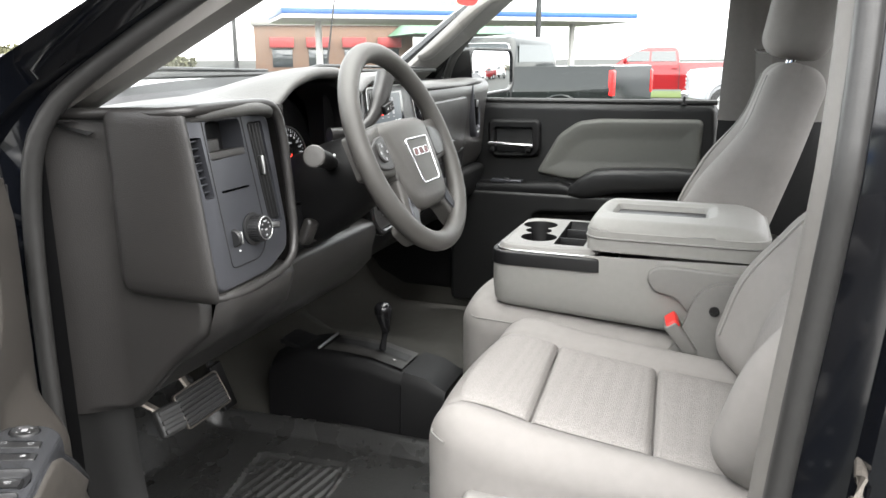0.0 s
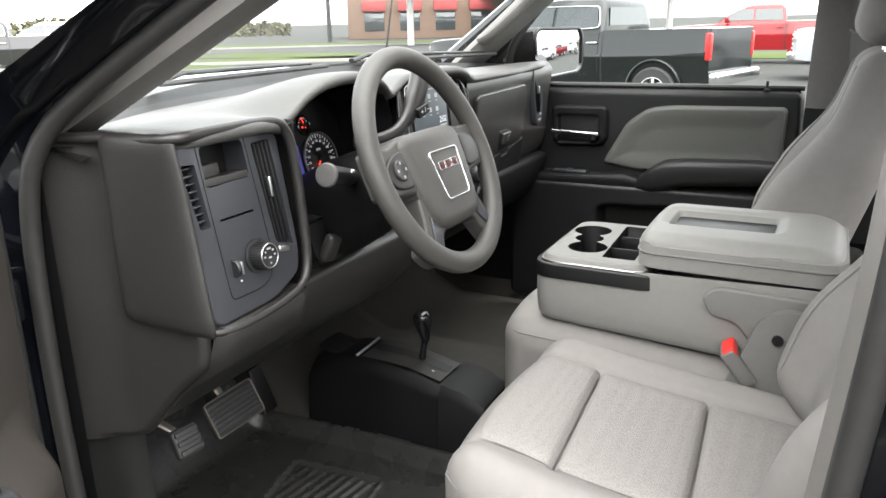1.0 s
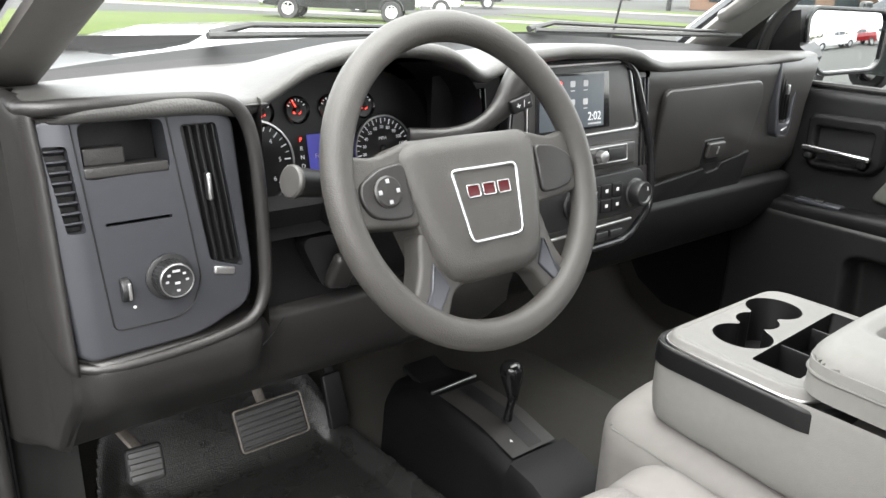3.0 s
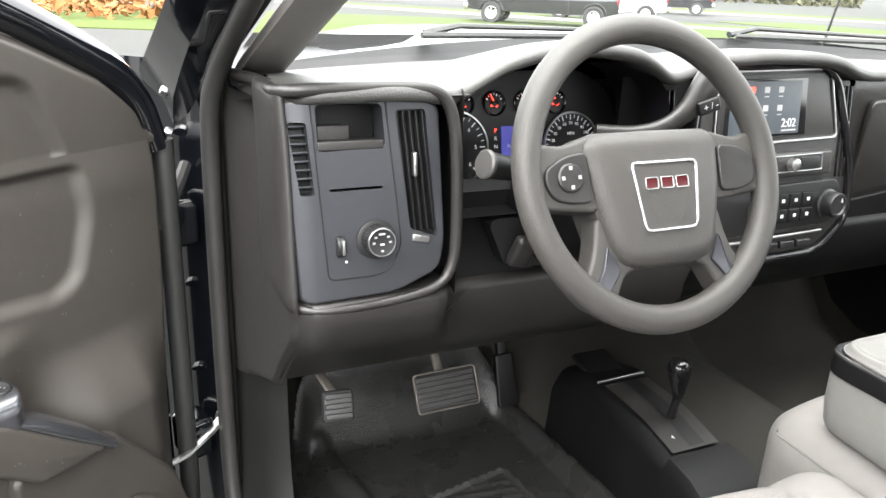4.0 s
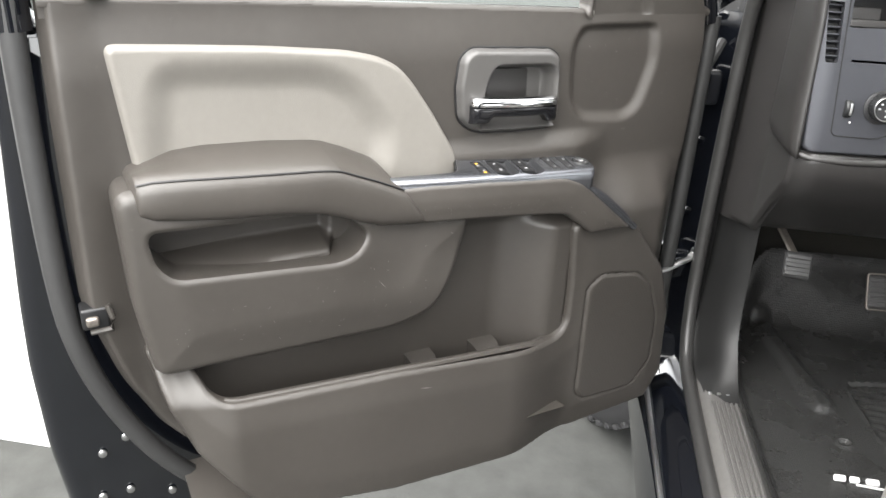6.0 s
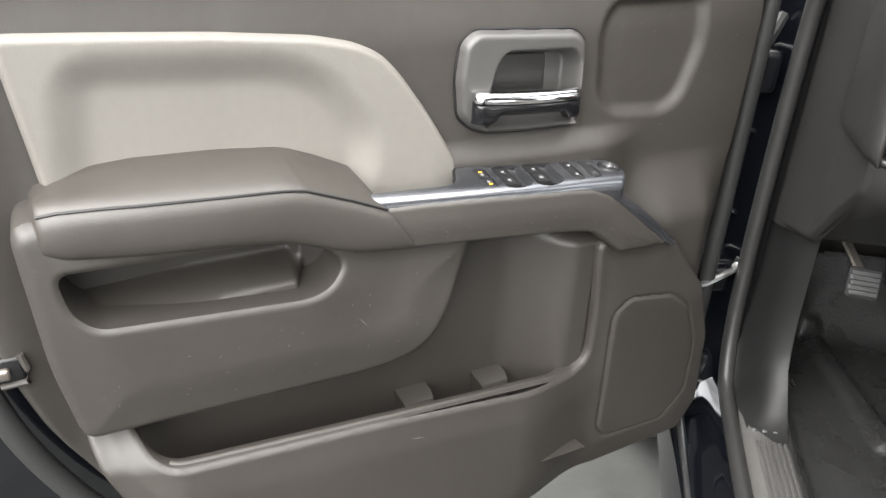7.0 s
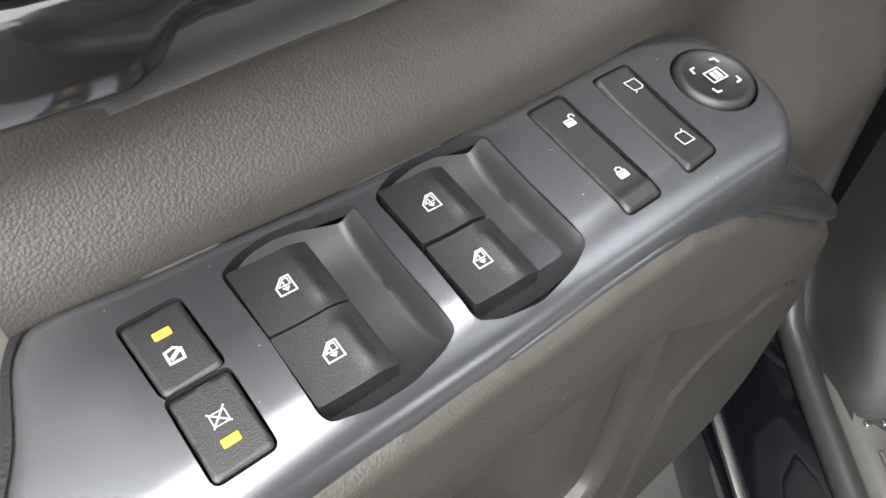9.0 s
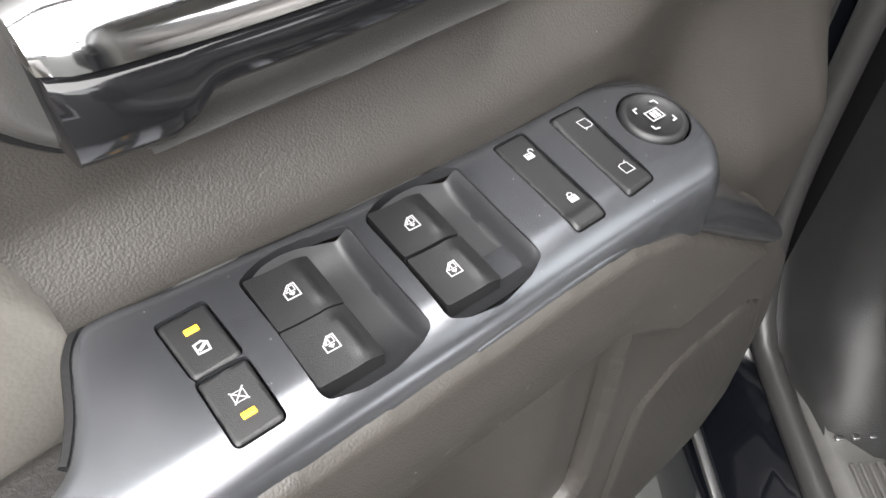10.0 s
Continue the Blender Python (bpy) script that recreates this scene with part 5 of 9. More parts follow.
# spokes
for sx in (-1, 1):
    g = Geo()
    o = rounded([(sx * 0.085, 0.050), (sx * 0.13, 0.038), (sx * 0.170, 0.046), (sx * 0.172, -0.030), (sx * 0.156, -0.034), (sx * 0.120, -0.038), (sx * 0.085, -0.042)], 0.012)
    g.add(*slab(o, -0.030, 0.002, 0.006), m=SW)
    g.make("side_spoke", WHEEL, swheel, "", 60)
    g = Geo()
    o = rounded([(sx * 0.098, 0.030), (sx * 0.130, 0.026), (sx * 0.156, 0.012), (sx * 0.158, -0.006), (sx * 0.148, -0.024), (sx * 0.124, -0.030), (sx * 0.096, -0.030)], 0.010)
    g.add(*slab(o, -0.01, 0.0075, 0.003), m=SW)
    pod_b = g.make("control_pod", DASH, swheel)
    if sx < 0:
        g = Geo()
        g.add(*lathe([(0.017, 0.007), (0.017, 0.0105), (0.015, 0.012), (0.007, 0.011), (0.0, 0.0105)], 28, SW @ Matrix.Translation((-0.126, 0.0, 0.0))))
        g.make("rocker_pad", DASH, pod_b)
        g = Geo()
        for dx_, dy_ in ((0, 0.011), (0, -0.011), (0.011, 0), (-0.011, 0)):
            g.add(*rbox((0.0045, 0.0045, 0.0006), 0.0002, 1, 1, m=SW @ Matrix.Translation((-0.126 + dx_, dy_, 0.0122))))
        g.make("control_print", DIM_MARK, pod_b)
    g = Geo()
    o = [(sx * 0.062, -0.060), (sx * 0.092, -0.045), (sx * 0.100, -0.085), (sx * 0.112, -0.112), (sx * 0.134, -0.128), (sx * 0.110, -0.155), (sx * 0.085, -0.163), (sx * 0.072, -0.140), (sx * 0.060, -0.118), (sx * 0.040, -0.112)]
    g.add(*slab(rounded(o, 0.012), -0.030, 0.000, 0.006), m=SW)
    g.make("lower_spoke", WHEEL, swheel, "", 60)
    g = Geo()
    o = [(sx * 0.068, -0.112), (sx * 0.084, -0.082), (sx * 0.094, -0.112), (sx * 0.112, -0.136), (sx * 0.098, -0.148)]
    g.add(*slab(rounded(o, 0.003), -0.002, 0.0035, 0.002), m=SW)
    g.make("spoke_strip", SILVER, swheel, "grey metallic spoke strip")

# ---- seats ----
def seat_top(x, y, cx, bolster=True):
    """Height of a seat cushion at (x, y): dished, with raised sides and front."""
    u = abs(x - cx) / 0.265
    t = (y + 0.30) / -0.52
    z = 0.972 - 0.055 * t + 0.030 * math.exp(-((t - 0.10) / 0.14) ** 2) * 0.3
    z += 0.020 * float(ease((u - 0.60) / 0.30)) * (1 if bolster else 0)
    z -= 0.020 * float(ease((0.02 - t) / 0.1))
    return z


def seat_seams(x, y, cx):
    d = 1.0
    for sx in (-1, 1):
        d = min(d, abs(x - (cx + sx * (0.170 + 0.02 * (-0.45 - y)))))
    for yy in (-0.423, -0.612):
        if abs(x - cx) < 0.172:
            d = min(d, abs(y - yy - 0.06 * (x - cx)))
    return 0.013 * math.exp(-(d / 0.0055) ** 2)


def make_seat(name, cx, label, back_y, back_lean, group, ahead=0.0):
    s = thing(name, label, "seat", group)
    body_c = Vector((cx, -0.58, 0.855))

    def shape(p):
        q = p + body_c
        if p.z > 0:
            k = p.z / 0.115
            under = 0.009 * float(ease((0.168 - abs(q.x - cx)) / 0.012)) * float(ease((-0.33 - q.y) / 0.03))
            q.z = body_c.z + (seat_top(q.x, q.y, cx) - seat_seams(q.x, q.y, cx) - under - body_c.z) * k
        else:
            q.z = body_c.z + p.z * 1.3
        side_ = abs(p.x) / 0.265
        q.x = cx + p.x * (1.0 - 0.05 * float(ease((q.y + 0.42) / 0.12)) * side_)
        q.y += 0.03 * (1 - side_ ** 2) * float(ease((q.y + 0.42) / 0.14))
        return q

    g = Geo()
    g.add(*rbox((0.53, 0.58, 0.23), 0.060, 6, 56, shape=shape))
    g.make("cushion", CLOTH, s, "light grey cloth cushion", 180)
    for k, (ya, yb) in enumerate(((-0.300, -0.4210), (-0.4250, -0.6100), (-0.6140, -0.79))):
        pts_v, pts_f = [], []
        nx, ny = 44, 30
        for j in range(ny + 1):
            for i in range(nx + 1):
                w = (i / nx * 2 - 1)
                y = yb + (ya - yb) * j / ny
                x = cx + w * (0.163 + 0.02 * (-0.45 - y))
                yy = y + 0.06 * (x - cx)
                if k == 0:
                    yy = y + 0.06 * (x - cx) * (1 - j / ny) + (-0.03 * w * w + 0.012) * (j / ny)
                e = math.sqrt(min(1, min(i, nx - i) / 4.0) * min(1, min(j, ny - j) / 5.0))
                pts_v.append((x, yy, seat_top(x, yy, cx) - 0.7 * seat_seams(x, yy, cx) + 0.0060 * e - 0.003))
        for j in range(ny):
            for i in range(nx):
                a = j * (nx + 1) + i
                pts_f.append((a, a + 1, a + nx + 2, a + nx + 1))
        g = Geo()
        g.add(pts_v, pts_f)
        g.make("seat_panel", WEAVE, s, "woven light grey panel", 180)
    # stitching along the front edge
    g = Geo()
    st_path = []
    for i in range(40):
        x = cx - 0.255 + 0.51 * i / 39
        side_ = abs(x - cx) / 0.265
        st_path.append((x, -0.300 + 0.028 * (1 - side_ ** 2) - 0.03 * float(ease((side_ - 0.85) / 0.15)), 0.945))
    g.add(*tube(st_path, 0.0016, 6))
    g.make("stitching", HARDGREY, s)
    g = Geo()
    g.add(*rbox((0.50, 0.50, 0.10), 0.02, 3, 3, m=Matrix.Translation((cx, -0.60, 0.69))))
    g.make("seat_base", BLACK, s)
    # backrest
    BK = Matrix.Translation((cx, back_y, 0.93)) @ pose(0, 0, 0, back_lean, 0, 0)

    def bshape(p):
        u = abs(p.x) / 0.265
        t = (p.z + 0.29) / 0.58
        w = 1.0 - 0.24 * float(ease((t - 0.62) / 0.38)) - 0.04 * float(ease((0.15 - t) / 0.15))
        q = Vector((p.x * w, p.y, p.z))
        if p.y > 0:
            q.y += 0.055 * float(ease((u - 0.50) / 0.35)) * float(ease((0.80 - t) / 0.35)) - 0.02 * (1 - u * u) + 0.025 * math.exp(-((t - 0.25) / 0.18) ** 2)
            d = abs(abs(p.x) - 0.150)
            q.y -= 0.006 * math.exp(-(d / 0.006) ** 2)
        return q + Vector((0, 0, 0.285))

    g = Geo()
    g.add(*rbox((0.53, 0.14, 0.61), 0.055, 6, 44, shape=bshape, m=BK))
    g.make("backrest", CLOTH, s, "light grey cloth backrest", 180)
    v_, f_ = [], []
    nx, nz = 24, 40
    for j in range(nz + 1):
        for i in range(nx + 1):
            px = -0.142 + 0.284 * i / nx
            pz = -0.25 + 0.50 * j / nz
            t = (pz + 0.32) / 0.64
            e = min(1, min(i, nx - i) / 2.0) * min(1, min(j, nz - j) / 2.0)
            q = bshape(Vector((px, 0.07 + 0.004 * e - 0.001, pz)))
            v_.append(BK @ q)
    for j in range(nz):
        for i in range(nx):
            a = j * (nx + 1) + i
            f_.append((a, a + 1, a + nx + 2, a + nx + 1))
    g = Geo()
    g.add(v_, f_)
    g.make("back_panel", WEAVE, s, "woven light grey back panel", 180)
    # piping on the backrest edge
    for sx in (-1, 1):
        g = Geo()
        pp = []
        for k in range(24):
            pz = -0.26 + 0.52 * k / 23
            pp.append(BK @ (bshape(Vector((sx * 0.205, 0.07, pz))) + Vector((0, 0.001, 0))))
        g.add(*tube(pp, 0.0025, 6))
        g.make("piping", VINYL, s)
    # headrest and its posts
    g = Geo()

    def hshape(p):
        q = p.copy()
        q.x *= 1 - 0.16 * float(ease((p.z + 0.02) / 0.12))
        q.y += 0.012 * math.cos(p.x / 0.13 * 1.4) * (1 if p.y > 0 else 0)
        return q

    HM = BK @ Matrix.Translation((0, 0.030, 0.705)) @ pose(0, 0, 0, -8, 0, 0)
    g.add(*rbox((0.28, 0.14, 0.22), 0.050, 5, 10, shape=hshape, m=HM))
    g.make("headrest", CLOTH, s, "light grey cloth headrest", 180)
    for sx in (-1, 1):
        g = Geo()
        g.add(*tube([BK @ Vector((sx * 0.06, 0.015, 0.55)), BK @ Vector((sx * 0.06, 0.02, 0.65))], 0.006, 8))
        g.make("headrest_post", CHROME, s)
    return s


drv = make_seat("driver_seat", -0.435, "light grey cloth driver's seat with woven panels", -0.80, 27, "front seats")
make_seat("passenger_seat", 0.450, "light grey cloth passenger seat with a headrest", -0.67, 17, "front seats")
# grey side cover of the driver's seat
g = Geo()
g.add(*rbox((0.03, 0.52, 0.16), 0.012, 4, 8, m=Matrix.Translation((-0.705, -0.62, 0.80))))
g.make("side_cover", HARDGREY, drv, "grey plastic seat side cover")
g = Geo()
g.add(*rbox((0.02, 0.10, 0.028), 0.009, 3, 3, m=pose(-0.727, -0.56, 0.835, 8, 0, 0)))
g.make("adjuster", HARDGREY, drv)
# hinge cover of the backrest on the inner side
g = Geo()
g.add(*slab(rounded([(-0.66, 1.06), (-0.70, 1.085), (-0.76, 1.08), (-0.80, 1.02), (-0.80, 0.88), (-0.64, 0.86), (-0.60, 0.90), (-0.635, 0.98)], 0.03), 0, 0.035, 0.010), m=basis((-0.135, 0, 0), (0, 1, 0), (0, 0, 1)) @ Matrix.Translation((0, 0, -0.035)))
g.make("hinge_cover", HARDGREY, drv, "grey plastic hinge cover")
g = Geo()
g.add(*lathe([(0.010, 0.0), (0.010, 0.003), (0.006, 0.003), (0.006, 0.001), (0, 0.001)], 16, basis((-0.171, -0.695, 1.03), (0, -1, 0), (0, 0, 1))))
g.make("bolt_hole", BLACK, drv)

# seat-belt buckle
buckle = thing("seat_belt_buckle", "grey seat belt buckle with a red button", "buckle")
BU = basis((-0.160, -0.634, 0.970), (1, 0.15, 0.10), (0.0, 0.55, 0.75))
g = Geo()
g.add(*rbox((0.050, 0.080, 0.028), 0.006, 3, 3, m=BU))
g.make("buckle_body", HARDGREY, buckle)
g = Geo()
g.add(*rbox((0.046, 0.018, 0.024), 0.004, 3, 2, m=BU @ Matrix.Translation((0, 0.034, 0.004))))
g.make("release_button", RED, buckle, "bright red release button")
g = Geo()
g.add(*rbox((0.030, 0.085, 0.012), 0.004, 2, 2, m=BU @ Matrix.Translation((0, -0.07, -0.004))))
g.make("buckle_stem", BLACK, buckle)
# belt on the far pillar
belt = thing("seat_belt", "grey seat belt hanging from the far pillar guide", "seat belt")
g = Geo()
g.add(*rbox((0.03, 0.075, 0.045), 0.012, 4, 3, m=pose(0.835, -0.775, 1.555, 0, 0, 0)))
g.make("guide_cover", HARDGREY, belt)
g = Geo()
g.add(*tube([(0.815, -0.745, 1.540), (0.812, -0.762, 1.527), (0.812, -0.795, 1.527), (0.815, -0.81, 1.542)], 0.004, 8))
g.make("guide_loop", SATIN, belt)
g = Geo()
g.add(*loft([[(0.812, -0.755, 1.530), (0.812, -0.80, 1.530)], [(0.81, -0.765, 1.38), (0.81, -0.812, 1.38)], [(0.82, -0.72, 1.18), (0.82, -0.765, 1.17)], [(0.83, -0.65, 0.98), (0.83, -0.70, 0.97)]], closed=False))
g.make("webbing", HARDGREY, belt)
g = Geo()
secs = []
for z in np.linspace(0.95, 1.82, 8):
    k = max(0, z - 1.40) / 0.45
    secs.append([(0.86 - 0.10 * k, -0.665 - 0.01 * k, z), (0.845 - 0.10 * k, -0.69, z), (0.84 - 0.10 * k, -0.75, z), (0.845 - 0.10 * k, -0.93, z), (0.90 - 0.1 * k, -0.98, z)])
g.add(*loft(secs, closed=False))
v_, f_ = g.v, g.f
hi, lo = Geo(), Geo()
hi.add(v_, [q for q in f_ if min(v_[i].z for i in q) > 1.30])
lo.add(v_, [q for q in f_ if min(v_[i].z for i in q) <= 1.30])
hi.make("pillar_trim_far", PILLAR, body, "light grey far pillar cover", 50)
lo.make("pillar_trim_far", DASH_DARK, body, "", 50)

# ---- centre seat and fold-down console ----
centre = thing("middle_seat", "light grey cloth middle seat cushion", "seat")


def cshape(p):
    q = p + Vector((0.02, -0.46, 0.828))
    t = (q.y + 0.17) / -0.58
    if p.z > 0:
        q.z += 0.030 - 0.05 * t + 0.01 * (1 - (p.x / 0.185) ** 2)
    q.y += 0.02 * (1 - (p.x / 0.185) ** 2) * float(ease((q.y + 0.30) / 0.12))
    return q


g = Geo()
g.add(*rbox((0.37, 0.58, 0.25), 0.055, 6, 20, shape=cshape))
g.make("cushion", CLOTH, centre, "", 180)
g = Geo()
g.add(*tube([(0.02 + 0.17 * math.cos(a), -0.195 + 0.016 * math.sin(a), 0.955 + 0.004 * math.sin(a)) for a in np.linspace(math.pi, 0, 20)] , 0.0016, 6))
g.make("stitching", HARDGREY, centre)
g = Geo()
sp = [(-0.162, -0.205, 0.958), (-0.164, -0.30, 0.955), (-0.164, -0.45, 0.945), (-0.163, -0.62, 0.93)]
g.add(*tube(sp, 0.0016, 6))
g.make("stitching", HARDGREY, centre)

console = thing("centre_console", "light grey fold-down console with cup holders", "console")
CX = 0.018
low_o = rounded([(-0.155, -0.228), (0.155, -0.228), (0.158, -0.82), (-0.158, -0.82)], 0.04, 6)
secs = []
for z, s, y0 in ((0.985, 0.90, 0.010), (0.990, 0.94, 0.006), (1.0, 0.965, 0.003), (1.03, 0.985, 0.0), (1.10, 1.0, 0.0), (1.108, 0.99, 0.0)):
    tip = lambda y: max(0.0, (-0.23 - y)) * 0.0
    secs.append([(CX + x * s, y * 1.0 - y0 if y > -0.4 else y, z + (0.012 if z > 1.05 else 0.035) * ((y + 0.228) / -0.6) * (-1 if z < 1.05 else 1)) for x, y in low_o])
g = Geo()
v_, f_ = loft(secs, True, True)
g.add(v_, f_[:-1])
g.make("console_body", VINYL, console, "grey vinyl console body", 60)
# black band and tray with real cup wells
tray = rounded([(-0.152, -0.238), (0.152, -0.238), (0.156, -0.46), (-0.156, -0.46)], 0.045, 8)
tray_b = rounded([(-0.157, -0.226), (0.157, -0.226), (0.161, -0.485), (-0.161, -0.485)], 0.045, 8)
g = Geo()
tb = [(CX + x, y) for x, y in tray_b]
tb = tb if area2(tb) > 0 else tb[::-1]
g.add(*ring_slab(tb, inset(tb, 0.014), 1.078, 1.108, 0.005))
g.make("console_band", BLACK, console, "black plastic band")
cups = [((CX - 0.062, -0.315), 0.040), ((CX + 0.003, -0.300), 0.030), ((CX + 0.066, -0.290), 0.040)]
comp = rounded([(CX - 0.118, -0.360), (CX + 0.128, -0.350), (CX + 0.128, -0.415), (CX - 0.118, -0.425)], 0.006)


def tray_z(X, Y):
    d = sdist(X, Y, [(CX + x, y) for x, y in tray])
    z = 1.122 - 0.010 * ease((d + 0.010) / 0.010) ** 2 - 0.0015 * inner(np.abs(d + 0.014) - 0.001, 0.0012)
    return z


def cup_edge(side):
    """One long edge of the three joined cup openings."""
    x0, x1 = min(a - r for (a, b), r in cups), max(a + r for (a, b), r in cups)
    pts = []
    for i in range(49):
        x = (x0 + x1) / 2 - (x1 - x0) / 2 * math.cos(math.pi * i / 48)
        ys = [b + side * math.sqrt(max(0.0, r * r - (x - a) ** 2)) for (a, b), r in cups if abs(x - a) <= r + 1e-9]
        pts.append((x, max(ys) if side > 0 else min(ys)))
    return pts


cup_hole = cup_edge(-1) + cup_edge(1)[::-1][1:-1]
v, f = field(CX - 0.16, CX + 0.16, -0.47, -0.23, 0.002, tray_z, snap=[(CX + x, y) for x, y in tray], holes=[cup_hole, comp])
g = Geo()
g.add([(a, c, b) for a, b, c in v], f)
g.make("console_tray", HARDGREY, console, "grey tray with three cup holders", 50)
for nm, o, dz, lab in (("cup_well", cup_hole, 0.075, "black three-lobed cup holder well"), ("coin_bin", comp, 0.045, "black coin bin")):
    o = o if area2(o) > 0 else o[::-1]
    g = Geo()
    mid_ = Vector((sum(p[0] for p in o) / len(o), sum(p[1] for p in o) / len(o)))
    tip = [tuple(mid_.lerp(Vector(p), 0.9)) for p in o]
    g.add(*loft([[(x, y, 1.1222) for x, y in o], [(x, y, 1.1205) for x, y in o], [(x, y, 1.122 - dz + 0.006) for x, y in tip], [(x * 0.04 + mid_.x * 0.96, y * 0.04 + mid_.y * 0.96, 1.122 - dz) for x, y in tip]], True, False))
    g.make(nm, BLACK, console, lab, 50)
g = Geo()
g.add(*tube([(CX + x, y, 1.1105) for x, y in tray], 0.002, 6, closed=True))
g.make("tray_edge", SATIN, console, "bright tray edge")
for x in (CX - 0.035, CX + 0.055):
    g = Geo()
    g.add(*rbox((0.003, 0.062, 0.040), 0.001, 1, 1, m=Matrix.Translation((x, -0.387, 1.098))))
    g.make("divider", BLACK, console)
# padded lid with its recess
lid_o = rounded([(CX - 0.150, -0.430), (CX + 0.150, -0.430), (CX + 0.155, -0.790), (CX - 0.155, -0.790)], 0.05, 8)
rec = rounded([(CX - 0.055, -0.475), (CX + 0.065, -0.475), (CX + 0.065, -0.665), (CX - 0.055, -0.665)], 0.012)


def lid_z(X, Y):
    d = sdist(X, Y, lid_o)
    q = np.clip((d + 0.030) / 0.030, 0, 1)
    z = 1.193 - 0.030 * (1 - np.sqrt(1 - q ** 2)) - 0.008 * ((X - CX) / 0.15) ** 2
    z = z + 0.006 * ease((Y + 0.62) / 0.2) * 0 - 0.012 * ease((-0.72 - Y) / 0.07)
    r = sdist(X, Y, rec)
    z = z - 0.006 * inner(r - 0.012, 0.010) - 0.016 * inner(r, 0.003)
    return z


v, f = field(CX - 0.16, CX + 0.16, -0.80, -0.425, 0.003, lid_z, lambda X, Y: sdist(X, Y, lid_o) < 0.0005)
g = Geo()
g.add([(a, c, b) for a, b, c in v], f)
g.add(*slab(lid_o, 1.122, 1.165, 0.001, back=True))
g.make("lid", VINYL, console, "padded grey vinyl lid", 55)
g = Geo()
g.add(*slab(rec, 1.160, 1.1735, 0.001))
g.make("lid_recess", BLACK, console)
g = Geo()
g.add(*tube([(x * 1.004 - 0.004 * CX, y, 1.150) for x, y in inset(lid_o if area2(lid_o) > 0 else lid_o[::-1], -0.0005)], 0.0022, 6, closed=True))
g.make("lid_seam", HARDGREY, console)
# pivot arm
g = Geo()
arm = rounded([(-0.560, 1.085), (-0.575, 1.05), (-0.62, 1.045), (-0.655, 1.00), (-0.70, 0.99), (-0.76, 1.05), (-0.76, 1.10), (-0.62, 1.105), (-0.58, 1.105)], 0.02)
g.add(*slab(arm, 0, 0.014, 0.005), m=basis((CX - 0.155, 0, 0), (0, -1, 0), (0, 0, 1)) @ Matrix.Diagonal((-1, 1, 1, 1)))
g.make("pivot_arm", HARDGREY, console)

# ---- transfer-case lever console on the tunnel ----
tc = thing("floor_shifter", "black floor console with a transfer case lever", "shifter")
g = Geo()
secs = []
for y, zt in ((0.30, 0.80), (0.285, 0.825), (0.20, 0.848), (0.165, 0.845), (0.10, 0.842), (0.02, 0.835), (-0.045, 0.818)):
    secs.append([(-0.225, y, 0.63), (-0.215, y, zt - 0.03), (-0.205, y, zt - 0.008), (-0.190, y, zt), (-0.085, y, zt - 0.004), (-0.07, y, zt - 0.02), (-0.06, y, 0.70)])
g.add(*loft(secs, True, True))
g.make("housing", DASH_DARK, tc, "", 40)
g = Geo()
g.add(*loft([[(x, y, z) for x, z in ((-0.23, 0.63), (-0.218, zt - 0.02), (-0.205, zt), (-0.075, zt), (-0.06, zt - 0.02), (-0.055, 0.68))] for y, zt in ((-0.048, 0.824), (-0.10, 0.815), (-0.150, 0.79))], True, True))
g.make("rear_cap", DASH_DARK, tc, "", 40)
g = Geo()
g.add(*loft([[(-0.192, y, z + 0.002), (-0.090, y, z + 0.001)] for y, z in ((0.16, 0.846), (0.10, 0.845), (0.04, 0.841), (-0.04, 0.823))], closed=False))
g.make("shift_plate", DASH, tc, "dark shift plate", 60)
g = Geo()
g.add(*loft([[(-0.150, y, z + 0.004), (-0.118, y, z + 0.004)] for y, z in ((0.155, 0.846), (0.10, 0.845), (0.04, 0.841), (-0.035, 0.823))], closed=False))
g.make("shift_slot", BLACK, tc)
g = Geo()
g.add(*rbox((0.12, 0.006, 0.006), 0.002, 2, 1, m=pose(-0.145, 0.172, 0.850, 0, 3, 6)))
g.make("edge_strip", SATIN, tc)
g = Geo()
g.add(*rbox((0.08, 0.10, 0.012), 0.003, 2, 1, m=pose(-0.145, 0.235, 0.838, 12, 0, 0)))
g.make("front_bin", BLACK, tc)
lettering("range_mark", "4", 0.012, pose(-0.170, -0.012, 0.8345, 12, 0, 0), WHITE_MARK, tc)
g = Geo()
g.add(*tube([(-0.136, 0.035, 0.835), (-0.138, 0.028, 0.87), (-0.139, 0.022, 0.90)], [0.009, 0.007, 0.008], 12))
g.make("lever", BLACK_GLOSS, tc)
g = Geo()
g.add(*lathe([(0.0, -0.004), (0.009, 0.0), (0.012, 0.015), (0.017, 0.034), (0.0205, 0.050), (0.0195, 0.062), (0.013, 0.071), (0.0, 0.074)], 24, pose(-0.139, 0.022, 0.888, -6, -3, 0)))
g.make("lever_knob", BLACK_GLOSS, tc, "glossy black lever knob", 80)

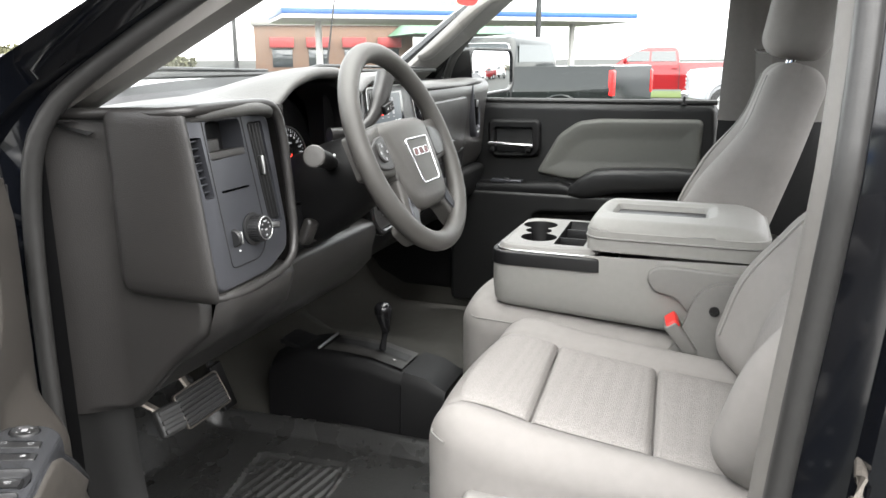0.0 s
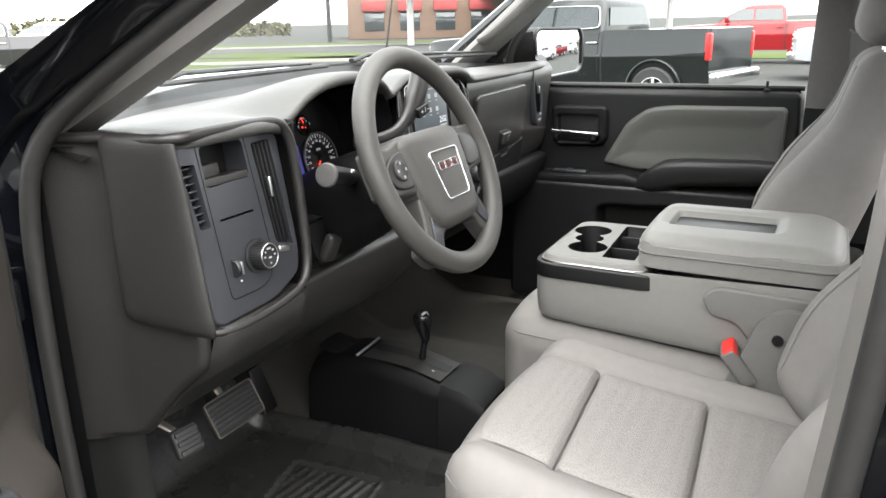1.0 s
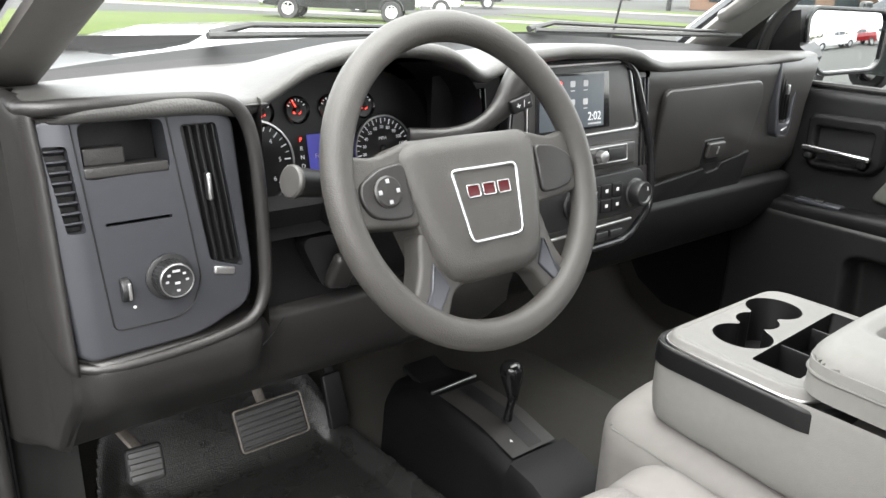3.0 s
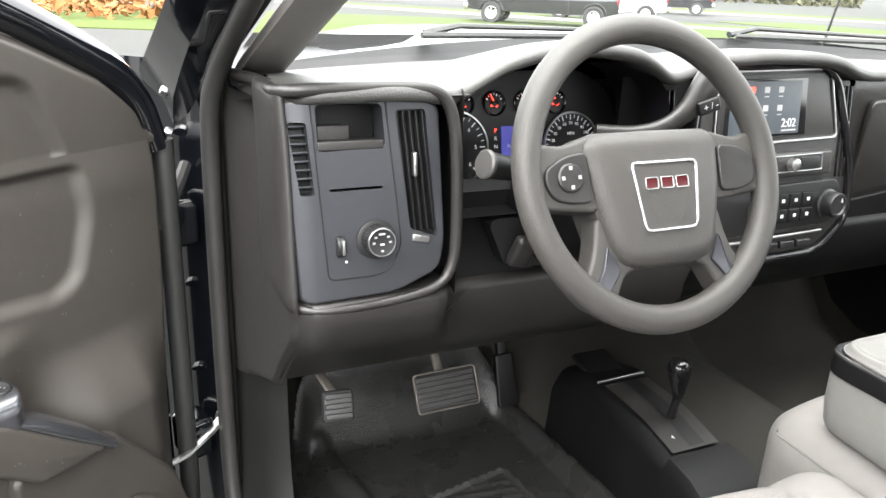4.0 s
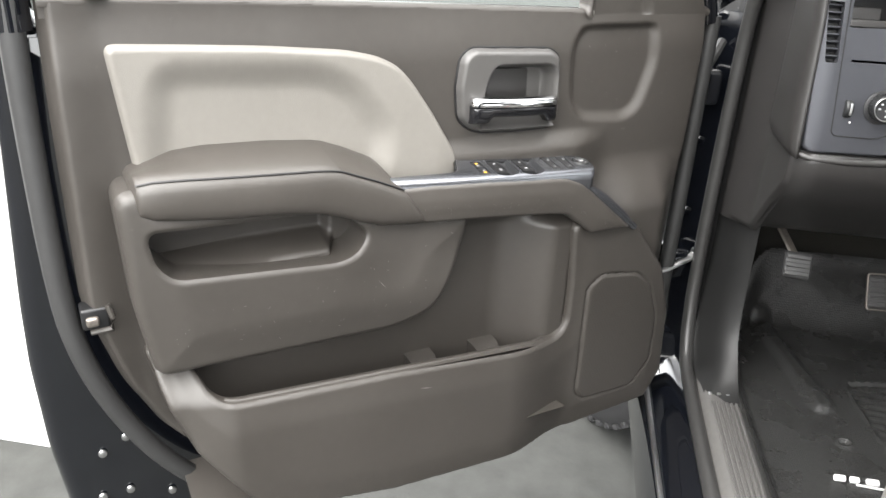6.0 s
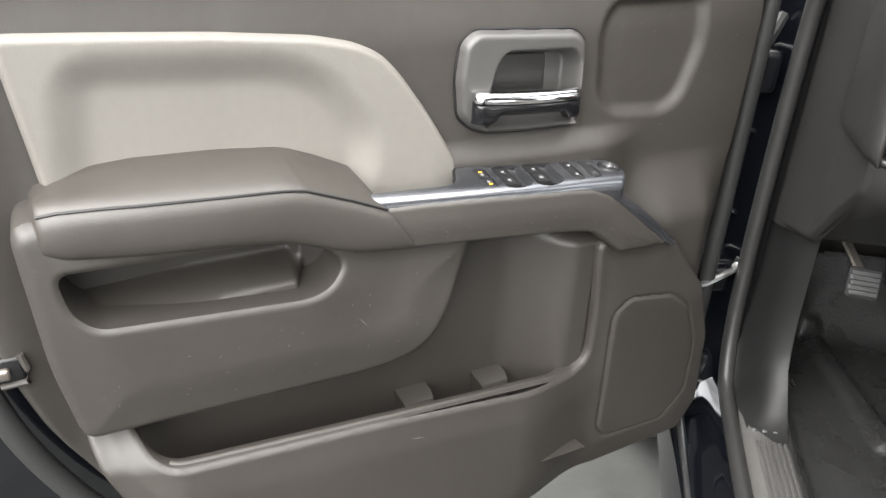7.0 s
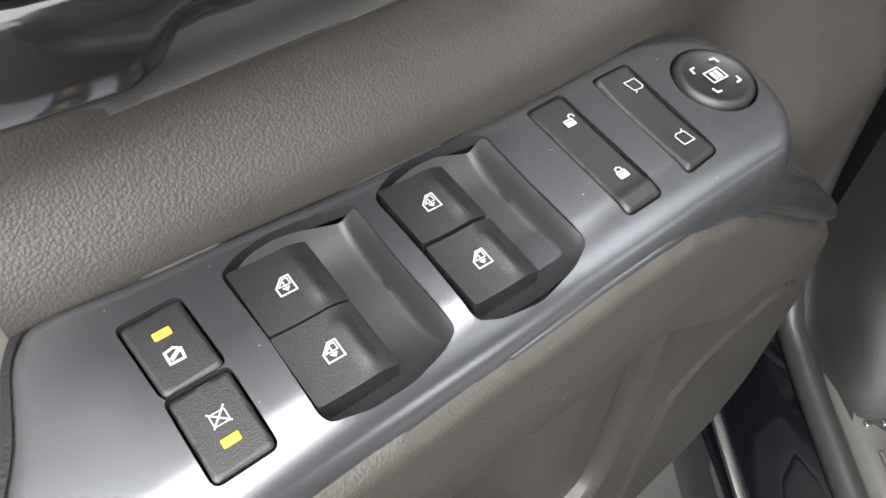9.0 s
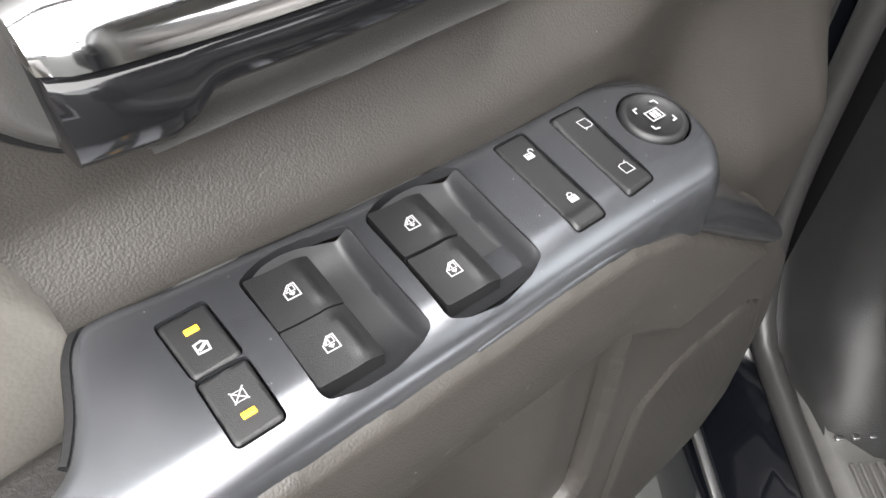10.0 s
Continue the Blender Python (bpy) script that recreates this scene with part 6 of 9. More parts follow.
# ---- pedals ----
brake = thing("brake_pedal", "worn ribbed rubber brake pedal", "pedal")
BP = basis((-0.456, 0.312, 0.810), (1, -0.10, 0.08), (0.0, 0.50, 1))
g = Geo()
g.add(*rbox((0.128, 0.078, 0.020), 0.010, 4, 4, m=BP))
g.make("pad", PEDAL, brake, "", 60)
for k in range(7):
    g = Geo()
    g.add(*rbox((0.118, 0.0045, 0.006), 0.002, 2, 1, m=BP @ Matrix.Translation((0, -0.030 + k * 0.010, 0.011))))
    g.make("rib", PEDAL, brake)
g = Geo()
g.add(*ring_slab(rounded([(-0.064, -0.039), (0.064, -0.039), (0.064, 0.039), (-0.064, 0.039)], 0.008), rounded([(-0.061, -0.036), (0.061, -0.036), (0.061, 0.036), (-0.061, 0.036)], 0.006), 0.004, 0.011, 0.001), m=BP)
g.make("pad_edge", STEEL, brake)
g = Geo()
g.add(*tube([(-0.46, 0.33, 0.83), (-0.47, 0.40, 0.93), (-0.475, 0.46, 1.05)], 0.010, 8, flat=0.5))
g.make("arm", STEEL, brake)
park = thing("parking_brake_pedal", "small worn parking brake pedal", "pedal")
PB = basis((-0.718, 0.165, 0.913), (1, -0.12, 0.0), (0.05, 0.45, 1))
g = Geo()
g.add(*rbox((0.050, 0.050, 0.018), 0.006, 3, 3, m=PB))
g.make("pad", PEDAL, park)
for k in range(3):
    g = Geo()
    g.add(*rbox((0.044, 0.009, 0.008), 0.002, 2, 1, m=PB @ Matrix.Translation((0, -0.016 + k * 0.016, 0.009))))
    g.make("rib", PEDAL, park)
g = Geo()
g.add(*tube([(-0.72, 0.18, 0.925), (-0.745, 0.24, 0.965), (-0.77, 0.33, 1.02)], 0.009, 8, flat=0.5))
g.make("arm", STEEL, park)
accel = thing("accelerator_pedal", "long black accelerator pedal", "pedal")
g = Geo()
g.add(*slab(rounded([(-0.024, -0.055), (0.024, -0.055), (0.022, 0.06), (-0.020, 0.06)], 0.006), -0.006, 0.006, 0.004), m=basis((-0.272, 0.395, 0.748), (1, 0, 0.04), (0.0, 0.35, 1)))
g.make("pad", BLACK, accel)
g = Geo()
g.add(*tube([(-0.272, 0.42, 0.79), (-0.272, 0.46, 0.90), (-0.272, 0.52, 1.02)], 0.012, 8, flat=0.6))
g.make("arm", BLACK, accel)

# ---- driver's door, open; local axes: u from the hinge to the latch, n towards the cab, z up ----
DA = radians(38)
DM = Matrix(((-math.cos(DA), math.sin(DA), 0, -0.93), (-math.sin(DA), -math.cos(DA), 0, 0.20), (0, 0, 1, 0), (0, 0, 0, 1)))
door = thing("driver_door", "open black driver's door with dark trim and grey insert", "car door", m=DM)


def uz(outline, n0, n1, r=0.003, seg=4):
    """A plate with its outline in (u, z) and its thickness along n."""
    v, f = slab(outline, n0, n1, r, seg)
    return [(a, c, b) for a, b, c in v], f


TRIM_OUT = rounded([(1.063, 1.45), (1.068, 1.25), (1.070, 1.02), (1.062, 0.985), (1.034, 0.882), (0.985, 0.775), (0.905, 0.692), (0.80, 0.658), (0.668, 0.634), (0.28, 0.612), (0.10, 0.622), (0.062, 0.680), (0.058, 0.80), (0.060, 0.931), (0.040, 1.148), (0.036, 1.40)], 0.03, 5)
MID = rounded([(1.020, 1.190), (1.012, 1.02), (0.996, 0.926), (0.956, 0.926), (0.650, 0.921), (0.588, 0.938), (0.549, 0.998), (0.529, 1.058), (0.524, 1.085), (0.66, 1.10), (0.95, 1.18)], 0.030, 6)
POCKET = rounded([(1.004, 0.944), (0.960, 0.944), (0.944, 0.906), (0.935, 0.887), (0.918, 0.875), (0.895, 0.871), (0.657, 0.856), (0.385, 0.830), (0.350, 0.829), (0.330, 0.838), (0.322, 0.858), (0.322, 0.92), (0.332, 1.030), (0.322, 1.040), (0.300, 1.0285), (0.196, 1.0205), (0.113, 0.920), (0.080, 0.82), (0.070, 0.684), (0.100, 0.630), (0.28, 0.620), (0.668, 0.642), (0.80, 0.666), (0.89, 0.704), (0.955, 0.79), (0.985, 0.87)], 0.009, 4)
PULL = rounded([(0.990, 1.135), (0.982, 1.088), (0.962, 1.067), (0.746, 1.052), (0.716, 1.060), (0.697, 1.085), (0.735, 1.125)], 0.02, 5)
HB = rounded([(0.525, 1.306), (0.508, 1.320), (0.368, 1.314), (0.350, 1.302), (0.344, 1.215), (0.356, 1.187), (0.420, 1.187), (0.486, 1.190), (0.508, 1.199), (0.525, 1.216), (0.530, 1.262)], 0.010, 6)
RECESS = rounded([(0.300, 1.344), (0.320, 1.31), (0.313, 1.226), (0.291, 1.199), (0.203, 1.192), (0.174, 1.210), (0.152, 1.284), (0.158, 1.346)], 0.02, 5)
SPK = rounded([(0.289, 0.914), (0.262, 0.936), (0.180, 0.924), (0.142, 0.894), (0.112, 0.820), (0.110, 0.725), (0.152, 0.674), (0.268, 0.676), (0.286, 0.700)], 0.011, 5)

INS = rounded([(1.003, 1.346), (0.918, 1.341), (0.814, 1.334), (0.702, 1.324), (0.655, 1.314), (0.623, 1.299), (0.600, 1.275), (0.566, 1.228), (0.524, 1.160), (0.526, 1.110), (0.70, 1.090), (0.981, 1.150)], 0.014, 6)
INS_HOLE = inset(INS if area2(INS) > 0 else INS[::-1], 0.010)


def base_n(u):
    """Plan curve of the upper trim."""
    return np.interp(u, [0.0, 0.28, 0.34, 0.42, 0.51, 0.57, 0.66, 0.80, 1.03, 1.10], [0.012, 0.006, 0.002, 0.0, -0.003, -0.006, -0.009, -0.010, 0.006, 0.012])


def belt_z(u):
    return 1.368 + (u - 0.30) * 0.042


def door_depth(Ug, Z):
    """The back wall of the trim: the upper panel and the deep wall behind the pocket."""
    dt = sdist(Ug, Z, TRIM_OUT)
    h = base_n(Ug) - 0.008 * ease((Z - 1.30) / 0.08) + 0.010 * ease((Ug - 1.0) / 0.05)
    h = h + 0.045 * ease((1.13 - Z) / 0.10) * ease((0.30 - Ug) / 0.12) * ease((Ug - 0.05) / 0.08)
    h = h - 0.011 * inner(sdist(Ug, Z, RECESS), 0.010) * ease((1.348 - Z) / 0.01)
    flare = np.interp(Ug, [0.23, 0.29, 0.33, 0.365, 0.41, 0.446, 0.476, 0.525, 0.60], [0.020, 0.0235, 0.0225, 0.0222, 0.0196, 0.0172, 0.0140, 0.0095, 0.0095])
    h = h + (flare - h) * ease((1.184 - Z) / 0.030) * ease((Ug - 0.22) / 0.10) * ease((0.60 - Ug) / 0.03)
    side_wall = 0.063 * ease((0.450 - Ug) / 0.095) ** 1.3
    h = h + (np.maximum(-0.026, side_wall) - h) * ease((1.062 - Z) / 0.03) * ease((Ug - 0.30) / 0.03) * ease((1.0 - Ug) / 0.03)
    h = h - 0.035 * ease((dt + 0.014) / 0.016)
    return h


v, f = field(0.02, 1.078, 0.584, 1.40, 0.0035, door_depth, lambda Ug, Z: Z < np.where(Ug > 0.30, belt_z(Ug) - 0.004, 1.3585), snap=TRIM_OUT, holes=[HB, INS_HOLE])
g = Geo()
g.add(v, f)
g.make("trim_panel", TRIM, door, "dark warm-grey moulded door trim", 75)


def mid_depth(Ug, Z):
    m = sdist(Ug, Z, MID)
    q = np.clip((m + 0.014) / 0.014, 0, 1)
    h = 0.076 + 0.008 * ease(-m / 0.07) - 0.015 * ease((Z - 0.95) / 0.10) * ease((0.74 - Ug) / 0.12)
    h = h - 0.016 * (1 - np.sqrt(np.clip(1 - q * q, 0, 1)))
    d = sdist(Ug, Z, PULL)
    return h - 0.004 * np.clip(1 - d / 0.007, 0, 1) ** 2


def pull_depth(Ug, Z):
    return -0.006 + 0.058 * ease((1.078 - Z) / 0.020) * ease((Ug - 0.73) / 0.02) + 0.020 * ease((0.745 - Ug) / 0.012)


v, f = field(0.518, 1.026, 0.918, 1.20, 0.0026, mid_depth, snap=MID, holes=[PULL])
g = Geo()
g.add(v, f)
k = np.array(PULL)
g.add(*loft([[(a, float(n), b) for (a, b), n in zip(PULL, mid_depth(k[:, 0], k[:, 1]))], [(a, float(n) - 0.003, b) for (a, b), n in zip(PULL, mid_depth(k[:, 0], k[:, 1]))], [(a, float(n), b) for (a, b), n in zip(PULL, pull_depth(k[:, 0], k[:, 1]))]], True, False))
v, f = field(0.690, 0.995, 1.045, 1.14, 0.003, pull_depth, snap=PULL)
g.add(v, f)
o = MID if area2(MID) > 0 else MID[::-1]
k = np.array(o)
rim = [(a, float(n), b) for (a, b), n in zip(o, mid_depth(k[:, 0], k[:, 1]))]
g.add(*loft([rim, [(a, -0.01, b) for a, n, b in rim]], True, False))
g.make("bolster_panel", TRIM, door, "dark trim panel below the armrest with a pull pocket", 60)


def pocket_depth(Ug, Z):
    d = sdist(Ug, Z, POCKET)
    q = np.clip((d + 0.006) / 0.006, 0, 1)
    h = 0.072 + 0.038 * ease((Ug - 0.30) / 0.16) * (1 - 0.25 * np.clip((Z - 0.66) / 0.19, 0, 1.2))
    h = h + 0.004 * ease(-d / 0.05) - 0.045 * ease((Z - 0.87) / 0.07) * ease((Ug - 0.89) / 0.06) - 0.025 * ease((Ug - 0.90) / 0.08)
    h = h - 0.006 * (1 - np.sqrt(np.clip(1 - q * q, 0, 1)))
    s = sdist(Ug, Z, SPK)
    return h - 0.0060 * inner(np.abs(s) - 0.0010, 0.0030) + 0.0015 * inner(s, 0.005)


v, f = field(0.065, 1.010, 0.614, 1.036, 0.0028, pocket_depth, snap=POCKET)
g = Geo()
g.add(v, f)
o = POCKET if area2(POCKET) > 0 else POCKET[::-1]
k = np.array(o)
rim = [(a, float(n), b) for (a, b), n in zip(o, pocket_depth(k[:, 0], k[:, 1]))]
back = []
for (a, n, b), (a2, b2) in zip(rim, inset(o, -0.002)):
    back.append((a2, n - 0.007, b2))
g.add(*loft([rim, back, [(a, max(-0.01, n - 0.018) if (b > 0.80 and a > 0.345) else -0.01, b) for a, n, b in rim]], True, False))
bead = [(a, n - 0.009, b - 0.0025) for a, n, b in rim if b > 0.80 and 0.352 < a < 0.95 and b < 0.95]
bead.sort()
bead = [p for p in bead if p[2] < 0.875 and p[0] > 0.375]
g.add(*tube(bead, 0.0062, 10, up=(0, 1, 0)))
pocket = g.make("map_pocket", TRIM, door, "dark moulded lower door pocket", 60)
g = Geo()
g.add(*loft([[(u, -0.03, 0.70), (u, 0.05, 0.69), (u, 0.105, 0.70)] for u in np.linspace(0.33, 0.97, 12)], closed=False))
g.make("pocket_floor", TRIM, pocket, "", 70)
# dots of the speaker cover
g = Geo()
for i in range(36):
    for j in range(52):
        u, z = 0.10 + 0.0062 * i + (0.0031 if j % 2 else 0), 0.65 + 0.0054 * j
        if sdist(np.array([u]), np.array([z]), SPK)[0] < -0.008:
            n = float(pocket_depth(np.array([u]), np.array([z]))[0])
            g.add([(u - 0.0011, n + 0.0005, z), (u, n + 0.0005, z - 0.0011), (u + 0.0011, n + 0.0005, z), (u, n + 0.0005, z + 0.0011)], [(0, 1, 2, 3)])
g.make("speaker_holes", BLACK, pocket)

# light insert
INS_IN = rounded([(0.945, 1.308), (0.735, 1.294), (0.690, 1.272), (0.640, 1.205), (0.655, 1.14), (0.96, 1.18)], 0.03, 6)


def ins_depth(Ug, Z):
    d = sdist(Ug, Z, INS)
    q = np.clip((d + 0.006) / 0.006, 0, 1)
    return base_n(Ug) + 0.014 - 0.012 * q ** 2 + 0.006 * ease((1.250 - Z) / 0.17) * ease((Ug - 0.528) / 0.035) * ease((0.80 - Ug) / 0.1) + 0.006 * ease((Ug - 0.98) / 0.06) - 0.014 * inner(sdist(Ug, Z, INS_IN), 0.024)


v, f = field(0.51, 1.06, 1.06, 1.362, 0.003, ins_depth, snap=INS)
g = Geo()
g.add(v, f)
g.make("insert", INSERT, door, "light grey vinyl door insert", 70)

# armrest: a padded roll, swept along u
secs = []
ARU = [0.999, 0.993, 0.975, 0.94, 0.90, 0.82, 0.77, 0.74, 0.715, 0.69, 0.658, 0.629]
ART = [1.190, 1.197, 1.203, 1.209, 1.211, 1.207, 1.203, 1.202, 1.201, 1.198, 1.187, 1.168]
ARF = [1.180, 1.193, 1.197, 1.197, 1.195, 1.190, 1.187, 1.185, 1.182, 1.174, 1.160, 1.141]
ARB = [1.160, 1.152, 1.148, 1.145, 1.141, 1.135, 1.127, 1.118, 1.106, 1.096, 1.090, 1.086]
ARN = [0.066, 0.082, 0.088, 0.092, 0.094, 0.092, 0.090, 0.089, 0.088, 0.086, 0.084, 0.081]


def lean(u, z):
    """The front end of the armrest is cut on a slant."""
    return u + (z - 1.115) * 0.66 * float(ease((0.80 - u) / 0.15))


for u, t, fz, bz, n in zip(ARU, ART, ARF, ARB, ARN):
    row = [(-0.04, t + 0.002), (0.0, t + 0.002), (0.03, t), (n - 0.024, fz + 0.010), (n - 0.010, fz + 0.005), (n - 0.002, fz - 0.004), (n, fz - 0.014), (n, (fz + bz) / 2 - 0.006), (n - 0.003, bz + 0.006), (n - 0.012, bz), (0.0, bz - 0.002), (-0.04, bz - 0.002)]
    secs.append([(lean(u, z), d, z) for d, z in row])
fine = []
for i in range(len(secs) - 1):
    for k in range(4):
        fine.append([tuple(Vector(a).lerp(Vector(b), k / 4)) for a, b in zip(secs[i], secs[i + 1])])
fine.append(secs[-1])
fine.append([(u - 0.0022, n - 0.003 if n > 0.02 else n, 1.12 + (z - 1.12) * 0.95) for u, n, z in secs[-1]])
g = Geo()
g.add(*loft([chaikin(s, 1) for s in fine], True, True))
g.make("armrest", TRIM_PAD, door, "padded dark grey armrest", 60)
g = Geo()
g.add(*tube([(lean(u, fz), n - 0.0065, fz + 0.0025) for u, fz, n in list(zip(ARU, ARF, ARN))[1:]], 0.0014, 6))
g.make("armrest_seam", BLACK, door)

# grab beam in front of the armrest: a band with crisp edges, bent down at its front
BEAM = rounded([(0.690, 1.1450), (0.600, 1.1425), (0.520, 1.1385), (0.440, 1.1330), (0.400, 1.1310), (0.366, 1.1275), (0.337, 1.1160), (0.300, 1.0860), (0.260, 1.053), (0.224, 1.0245), (0.310, 1.0265), (0.326, 1.040), (0.360, 1.0650), (0.390, 1.0700), (0.451, 1.0755), (0.541, 1.0825), (0.620, 1.087), (0.690, 1.091)], 0.004, 4)
BU_ = [0.200, 0.255, 0.300, 0.345, 0.440, 0.560, 0.690]
BN = [0.0885, 0.089, 0.0885, 0.0855, 0.0825, 0.078, 0.070]


def beam_n(u):
    k = 0.02
    return (np.interp(u - k, BU_, BN) + np.interp(u, BU_, BN) + np.interp(u + k, BU_, BN)) / 3


def beam_depth(Ug, Z):
    q = np.clip((sdist(Ug, Z, BEAM) + 0.006) / 0.006, 0, 1)
    return beam_n(Ug) + 0.0025 * ease(-sdist(Ug, Z, BEAM) / 0.026) - 0.006 * (1 - np.sqrt(np.clip(1 - q * q, 0, 1)))


v, f = field(0.210, 0.695, 1.015, 1.145, 0.0022, beam_depth, snap=BEAM)
g = Geo()
g.add(v, f)
o = BEAM if area2(BEAM) > 0 else BEAM[::-1]
k = np.array(o)
rim = [(a, float(n), b) for (a, b), n in zip(o, beam_depth(k[:, 0], k[:, 1]))]
g.add(*loft([rim, [(a, n - 0.012 if b > 1.11 else -0.02, b) for a, n, b in rim]], True, False))
g.make("grab_beam", TRIM_PAD, door, "dark grained grab beam", 60)

# painted cap: the switch plate and the strip behind it in one piece; points are (u, n)
def plate_z(Ug, Nn):
    """The plain top of the switch plate, which leans forwards and inwards."""
    return 1.1462 + 0.05 * (Ug - 0.43) - 0.115 * (Nn - 0.04)


def tight(outline):
    return outline if area2(outline) > 0 else outline[::-1]


CAP_IN = [(u, float(beam_n(u)) - 0.003) for u in np.linspace(0.318, 0.70, 24)]
CAP = rounded([(0.700, 0.050), (0.560, 0.0495), (0.549, 0.046), (0.541, 0.034), (0.534, 0.016), (0.528, 0.0085), (0.518, 0.0085), (0.504, 0.0112), (0.476, 0.0134), (0.446, 0.0166), (0.409, 0.0190), (0.365, 0.0215), (0.344, 0.0215), (0.328, 0.0220), (0.315, 0.0262), (0.304, 0.0330), (0.2995, 0.0457), (0.302, 0.062), (0.309, 0.076)] + CAP_IN, 0.006, 4)
LK = [rounded([(0.5113, 0.0222), (0.4966, 0.0225), (0.4970, 0.0432), (0.5115, 0.0427)], 0.0016), rounded([(0.5117, 0.0440), (0.4972, 0.0448), (0.4986, 0.0658), (0.5130, 0.0653)], 0.0016)]
WELL = [rounded([(0.4856, 0.0230), (0.4815, 0.0210), (0.4760, 0.0195), (0.4690, 0.0192), (0.4619, 0.0200), (0.4461, 0.0239), (0.4478, 0.0429), (0.4488, 0.0678), (0.4547, 0.0702), (0.4657, 0.0717), (0.4774, 0.0710), (0.4866, 0.0684), (0.4878, 0.0658), (0.4860, 0.0439)], 0.0025),
        rounded([(0.4408, 0.0254), (0.4360, 0.0228), (0.4308, 0.0210), (0.4225, 0.0202), (0.4143, 0.0206), (0.3998, 0.0248), (0.4015, 0.0453), (0.4027, 0.0692), (0.4107, 0.0724), (0.4249, 0.0742), (0.4374, 0.0720), (0.4428, 0.0692), (0.4434, 0.0670), (0.4416, 0.0465)], 0.0025)]
DL = rounded([(0.3828, 0.0260), (0.3684, 0.0264), (0.3721, 0.0703), (0.3862, 0.0698)], 0.0016)
MI = rounded([(0.3550, 0.0278), (0.3395, 0.0284), (0.3446, 0.0696), (0.3590, 0.0700)], 0.0016)
JOY = (0.3190, 0.0497)


def cap_z(Ug, Nn):
    """The plate with its rolled inner edge and the small radius all round."""
    no = beam_n(Ug) - 0.003
    q = np.clip((Nn - (no - 0.019)) / 0.019, 0, 1)
    e = np.clip((sdist(Ug, Nn, CAP) + 0.0045) / 0.0045, 0, 1)
    return plate_z(Ug, Nn) - 0.0125 * (1 - np.sqrt(1 - 0.98 * q ** 2)) - 0.0040 * (1 - np.sqrt(np.clip(1 - e * e, 0, 1)))


def well_z(Ug, Nn, k):
    """The scoop before a pair of window switches: it falls from its front edge to under the caps."""
    u0 = 0.4461 + 0.06 * (Nn - 0.024) if k == 0 else 0.4000 + 0.06 * (Nn - 0.025)
    return plate_z(Ug, Nn) - 0.0010 - 0.0085 * ease((Ug - u0) / 0.005) * (1 - 0.85 * ((Nn - 0.0455) / 0.027) ** 4)


JOYHOLE = [(JOY[0] + 0.0148 * math.cos(a), JOY[1] + 0.0148 * math.sin(a)) for a in np.linspace(0, 2 * math.pi, 49)[:-1]]
gaps = [inset(tight(o), -0.0007) for o in LK + [DL, MI]] + [JOYHOLE]
v, f = field(0.296, 0.704, 0.004, 0.096, 0.0011, cap_z, snap=CAP, holes=gaps + WELL)
g = Geo()
g.add([(a, c, b) for a, b, c in v], f)
for o in gaps:
    a = np.array(o)
    g.add(*loft([[(x, y, float(z)) for (x, y), z in zip(o, cap_z(a[:, 0], a[:, 1]))], [(x, y, float(z) - 0.012) for (x, y), z in zip(o, cap_z(a[:, 0], a[:, 1]))]], True, False))
a = np.array(CAP)
g.add(*loft([[(x, y, float(z)) for (x, y), z in zip(CAP, cap_z(a[:, 0], a[:, 1]))], [(x, y, 1.104) for x, y in CAP]], True, False))
bezel = g.make("switch_bezel", BEZEL, door, "dark blue-grey metallic switch bezel and strip", 40)
g = Geo()
g.add(*slab(rounded([(0.515, 0.016), (0.517, 0.070), (0.36, 0.074), (0.304, 0.064), (0.304, 0.036), (0.35, 0.024), (0.48, 0.016)], 0.01), 1.116, 1.1265, 0.001))
g.make("switch_base", BLACK, bezel)
for k, o in enumerate(WELL):
    a = np.array(o)
    g = Geo()
    top = cap_z(a[:, 0], a[:, 1])
    g.add(*loft([[(x, y, float(z)) for (x, y), z in zip(o, top)], [(x, y, min(float(z), float(w) - 0.0004)) for (x, y), z, w in zip(o, well_z(a[:, 0], a[:, 1], k), top)]], True, False))
    v, f = field(min(a[:, 0]) - 0.001, max(a[:, 0]) + 0.001, min(a[:, 1]) - 0.001, max(a[:, 1]) + 0.001, 0.0011, lambda U_, N_, k_=k: np.minimum(well_z(U_, N_, k_), plate_z(U_, N_) - 0.0004), snap=o)
    g.add([(x, z, y) for x, y, z in v], f)
    g.make("switch_well", WELLSHADE, bezel, "scooped well, coloured dark for shade", 50)

# the cap's front end, bent down along the beam
crest = smooth_path([(0.440, 1.1300), (0.400, 1.1290), (0.368, 1.1265), (0.337, 1.1155), (0.300, 1.0860), (0.260, 1.0530), (0.223, 1.0240), (0.211, 1.0160)], 2)
secs = []
